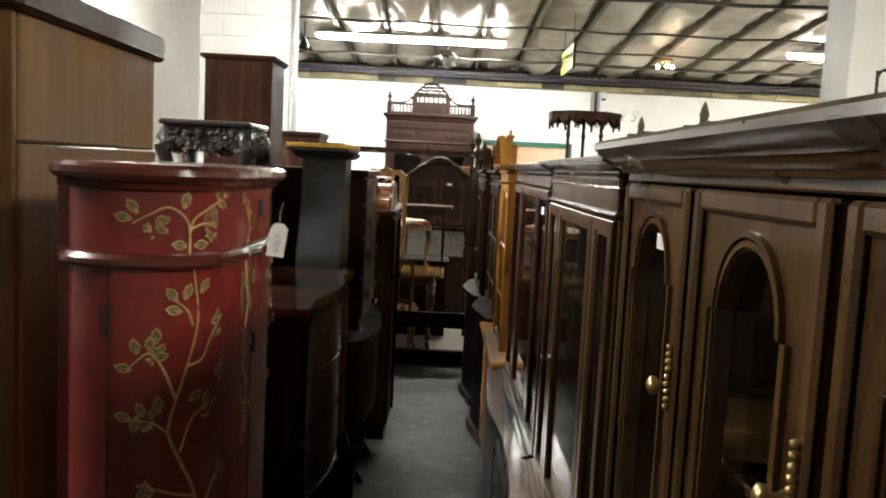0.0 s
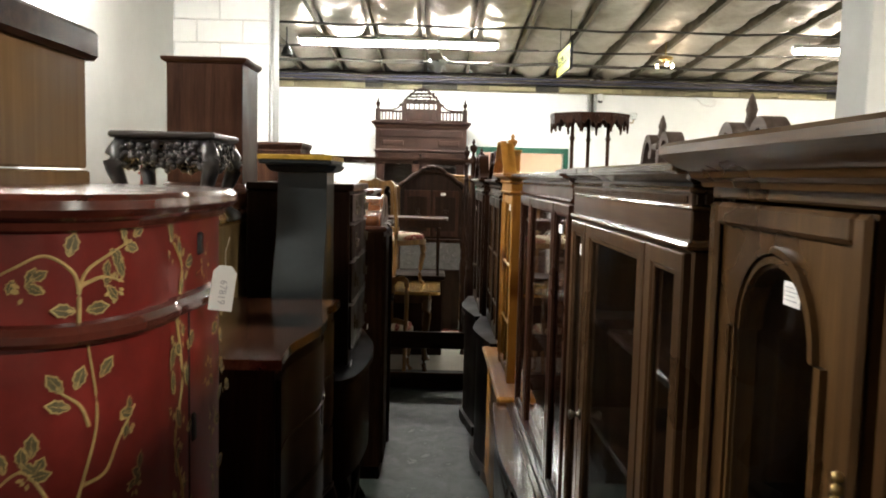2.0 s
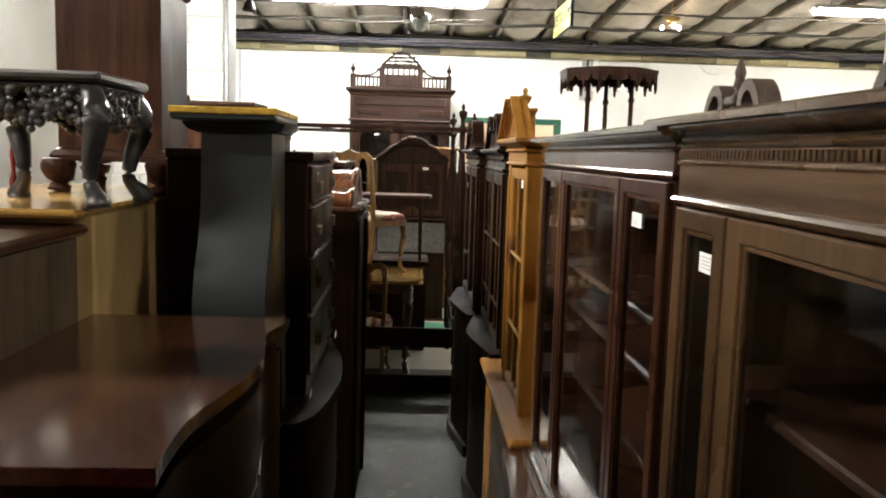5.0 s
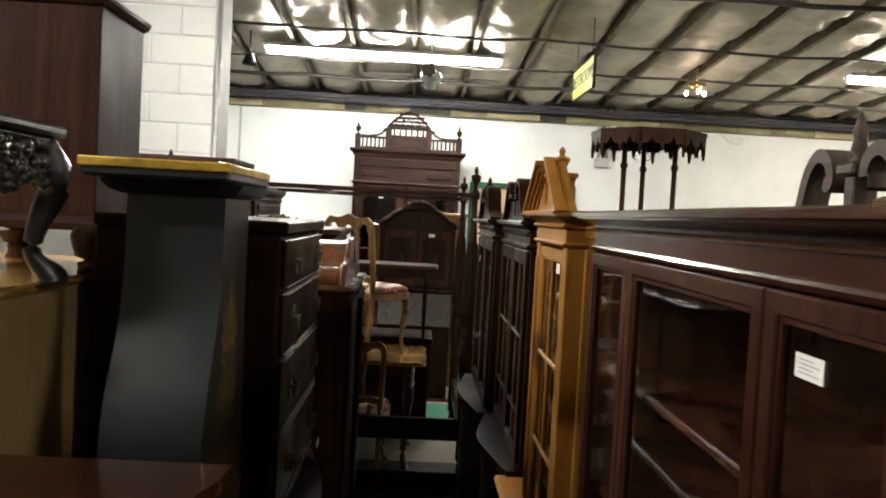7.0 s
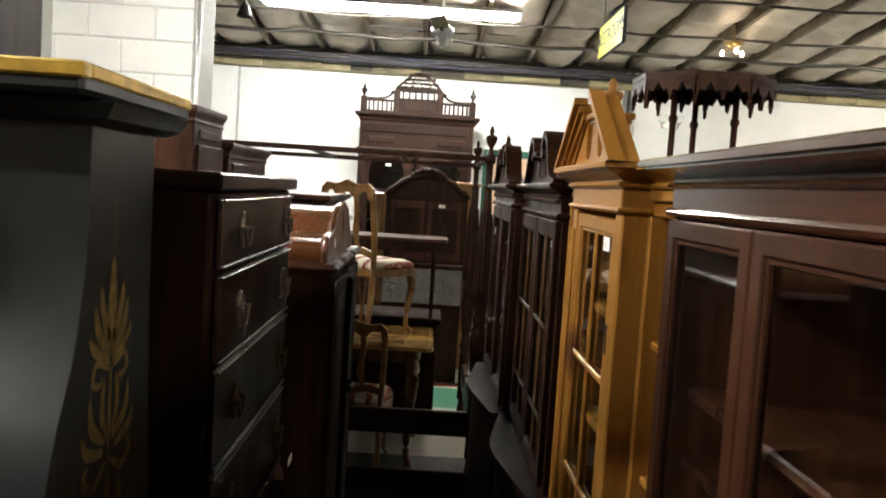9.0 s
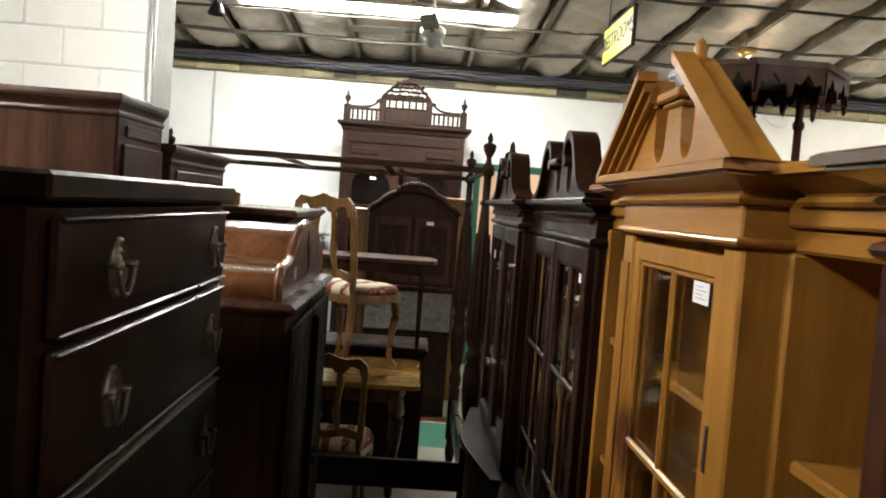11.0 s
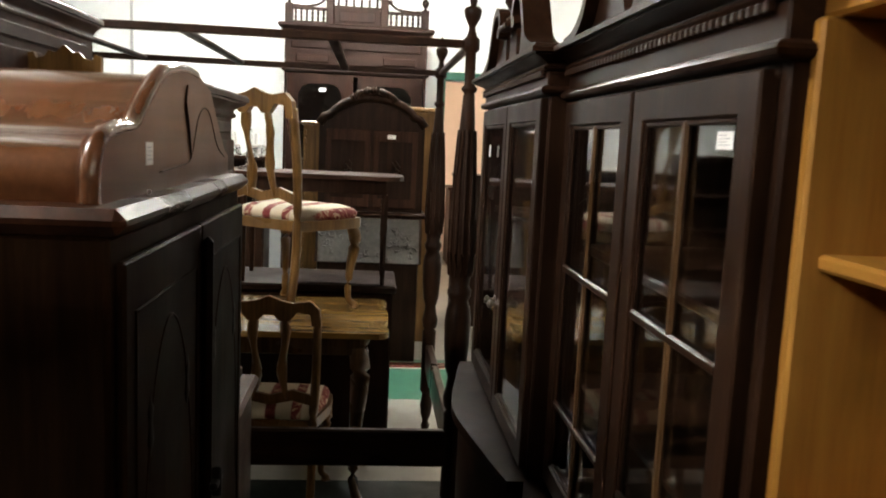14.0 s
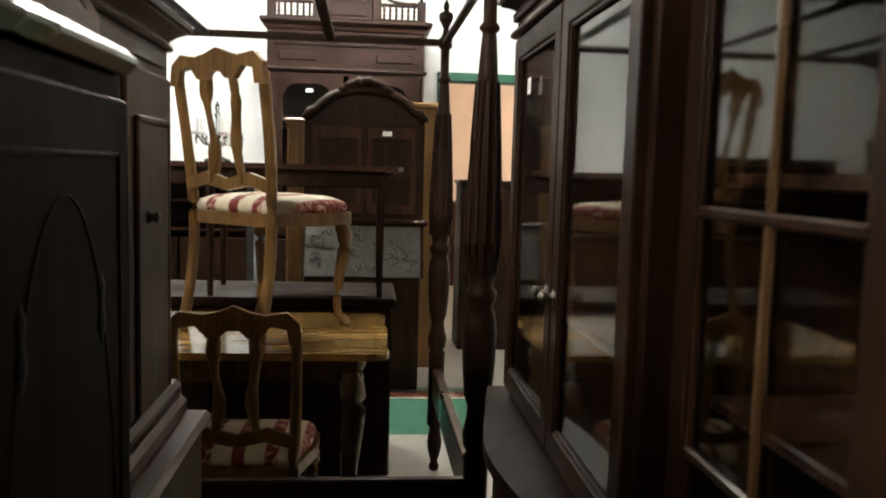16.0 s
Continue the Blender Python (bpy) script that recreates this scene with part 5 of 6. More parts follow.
t = thing("roll_top_cabinet", left_row(5.35, -0.297), "mahogany two-door cabinet with a glossy rolled top and carved cheek", "cabinet")
w, d = 0.865, 0.6
part("body", B((0.015, w - 0.015, 0.015, d, 0.08, 1.53), c=0.006), DOOR_WOOD, t)
part("slab", B((0, w, -0.005, d, 1.53, 1.56), c=0.012), MAHOGANY_H, t, "moulded edge slab")
part("plinth", B((0.02, w - 0.02, 0.02, d, 0, 0.08)), DARK_CHEST, t)
for a, b in ((0.03, 0.43), (0.435, 0.835)):
    door = part("door", B((a, b, 0.002, 0.015, 0.1, 1.5), c=0.004), DOOR_WOOD, t)
    line = smooth_line([(a + 0.06, 0.002, 0.95), (a + 0.07, 0.002, 1.15), (a + 0.12, 0.002, 1.33), ((a + b) / 2, 0.002, 1.4), (b - 0.12, 0.002, 1.33), (b - 0.07, 0.002, 1.15), (b - 0.06, 0.002, 0.95)], 5)
    part("carving", tube(bmesh.new(), line, 0.0018, 6), RED_BROWN, door, "fine arched carved line", True)
    part("frame_bead", B((a + 0.035, a + 0.041, -0.0005, 0.002, 0.2, 1.44), (b - 0.041, b - 0.035, -0.0005, 0.002, 0.2, 1.44), (a + 0.041, b - 0.041, -0.0005, 0.002, 1.434, 1.44), c=0.001), DOOR_WOOD, door)
    for k in (-1, 1):
        part("ornament", lathe(bmesh.new(), [(0.001, 1.24), (0.014, 1.26), (0.008, 1.285), (0.013, 1.3), (0.001, 1.32)], (a + b) / 2 + 0.1 * k, 0.002, 8, 0.2), DARK_CHEST, door, "small carved drop", True)
part("astragal", B((0.42, 0.445, -0.016, 0.002, 0.1, 1.48), c=0.008), DARK_CHEST, t)
part("latch", B((0.405, 0.46, -0.03, -0.016, 1.07, 1.082), (0.428, 0.438, -0.032, -0.016, 1.05, 1.1), c=0.003), IRON, t, "dark iron latch")
ROLL = smooth_line([(0.05, 1.56), (0.052, 1.6), (0.075, 1.63), (0.13, 1.642), (0.2, 1.65), (0.27, 1.69), (0.35, 1.725), (0.46, 1.738), (0.56, 1.736)], 14)
part("roll", plate(bmesh.new(), [[*[(u + 0.012, v - 0.01) for u, v in ROLL], (0.57, 1.56), (0.065, 1.56)]], 0.06, d, "y"), ROSEWOOD, t, "glossy rolled front", False)
cheek = [*ROLL, (0.66, 1.715), (0.73, 1.66), (0.8, 1.61), (0.845, 1.595), (0.845, 1.56)]
ch = part("cheek", plate(bmesh.new(), [cheek], 0.035, 0.06, "y"), CHEEK_WOOD, t, "scrolled side cheek")
part("roll_edge", tube(bmesh.new(), [(u, 0.045, v) for u, v in ROLL], 0.011, 8), ROSEWOOD, ch, "", True)
part("carving", tube(bmesh.new(), smooth_line([(0.47, 0.034, 1.715), (0.455, 0.034, 1.685), (0.475, 0.034, 1.65), (0.5, 0.034, 1.6)], 5), [0.001 + 0.0028 * math.sin(math.pi * i / 15) for i in range(16)], 6), DARK_CHEST, ch, "incised carved line")
part("carving", tube(bmesh.new(), smooth_line([(0.3, 0.035, 1.585), (0.42, 0.035, 1.59), (0.5, 0.035, 1.6), (0.56, 0.035, 1.67), (0.64, 0.035, 1.68), (0.72, 0.035, 1.62), (0.8, 0.035, 1.595)], 5), 0.0012, 6), RED_BROWN, ch, "fine incised line", True)
price_card(ch, 0.232, 1.597, 0.035, 0.034, 0.03)


def armoire(name, y_near, w, d, x, h, mat_v, mat_h, label, doors=2, lip=0.048):
    t = thing(name, left_row(y_near, x), label, "armoire")
    part("body", B((0, w, 0, d, 0.1, h - 0.06), c=0.006), mat_v, t)
    part("plinth", B((-0.015, w + 0.015, -0.02, d, 0, 0.12), c=0.01), mat_h, t)
    part("cornice", moulding(bmesh.new(), 0, w, d, crown(h - 0.3 * lip - 0.06, h, lip)), mat_h, t)
    step = w / doors
    for i in range(doors):
        a, b = i * step + 0.03, (i + 1) * step - 0.02
        door = part("door", B((a, b, -0.012, 0.0, 0.16, h - 0.14), c=0.004), mat_v, t)
        part("panel", B((a + 0.06, b - 0.06, -0.02, -0.012, 0.24, h - 0.25), c=0.008), mat_v, door)
        part("moulding", B((a + 0.045, a + 0.06, -0.022, -0.012, 0.225, h - 0.235), (b - 0.06, b - 0.045, -0.022, -0.012, 0.225, h - 0.235), (a + 0.06, b - 0.06, -0.0215, -0.012, h - 0.25, h - 0.235), (a + 0.06, b - 0.06, -0.0215, -0.012, 0.225, 0.24), c=0.005), mat_h, door)
    part("frieze_panel", B((0.06, w - 0.06, -0.008, 0.0, h - 0.12, h - 0.085), c=0.004), mat_h, t)
    return t


n = armoire("armoire", 6.4, 0.8, 0.55, -0.495, 1.76, RED_BROWN, RED_BROWN_H, "red brown carved walnut armoire with panelled doors")
for x0, x1, y0, z0, z1 in ((-0.02, 0.82, -0.1, 0.8, 0.83), (0.0, 0.8, -0.08, 0.0, 0.8), (0.01, 0.79, -0.035, 0.88, 0.915), (0.02, 0.78, -0.05, 0.83, 0.88)):
    part("base_step", B((x0, x1, y0, 0.0, z0, z1), c=0.012), RED_BROWN_H, n)
part("price_card", B((0.2, 0.26, -0.092, -0.062, 0.831, 0.833), c=0.0004), PAPER, n, "white price card")
for u in (0.25, 0.55):
    bm = bmesh.new()
    lathe(bm, [(0.014, 0), (0.008, 0.008), (0.014, 0.02), (0.001, 0.026)])
    bmesh.ops.transform(bm, matrix=pose(u, -0.02, 1.317, 90), verts=bm.verts)
    part("knob", bm, PEWTER, n, "small round knob", True)
armoire("tall_armoire", 5.82, 0.405, 0.55, -0.89, 2.065, RED_BROWN, RED_BROWN_H, "tall reddish mahogany armoire behind the chest of drawers", 1, 0.014)
armoire("armoire", 6.26, 0.765, 0.5, -0.87, 1.955, RED_BROWN, RED_BROWN_H, "reddish mahogany armoire with flat moulded cornice", lip=0.024)


# ---- the far end ----
t = thing("four_poster_bed", pose(0, 0, 0), "dark mahogany four-poster bed frame with open tester, no mattress", "bed")
POST = [(0.022, 0.0), (0.026, 0.02), (0.016, 0.04), (0.03, 0.09), (0.036, 0.14), (0.026, 0.2), (0.03, 0.215), (0.04, 0.225), (0.04, 0.235), (0.038, 0.3), (0.038, 0.56), (0.04, 0.57), (0.03, 0.585), (0.04, 0.6), (0.045, 0.64), (0.035, 0.68), (0.03, 0.72), (0.042, 0.76), (0.05, 0.86), (0.052, 0.95), (0.046, 1.0), (0.036, 1.03), (0.046, 1.05), (0.048, 1.07), (0.036, 1.09), (0.042, 1.13), (0.05, 1.22), (0.048, 1.35), (0.04, 1.52), (0.03, 1.7), (0.022, 1.82), (0.02, 1.83), (0.03, 1.84), (0.03, 1.85), (0.02, 1.86), (0.02, 1.98), (0.032, 1.99), (0.032, 2.03), (0.02, 2.04), (0.014, 2.06), (0.012, 2.075), (0.03, 2.11), (0.034, 2.135), (0.028, 2.145), (0.01, 2.152), (0.015, 2.17), (0.012, 2.185), (0.002, 2.205)]
NEAR, BACK, RIGHT, LEFT = 7.6, 8.99, 0.32, -1.7
for x in (RIGHT, LEFT):
    for y in (NEAR, BACK):
        p = part("post", lathe(bmesh.new(), POST, x, y, 18), EBONISED, t, "turned and reeded bedpost with urn finial", True)
        bm = bmesh.new()
        for k in range(12):
            a = 2 * math.pi * k / 12
            tube(bm, [(x + r * math.cos(a), y + r * math.sin(a), z) for r, z in ((0.044, 1.13), (0.0505, 1.22), (0.0485, 1.35), (0.0405, 1.52), (0.031, 1.69))], 0.006, 6)
        part("reeding", bm, EBONISED, p)
for y in (NEAR, BACK):
    part("tester_rail", B((LEFT, RIGHT, y - 0.016, y + 0.016, 1.995, 2.025)), EBONISED, t)
for y in (NEAR,):
    part("side_rail", B((LEFT, RIGHT, y - 0.02, y + 0.02, 0.35, 0.5), c=0.008), EBONISED_H, t)
    part("floor_rail", B((LEFT, RIGHT, y - 0.04, y + 0.01, 0.0, 0.14), c=0.008), EBONISED_H, t)
for x in (RIGHT, LEFT):
    part("tester_rail", B((x - 0.014, x + 0.014, NEAR, BACK, 1.998, 2.022)), EBONISED, t)
    part("end_rail", B((x - 0.02, x + 0.02, NEAR, BACK, 0.35, 0.5), c=0.006), EBONISED_H, t)
for x in (-0.75, -0.2, -1.25):
    part("tester_slat", B((x - 0.02, x + 0.02, NEAR + 0.016, BACK - 0.016, 2.0, 2.018)), EBONISED, t)


def cabriole(bm, x, y, z1, ox, oy, k=1.0):
    line = smooth_line([(x, y, z1), (x + 0.018 * ox, y + 0.018 * oy, z1 * 0.82), (x - 0.004 * ox, y - 0.004 * oy, z1 * 0.45), (x - 0.008 * ox, y - 0.008 * oy, z1 * 0.15), (x + 0.02 * ox, y + 0.02 * oy, 0.02), (x + 0.022 * ox, y + 0.022 * oy, 0.0)], 4)
    r = [0.026, 0.028, 0.029, 0.03, 0.029, 0.027, 0.024, 0.021, 0.019, 0.017, 0.016, 0.0155, 0.015, 0.0145, 0.014, 0.015, 0.018, 0.021, 0.023, 0.024, 0.022]
    return tube(bm, line, [a * k for a in r], 8)


def side_chair(m, label):
    """Queen Anne chair: local -y is its back."""
    t = thing("dining_chair", m, label, "chair", "golden oak dining chairs")
    seat = [(-0.19, -0.2), (0.19, -0.2), (0.24, 0.02), *arc(0.19, 0.16, 0.05, 0.05, 0, 90, 4), *arc(-0.19, 0.16, 0.05, 0.05, 90, 180, 4), (-0.24, 0.02)]
    part("seat_rail", plate(bmesh.new(), [seat], 0.385, 0.43, "z"), OAK, t)
    bm = bmesh.new()
    rows = []
    for k, z in ((0.93, 0.43), (0.95, 0.45), (0.9, 0.47), (0.7, 0.487), (0.35, 0.495)):
        rows.append([bm.verts.new((u * k, v * k, z)) for u, v in seat])
    for a, b in zip(rows, rows[1:]):
        for i in range(len(a)):
            bm.faces.new([a[i], a[(i + 1) % len(a)], b[(i + 1) % len(a)], b[i]])
    bm.faces.new(rows[0]), bm.faces.new(rows[-1])
    part("cushion", bm, FABRIC, t, "red and cream striped toile cushion", True)
    for s in (-1, 1):
        part("front_leg", cabriole(bmesh.new(), s * 0.2, 0.165, 0.39, s * 0.7, 0.7), OAK, t, "cabriole front leg", True)
        line = smooth_line([(s * 0.185, -0.25, 0.0), (s * 0.185, -0.205, 0.22), (s * 0.185, -0.195, 0.42), (s * 0.195, -0.215, 0.65), (s * 0.2, -0.255, 0.9)], 5)
        part("back_leg", tube(bmesh.new(), line, 0.02, 6), OAK, t, "", True)
    crest = [(-0.218, 0.86), (-0.21, 0.93), (-0.17, 0.965), (-0.1, 0.955), (-0.05, 0.965), (0.0, 0.985), (0.05, 0.965), (0.1, 0.955), (0.17, 0.965), (0.21, 0.93), (0.218, 0.86), (0.178, 0.86), (0.17, 0.91), (0.12, 0.92), (0.085, 0.88), (0.045, 0.88), (0.02, 0.905), (-0.02, 0.905), (-0.045, 0.88), (-0.085, 0.88), (-0.12, 0.92), (-0.17, 0.91), (-0.178, 0.86)]
    bm = plate(bmesh.new(), [crest], -0.275, -0.25)
    part("crest_rail", bm, OAK, t, "shaped crest rail")
    for s in (-1, 1):
        mid = smooth_line([(s * 0.06, -0.256, 0.9), (s * 0.068, -0.244, 0.8), (s * 0.052, -0.225, 0.66), (s * 0.07, -0.21, 0.53)], 5)
        part("splat", tube(bmesh.new(), mid, [0.022 + 0.004 * math.sin(0.7 * i) for i in range(len(mid))], 6, 0.6), OAK, t, "curved back splat", True)
    low = [(-0.19, 0.5), (-0.1, 0.525), (0, 0.505), (0.1, 0.525), (0.19, 0.5), (0.19, 0.545), (0.1, 0.57), (0.0, 0.545), (-0.1, 0.57), (-0.19, 0.545)]
    part("cross_rail", plate(bmesh.new(), [low], -0.222, -0.2), OAK, t)
    return t


side_chair(pose(-0.4, 8.45, 0.80, 0, 0, -36) @ Matrix.Scale(1.06, 4), "golden oak side chair with striped cushion, standing on the dining table")
side_chair(pose(-0.43, 8.08, 0.0, 0, 0, -2), "golden oak side chair with striped cushion, tucked in at the table")

t = thing("dining_table", pose(0, 0, 0), "golden oak dining table with wavy edged top on cabriole legs", "table")
edge = smooth_line([(0.02, 7.95), (0.052, 7.97), (0.064, 8.03), (0.046, 8.12), (0.062, 8.25), (0.064, 8.4), (0.046, 8.55), (0.064, 8.66), (0.05, 8.72), (0.01, 8.74)], 4)
part("top", plate(bmesh.new(), [[(-1.1, 7.945), *edge, (-1.1, 8.745)]], 0.775, 0.8, "z"), OAK_LIT, t, "glossy golden top")
# apron and legs take dark walnut, painting in the shade below the top
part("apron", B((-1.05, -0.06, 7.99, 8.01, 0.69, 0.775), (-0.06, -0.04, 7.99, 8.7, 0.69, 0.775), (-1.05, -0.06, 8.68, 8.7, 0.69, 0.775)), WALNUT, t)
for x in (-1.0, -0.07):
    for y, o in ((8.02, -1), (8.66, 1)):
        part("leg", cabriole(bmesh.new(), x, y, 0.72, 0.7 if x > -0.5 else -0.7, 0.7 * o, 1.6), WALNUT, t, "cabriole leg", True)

t = thing("carved_chest", pose(0, 0, 0), "black carved wooden chest", "chest")
part("body", B((-1.6, 0.1, 8.9, 9.4, 0.0, 0.8), c=0.01), DARK_CHEST, t)
part("lid", B((-1.62, 0.12, 8.87, 9.42, 0.8, 0.84), c=0.01), DARK_CHEST, t)

t = thing("console_table", pose(0, 0, 0.84), "dark console table with thin legs standing on a chest", "table")
part("top", plate(bmesh.new(), [[(-1.02, 8.86), (0.06, 8.86), (0.115, 8.9), (0.14, 8.97), (0.14, 9.2), (0.1, 9.3), (0.02, 9.34), (-1.02, 9.34)]], 0.577, 0.6, "z"), RED_BROWN_H, t)
part("apron", B((-0.98, 0.05, 8.9, 9.3, 0.5, 0.577)), EBONISED, t)
for x in (-0.72, 0.04):
    for y in (8.93, 9.27):
        part("leg", tube(bmesh.new(), [(x, y, 0.5), (x, y, 0.3), (x, y, 0.0)], [0.022, 0.018, 0.014], 6), EBONISED, t)

t = thing("arched_secretary", pose(-0.43, 10.55, 0), "dark carved secretary with arched crest and two panelled doors", "secretary")
w = 0.775
ARCH = [(0, 1.0), (w, 1.0), (w, 1.72), (w - 0.04, 1.78), *arc(w / 2, 1.72, w / 2 - 0.06, 0.2, 20, 160, 14), (0.04, 1.78), (0, 1.72)]
part("upper_body", plate(bmesh.new(), [ARCH], 0.0, 0.4), EBONISED, t)
rim = [*[(u, v) for u, v in ARCH[2:]]]
part("arch_moulding", tube(bmesh.new(), [(u, -0.012, v + 0.012) for u, v in rim], 0.032, 8), EBONISED, t, "heavy carved arch moulding", True)
random.seed(5)
bm = bmesh.new()
for k in range(34):
    a = math.pi * k / 33
    r = 0.02 + 0.014 * random.random()
    x, z = w / 2 + (0.13 + 0.03 * random.random()) * math.cos(a), 1.91 + 0.075 * math.sin(a)
    lathe(bm, [(0.001, z - r), (r, z), (0.001, z + r)], x, -0.03, 7)
part("crest", bm, EBONISED, t, "carved shell crest", True)
for a, b in ((0.05, w / 2 - 0.012), (w / 2 + 0.012, w - 0.05)):
    door = part("door", B((a, b, -0.014, 0.0, 1.13, 1.7), c=0.006), RED_BROWN, t)
    part("panel", B((a + 0.04, b - 0.04, -0.02, -0.014, 1.2, 1.62), c=0.01), EBONISED, door)
    bm = bmesh.new()
    for k in range(9):
        lathe(bm, [(0.001, 1.36 + 0.012 * k), (0.028 - 0.002 * k, 1.37 + 0.012 * k), (0.001, 1.385 + 0.012 * k)], (a + b) / 2 + 0.02 * math.sin(k * 2.4), -0.022, 7)
    part("carving", bm, EBONISED, door, "applied carved ornament", True)
part("shelf_moulding", B((-0.03, w + 0.03, -0.06, 0.4, 1.06, 1.1), c=0.014), EBONISED_H, t)
slant = plate(bmesh.new(), [[(-0.06, 1.06), (0.4, 1.06), (0.4, 0.74), (-0.2, 0.74)]], 0.0, w, "x")
part("slant_front", slant, EBONISED, t)
random.seed(6)
bm = bmesh.new()
for k in range(46):
    u, s = random.uniform(0.05, w - 0.05), random.uniform(0.06, 0.94)
    a0 = random.uniform(0, 6.28)
    r = random.uniform(0.014, 0.03)
    pts = [(u + r * (1 - 0.06 * j) * math.cos(a0 + j * 0.6), -0.2 + 0.14 * s - 0.004, 0.75 + 0.3 * s + r * (1 - 0.06 * j) * math.sin(a0 + j * 0.6)) for j in range(9)]
    pts = [(x_, -0.2 + 0.14 * (z_ - 0.74) / 0.32 - 0.004, z_) for x_, _, z_ in pts]
    tube(bm, pts, 0.006, 6)
part("relief", bm, CARVED_GREY, t, "scrolling relief carving with a waxy sheen", True)
part("relief_ground", plate(bmesh.new(), [[(-0.202, 0.745), (-0.065, 1.055), (-0.06, 1.055), (-0.196, 0.745)]], 0.02, w - 0.02, "x"), CARVED_GREY, t, "grey waxed carved slope")
part("lower_body", B((0.02, w - 0.02, -0.16, 0.4, 0.0, 0.738), c=0.008), EBONISED, t)
price_card(t, 0.5, 1.64, -0.022, 0.06, 0.03)

t = thing("oak_cupboard", pose(0, 0, 0), "plain golden brown oak cupboard beside the arched secretary", "cabinet")
part("body", B((0.0, 0.47, 11.0, 11.45, 0, 1.86)), OAK, t)
part("cornice", B((-0.02, 0.49, 10.97, 11.45, 1.86, 1.9), c=0.01), OAK, t)
t = thing("narrow_cupboard", pose(0, 0, 0), "narrow tan cupboard with carved edge", "cabinet")
part("body", B((-0.56, -0.44, 10.75, 11.1, 0, 1.72)), OAK, t)
part("cornice", B((-0.58, -0.42, 10.73, 11.1, 1.72, 1.75), c=0.01), OAK, t)
part("carving", B(*((-0.555, -0.535, 10.735, 10.75, 0.2 + 0.06 * k, 0.245 + 0.06 * k) for k in range(25)), c=0.008), OAK, t)

# great armoire against the far wall
t = thing("great_armoire", pose(-0.86, 12.1, 0), "tall carved red brown armoire with baluster gallery and pierced crest", "armoire")
w, d = 1.29, 0.55
carcase(t, w, d, 0.1, 2.2, OLD_WALNUT, (1.0, 1.4, 1.75), back=OLD_WALNUT_H)
part("plinth", B((-0.03, w + 0.03, -0.03, d, 0, 0.12), c=0.012), OLD_WALNUT_H, t)
fr = part("frieze", B((0, w, 0.0, d, 2.2, 2.56)), OLD_WALNUT_H, t)
for a, b, z0, z1 in ((0.06, w - 0.06, 2.42, 2.52), (0.1, 0.4, 2.3, 2.37), (w - 0.4, w - 0.1, 2.3, 2.37)):
    part("panel", B((a, b, -0.014, 0.0, z0, z1), c=0.01), OLD_WALNUT_H, fr)
part("bead", moulding(bmesh.new(), 0, w, d, at_height(BEAD, 2.21, 1.6)), OLD_WALNUT_H, t)
part("cornice", moulding(bmesh.new(), 0, w, d, [(0, 2.54), (0.015, 2.555), (0.02, 2.58), (0.05, 2.6), (0.06, 2.61), (0.06, 2.63), (0.05, 2.64), (0, 2.645)]), OLD_WALNUT_H, t)
for i in range(2):
    a, b = 0.03 + i * (w / 2 - 0.01), w / 2 - 0.02 + i * (w / 2 - 0.01)
    hole = [(a + 0.1, 0.95), (b - 0.1, 0.95), (b - 0.1, 2.02), (b - 0.13, 2.05), (b - 0.13, 2.075), (b - 0.2, 2.11), (a + 0.2, 2.11), (a + 0.13, 2.075), (a + 0.13, 2.05), (a + 0.1, 2.02)]
    door = part("door", plate(bmesh.new(), [rect(a, b, 0.85, 2.19), hole[::-1]], -0.016, 0.008), OLD_WALNUT, t)
    part("pane", B((a + 0.08, b - 0.08, 0.009, 0.012, 0.93, 2.13), c=0.0005), GLASS, door, "glass pane")
    part("lower_door", B((a, b, -0.016, 0.0, 0.16, 0.82), c=0.008), OLD_WALNUT, t)
price_card(t, 0.32, 2.04, -0.02, 0.06, 0.03)
g = 2.645
for u in (0.03, 0.40, 0.89, 1.26):
    h = 0.17 if u in (0.03, 1.26) else 0.26
    p = part("gallery_post", B((u - 0.035, u + 0.035, 0.0, 0.07, g, g + h), c=0.006), OLD_WALNUT, t)
    if h < 0.2:
        part("finial", lathe(bmesh.new(), [(0.014, g + h), (0.012, g + h + 0.02), (0.03, g + h + 0.05), (0.034, g + h + 0.075), (0.026, g + h + 0.085), (0.01, g + h + 0.1), (0.016, g + h + 0.115), (0.006, g + h + 0.13), (0.005, g + h + 0.16), (0.001, g + h + 0.165)], u, 0.035), OLD_WALNUT, p, "turned urn finial", True)
BAL = [(0.011, 0), (0.008, 0.012), (0.015, 0.03), (0.007, 0.05), (0.014, 0.07), (0.008, 0.09), (0.011, 0.1)]
for a, b, z in ((0.065, 0.365, g + 0.02), (0.925, 1.225, g + 0.02), (0.435, 0.855, g + 0.17)):
    n = 6
    tall = z < g + 0.1
    part("gallery_rail", B((a, b, 0.015, 0.055, z - 0.02, z), (a, b, 0.015, 0.055, z + (0.1 if tall else 0.07), z + (0.125 if tall else 0.09))), OLD_WALNUT, t)
    for k in range(n):
        part("baluster", lathe(bmesh.new(), [(r, z + q * (1 if tall else 0.7)) for r, q in BAL], a + (b - a) * (k + 0.5) / n, 0.035, 8), OLD_WALNUT, t, "", True)
part("gallery_panel", B((0.435, 0.855, 0.01, 0.06, g, g + 0.15), (0.48, 0.81, 0.0, 0.01, g + 0.03, g + 0.12), c=0.006), OLD_WALNUT, t)
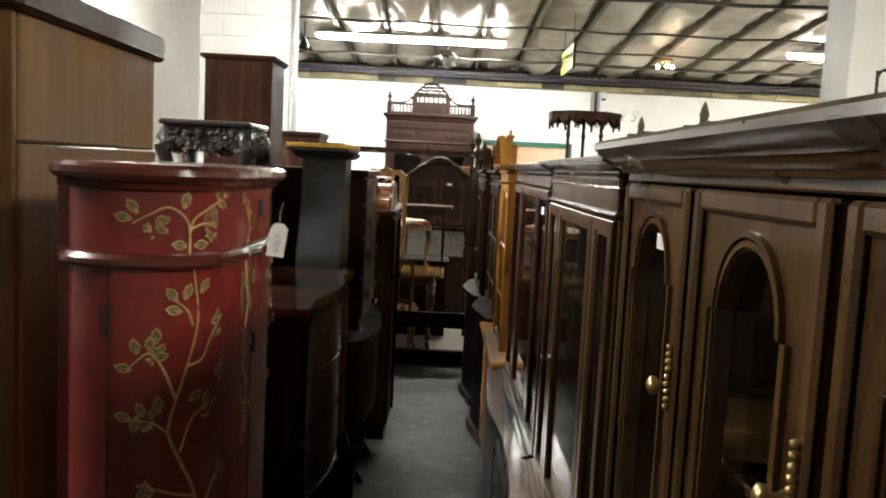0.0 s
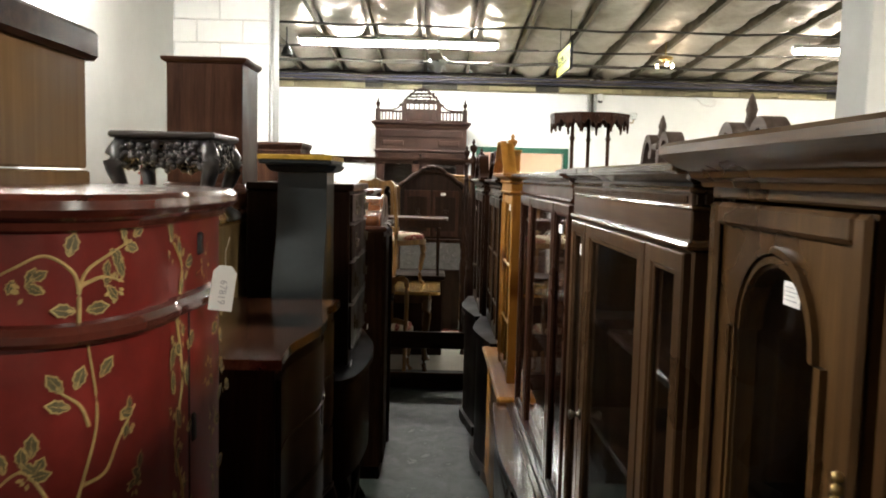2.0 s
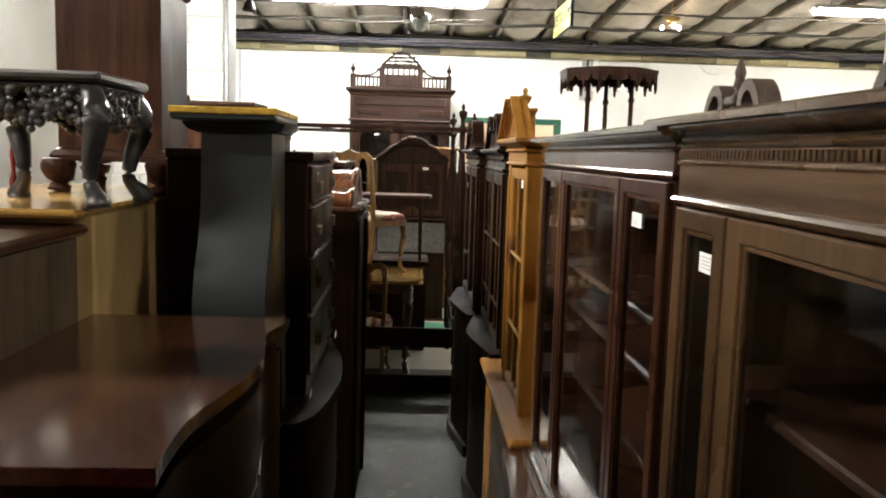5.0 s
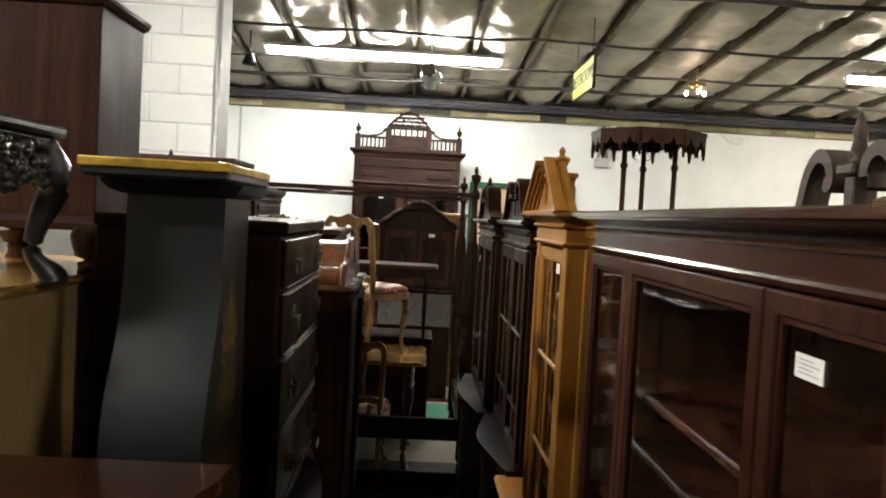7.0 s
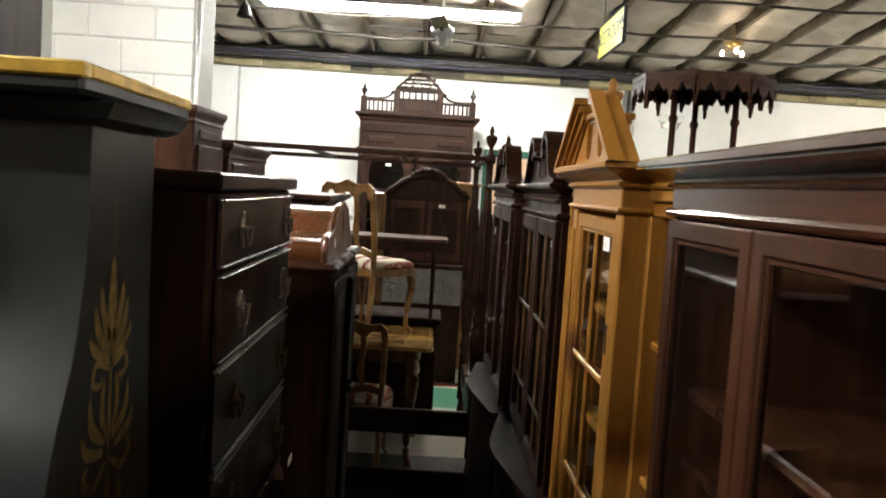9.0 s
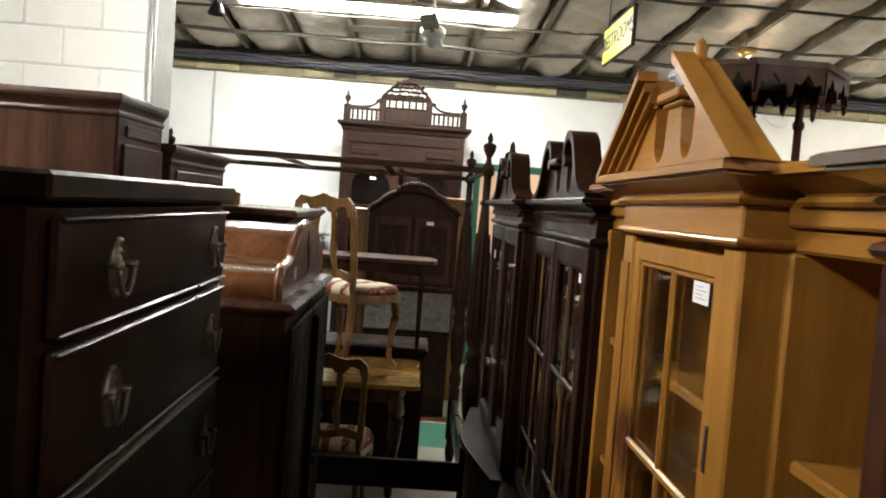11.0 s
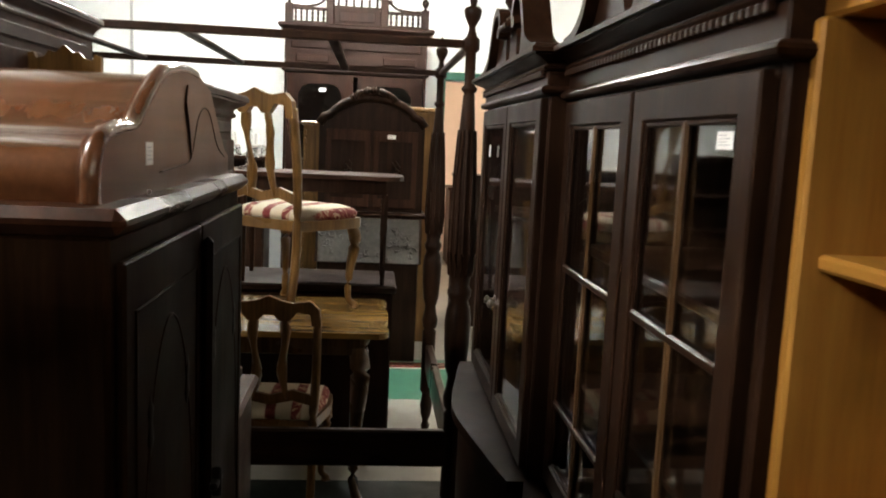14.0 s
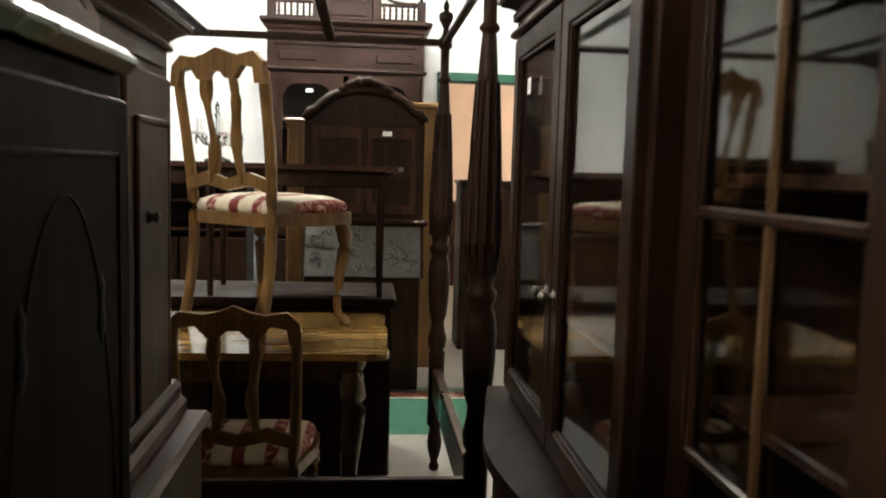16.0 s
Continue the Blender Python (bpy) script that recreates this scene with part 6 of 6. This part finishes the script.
for s in (0, 1):
    line = smooth_line([(0.07, g + 0.155), (0.15, g + 0.15), (0.27, g + 0.165), (0.33, g + 0.2), (0.36, g + 0.235)], 5)
    part("gallery_scroll", tube(bmesh.new(), [((u if not s else 1.29 - u), 0.035, v) for u, v in line], 0.012, 8), OLD_WALNUT, t, "", True)
    part("volute", lathe(bmesh.new(), [(0.001, g + 0.205), (0.022, g + 0.215), (0.022, g + 0.24), (0.001, g + 0.25)], 0.35 if not s else 0.94, 0.035), OLD_WALNUT, t, "", True)
part("crest_base", B((0.38, 0.91, -0.005, 0.075, g + 0.26, g + 0.283), c=0.006), OLD_WALNUT, t)
random.seed(9)
bm = bmesh.new()
for k in range(26):
    f = k / 25
    u = 0.41 + 0.47 * f
    hgt = 0.17 * math.sin(math.pi * f) ** 0.8
    for q in range(1 + int(hgt / 0.045)):
        r = random.uniform(0.013, 0.02)
        zc = g + 0.295 + q * 0.046 + random.uniform(-0.006, 0.006)
        lathe(bm, [(0.001, zc - r), (r, zc - 0.4 * r), (r, zc + 0.4 * r), (0.001, zc + r)], u + random.uniform(-0.008, 0.008), 0.035, 7)
tube(bm, smooth_line([(0.4, 0.035, g + 0.285), (0.5, 0.035, g + 0.38), (0.57, 0.035, g + 0.43), (0.645, 0.035, g + 0.455), (0.72, 0.035, g + 0.43), (0.79, 0.035, g + 0.38), (0.89, 0.035, g + 0.285)], 5), 0.014, 8)
part("crest", bm, OLD_WALNUT, t, "pierced carved crest of scrolls", True)


# gothic stand beyond the dark bookcases
t = thing("gothic_stand", pose(1.025, 6.06, 0), "tall dark octagonal gothic stand with pointed fretwork canopy on columns", "plant stand")
R = 0.26
octo = [(R * math.cos(radians(22.5 + 45 * k)), R * math.sin(radians(22.5 + 45 * k))) for k in range(8)]
part("base", plate(bmesh.new(), [[(u * 0.95, v * 0.95) for u, v in octo]], 0, 1.0, "z"), RED_BROWN, t)
part("roof", plate(bmesh.new(), [[(u * 1.05, v * 1.05) for u, v in octo]], 2.29, 2.31, "z"), RED_BROWN, t)
for k in range(8):
    (xa, ya), (xb, yb) = octo[k], octo[(k + 1) % 8]
    side = math.hypot(xb - xa, yb - ya)
    lobes = []
    for q in range(2):
        o = side * q / 2
        lobes += [(o + 0.006, 2.215), (o + side * 0.06, 2.245), (o + side * 0.14, 2.238), (o + side * 0.25, 2.272), (o + side * 0.36, 2.238), (o + side * 0.44, 2.245), (o + side * 0.49, 2.215), (o + side * 0.5 - 0.0005, 2.205)]
    loop = [(0, 2.29), (0, 2.205), *lobes, (side, 2.29)]
    bm = plate(bmesh.new(), [loop], -0.009, 0.009)
    bmesh.ops.transform(bm, matrix=Matrix.Translation((xa, ya, 0)) @ Matrix.Rotation(math.atan2(yb - ya, xb - xa), 4, "Z"), verts=bm.verts)
    fret = part("fretwork", bm, RED_BROWN, t, "pointed gothic fretwork")
    part("drop", lathe(bmesh.new(), [(0.006, 2.212), (0.011, 2.206), (0.005, 2.2), (0.009, 2.194), (0.001, 2.182)], xa, ya, 8), RED_BROWN, fret, "", True)
for k in range(3):
    a = radians(80 + 126 * k)
    part("column", lathe(bmesh.new(), [(0.02, 1.0), (0.02, 1.03), (0.0125, 1.05), (0.0125, 1.9), (0.018, 1.905), (0.018, 1.92), (0.0125, 1.925), (0.0125, 2.13), (0.018, 2.14), (0.018, 2.155), (0.0125, 2.16), (0.0125, 2.29)], 0.135 * math.cos(a), 0.135 * math.sin(a), 10), RED_BROWN, t, "slim turned column", True)


# ---- fittings under the roof and on the far wall ----
t = thing("restrooms_sign", pose(1.4, 9.2, 3.05), "yellow hanging sign with black lettering", "sign")
part("panel", B((-0.012, 0.012, 0, 0.9, 0, 0.27)), YELLOW, t)
part("border", B((-0.015, 0.015, -0.012, 0.0, -0.01, 0.28), (-0.015, 0.015, 0.9, 0.912, -0.01, 0.28), (-0.015, 0.015, 0, 0.9, -0.012, 0.0), (-0.015, 0.015, 0, 0.9, 0.27, 0.282)), IRON, t)
for y in (0.1, 0.8):
    part("hanger", tube(bmesh.new(), [(0, y, 0.28), (0, y, roof(9.2) - 3.05)], 0.004, 6), IRON, t)
text = bpy.data.curves.new("lettering", "FONT")
text.body, text.size, text.extrude, text.align_x, text.align_y = "RESTROOMS", 0.165, 0.001, "CENTER", "CENTER"
text.materials.append(IRON)
ob = new("lettering", text)
ob.parent = t
ob.matrix_basis = pose(-0.0145, 0.43, 0.14, 90, 0, -90)
part("arrow", plate(bmesh.new(), [[(0.9, 0.13), (0.86, 0.16), (0.86, 0.142), (0.83, 0.142), (0.83, 0.118), (0.86, 0.118), (0.86, 0.1)]], -0.0145, -0.012, "x"), IRON, t)

t = thing("ceiling_fan", pose(0.0, 10.15, 3.2), "white ceiling fan, two of its four blades darkened as in shade, at rest", "ceiling fan")
part("motor", lathe(bmesh.new(), [(0.03, -0.12), (0.05, -0.1), (0.05, -0.04), (0.09, -0.03), (0.105, 0.0), (0.1, 0.04), (0.05, 0.07), (0.02, 0.075)], 0, 0, 20), GALVANISED, t, "", True)
part("downrod", tube(bmesh.new(), [(0, 0, 0.07), (0, 0, roof(10.15) - 3.16)], 0.013, 8), WHITE_METAL, t)
for k, a in enumerate((176, 266, 356, 86)):
    bm = box(bmesh.new(), 0.17, 0.66, -0.065, 0.065, 0.0, 0.008, c=0.003)
    bmesh.ops.transform(bm, matrix=Matrix.Rotation(radians(a), 4, "Z") @ Matrix.Rotation(radians(10), 4, "X"), verts=bm.verts)
    # two blades get a brown colour for the shade on their undersides
    blade = part("blade", bm, WHITE_METAL if k % 3 == 0 else JOIST, t)
    bm = box(bmesh.new(), 0.08, 0.22, -0.02, 0.02, -0.006, 0.0, c=0.002)
    bmesh.ops.rotate(bm, cent=(0, 0, 0), matrix=Matrix.Rotation(radians(a), 3, "Z"), verts=bm.verts)
    part("blade_iron", bm, IRON, blade)

t = thing("flood_lamp", pose(-1.82, 10.45, 3.33), "small black ceiling flood lamp", "spot lamp")
part("head", lathe(bmesh.new(), [(0.03, 0.06), (0.045, 0.03), (0.075, -0.05), (0.07, -0.055), (0.04, 0.0)], 0, 0, 14), IRON, t, "", True)
part("stem", tube(bmesh.new(), [(0, 0, 0.05), (0, 0, roof(10.45) - 3.28)], 0.01, 6), IRON, t)

t = thing("pendant_light", pose(2.87, 10.9, 3.36), "small brass ceiling light with warm glowing bulbs", "ceiling light")
part("cap", lathe(bmesh.new(), [(0.09, 0.08), (0.1, 0.06), (0.05, 0.03), (0.02, 0.0)], 0, 0, 14), BRASS, t, "", True)
for k in range(3):
    a = 2.1 * k + 0.4
    x, y = 0.11 * math.cos(a), 0.11 * math.sin(a)
    part("arm", tube(bmesh.new(), [(0, 0, 0.03), (x * 0.6, y * 0.6, 0.0), (x, y, 0.0)], 0.008, 6), BRASS, t)
    part("bulb", lathe(bmesh.new(), [(0.008, 0.0), (0.018, -0.018), (0.02, -0.03), (0.012, -0.045), (0.001, -0.05)], x, y, 12), BULB, t, "warm glowing bulb", True)
part("stem", tube(bmesh.new(), [(0, 0, 0.07), (0, 0, roof(10.9) - 3.3)], 0.008, 6), BRASS, t)

# two lights hidden above the doorway, added to brighten the lobby
for x, y, z in ((1.35, 14.2, 2.55), (2.6, 15.2, 2.55)):
    t = thing("lobby_light", pose(x, y, z), "added round opal ceiling light glowing warm, out of view", "ceiling light", "lobby lights")
    part("shade", lathe(bmesh.new(), [(0.001, -0.09), (0.09, -0.075), (0.14, -0.03), (0.15, 0.02)], 0, 0, 20), BULB, t, "glowing opal shade", True)
    part("rim", lathe(bmesh.new(), [(0.16, 0.02), (0.16, 0.15), (0.02, 0.15)], 0, 0, 20), BRASS, t, "", True)

t = thing("wall_sconce", pose(2.86, 12.9, 2.78), "small two-globe wall sconce, unlit", "wall lamp")
part("backplate", B((-0.1, 0.1, -0.02, 0, -0.06, 0.0), c=0.008), WALL, t)
for x in (-0.1, 0.1):
    part("globe", lathe(bmesh.new(), [(0.02, 0.01), (0.05, 0.04), (0.06, 0.075), (0.045, 0.11), (0.025, 0.125)], x, -0.09, 14), GLASS, t, "clear glass globe", True)
    part("arm", tube(bmesh.new(), [(x * 0.5, -0.01, -0.03), (x, -0.06, -0.03), (x, -0.09, 0.01)], 0.008, 6), BRASS, t)
t = thing("junction_box", pose(2.46, 12.87, 3.08), "round white alarm bell on the wall head", "alarm bell")
bm = lathe(bmesh.new(), [(0.055, 0.0), (0.055, 0.03), (0.04, 0.045), (0.001, 0.05)], 0, 0, 20)
bmesh.ops.transform(bm, matrix=pose(0, 0, 0.04, 90), verts=bm.verts)
part("bell", bm, WHITE_METAL, t, "", True)
part("bracket", B((-0.03, 0.03, -0.01, 0.03, -0.04, 0.1)), IRON, t)
for k, x in enumerate((2.28, 2.34, 2.39)):
    structure("trim_riser_%d" % (k + 1), tube(bmesh.new(), [(x, Y1 - 0.03, 2.72), (x, Y1 - 0.03, 3.3), (x + 0.05, Y1 - 0.05, 3.42)], 0.02), (GALVANISED, PIPE, GALVANISED)[k], "conduit riser", round_off=True)
structure("trim_pullbox", B((2.24, 2.43, Y1 - 0.06, Y1, 2.62, 2.74), c=0.006), GALVANISED)
structure("trim_loop_cable", tube(bmesh.new(), smooth_line([(3.9, 12.86, 3.16), (4.0, 12.84, 3.05), (4.15, 12.84, 3.03), (4.2, 12.84, 3.1), (4.1, 12.84, 3.13)], 6), 0.008), WHITE_METAL, round_off=True)


# ---- the next row to the east ----
def hidden_row_piece(y_far, w, x, z, label, finial):
    t = thing("secretary_bookcase", right_row(y_far, x), label, "cabinet", "dark secretary bookcases")
    part("body", B((0, w, 0, 0.4, 0, z - 0.02)), EBONISED, t)
    part("cornice", moulding(bmesh.new(), 0, w, 0.4, at_height(CROWN, z - 0.06, 0.6)), EBONISED_H, t)
    hooped_scrolls(t, w, z, DUSTY, -0.01, 0.06, wide=0.86)
    part("stem", B((w / 2 - 0.022, w / 2 + 0.022, 0.0, 0.06, z - 0.03, z + 0.13), c=0.004), DUSTY, t)
    part("plinth", B((w / 2 - 0.04, w / 2 + 0.04, -0.015, 0.075, z + 0.13, z + 0.158), c=0.006), DUSTY, t)
    part("finial", lathe(bmesh.new(), [(0.018, z + 0.158), (0.02, z + 0.166), (0.009, z + 0.174), (0.02, z + 0.19), (0.014, z + 0.215), (0.018, z + 0.232), (0.009, z + 0.265), (0.002, z + finial)], w / 2, 0.02), DUSTY, t, "carved flame finial", True)
    return t


hidden_row_piece(4.435, 0.75, 0.95, 1.876, "dark bookcase in the next row, scrolled pediment with flame finial", 0.28)
hidden_row_piece(3.36, 0.75, 0.92, 1.86, "dark bookcase in the next row, scrolled pediment with flame finial", 0.28)

# ---- rows to the west, mirrored in the glass of the bookcases ----
def west_cupboard(x, y, w, h, label, shelves):
    t = thing("cupboard", pose(x, y, 0), label, "cabinet", "dark cupboards along the far wall")
    carcase(t, w, 0.45, 0.1, h - 0.04, EBONISED, shelves)
    part("plinth", B((-0.01, w + 0.01, -0.015, 0.45, 0, 0.1), c=0.008), EBONISED_H, t)
    part("top", B((-0.02, w + 0.02, -0.025, 0.45, h - 0.04, h), c=0.01), EBONISED_H, t)
    for i in range(2):
        a, b = 0.01 + i * w / 2, (i + 1) * w / 2 - 0.01
        part("door", B((a, b, -0.016, 0.004, 0.12, min(0.8, h - 0.06)), c=0.005), EBONISED, t)
    return t


west_cupboard(-2.2, 12.35, 1.15, 1.42, "low dark mahogany cupboard with open shelves against the white wall", (0.85, 1.1))
west_cupboard(-3.5, 12.35, 1.2, 1.62, "dark mahogany cupboard with open shelves against the white wall", (0.85, 1.2))
west_cupboard(-4.85, 12.35, 1.2, 1.5, "dark mahogany cupboard with open shelves against the white wall", (0.85, 1.15))
west_cupboard(-3.2, 9.3, 1.1, 1.68, "dark mahogany cupboard with open shelves behind the bed", (0.85, 1.15, 1.4))
west_cupboard(-4.7, 9.0, 1.2, 1.6, "dark mahogany cupboard with open shelves behind the bed", (0.85, 1.15, 1.4))

# ---- small things ----
t = thing("candelabra", pose(-0.72, 9.1, 1.44), "crystal candelabra with cut-glass drops", "candelabra")
part("stem", lathe(bmesh.new(), [(0.06, 0), (0.062, 0.01), (0.02, 0.025), (0.012, 0.06), (0.022, 0.08), (0.01, 0.1), (0.008, 0.2), (0.016, 0.215), (0.006, 0.23), (0.012, 0.25), (0.001, 0.28)], 0, 0, 12), GLASS, t, "", True)
for k in range(5):
    a = 1.257 * k
    x, y = 0.1 * math.cos(a), 0.1 * math.sin(a)
    arm = part("arm", tube(bmesh.new(), smooth_line([(0, 0, 0.1), (x * 0.5, y * 0.5, 0.075), (x, y, 0.12)], 5), 0.005, 6), GLASS, t, "", True)
    part("cup", lathe(bmesh.new(), [(0.006, 0.12), (0.03, 0.13), (0.032, 0.135), (0.012, 0.14), (0.011, 0.19), (0.004, 0.2)], x, y, 10), PAPER, arm, "white candle cup", True)
    for q in range(2):
        b = a + 1.2 + 2.0 * q
        part("drop", lathe(bmesh.new(), [(0.001, 0.125), (0.006, 0.11), (0.003, 0.085), (0.001, 0.08)], x + 0.028 * math.cos(b), y + 0.028 * math.sin(b), 6), GLASS, arm)

t = thing("carved_backboard", pose(-0.86, 6.53, 1.762), "golden brown carved crest board leaning behind the armoire", "headboard")
crest = [(0, 0), (0.17, 0), (0.17, 0.045), (0.155, 0.05), (0.15, 0.035), (0.13, 0.04), (0.118, 0.055), (0.105, 0.05), (0.085, 0.068), (0.065, 0.05), (0.05, 0.055), (0.04, 0.04), (0.02, 0.035), (0.015, 0.05), (0, 0.045)]
part("crest", plate(bmesh.new(), [crest], 0.0, 0.018), OAK, t)
part("rail", B((0.0, 0.17, -0.002, 0.02, -0.001, 0.012)), OAK, t)

t = thing("iron_hook", pose(3.26, 6.26, 2.2), "black wrought iron crook on a stand", "hook")
part("crook", tube(bmesh.new(), smooth_line([(0, 0, -2.2), (0, 0, 0.3), (0.0, 0, 0.5), (0.05, 0, 0.56), (0.1, 0, 0.52), (0.1, 0, 0.47)], 5), 0.012, 8), IRON, t, "", True)
t = thing("red_candlestick", pose(-1.31, 4.12, 1.657), "small red turned candlestick", "candlestick")
part("stick", lathe(bmesh.new(), [(0.02, 0), (0.02, 0.008), (0.008, 0.015), (0.013, 0.04), (0.006, 0.08), (0.01, 0.13), (0.004, 0.17), (0.007, 0.2), (0.002, 0.24)], 0, 0, 12), RED_LACQUER, t, "", True)
part("drip_pan", lathe(bmesh.new(), [(0.015, 0.19), (0.017, 0.195), (0.006, 0.2)], 0, 0, 12), RED_LACQUER, t, "", True)
t = thing("carpet", pose(0, 0, 0), "dark red brown carpet strip on the floor", "carpet")
part("pile", B((-1.2, 0.62, 10.2, 10.3, 0.001, 0.02), c=0.004), RED_TRIM, t)
part("fringe", B((-1.2, 0.62, 10.19, 10.2, 0.001, 0.008), c=0.002), STRING, t)
t = thing("lobby_counter", pose(1.0, 15.2, 0), "dark wooden lobby counter under a warm light", "counter")
part("body", B((0, 1.6, 0, 0.6, 0, 1.0)), RED_BROWN, t)
part("worktop", B((-0.03, 1.63, -0.03, 0.63, 1.0, 1.04)), RED_BROWN_H, t)
t = thing("lobby_cabinet", pose(0.72, 11.6, 0), "dark cabinet beside the doorway", "cabinet")
part("body", B((0.0, 0.5, 0.0, 0.4, 0, 1.33)), EBONISED, t)
part("top", B((-0.02, 0.52, -0.02, 0.42, 1.33, 1.36), c=0.01), EBONISED_H, t)
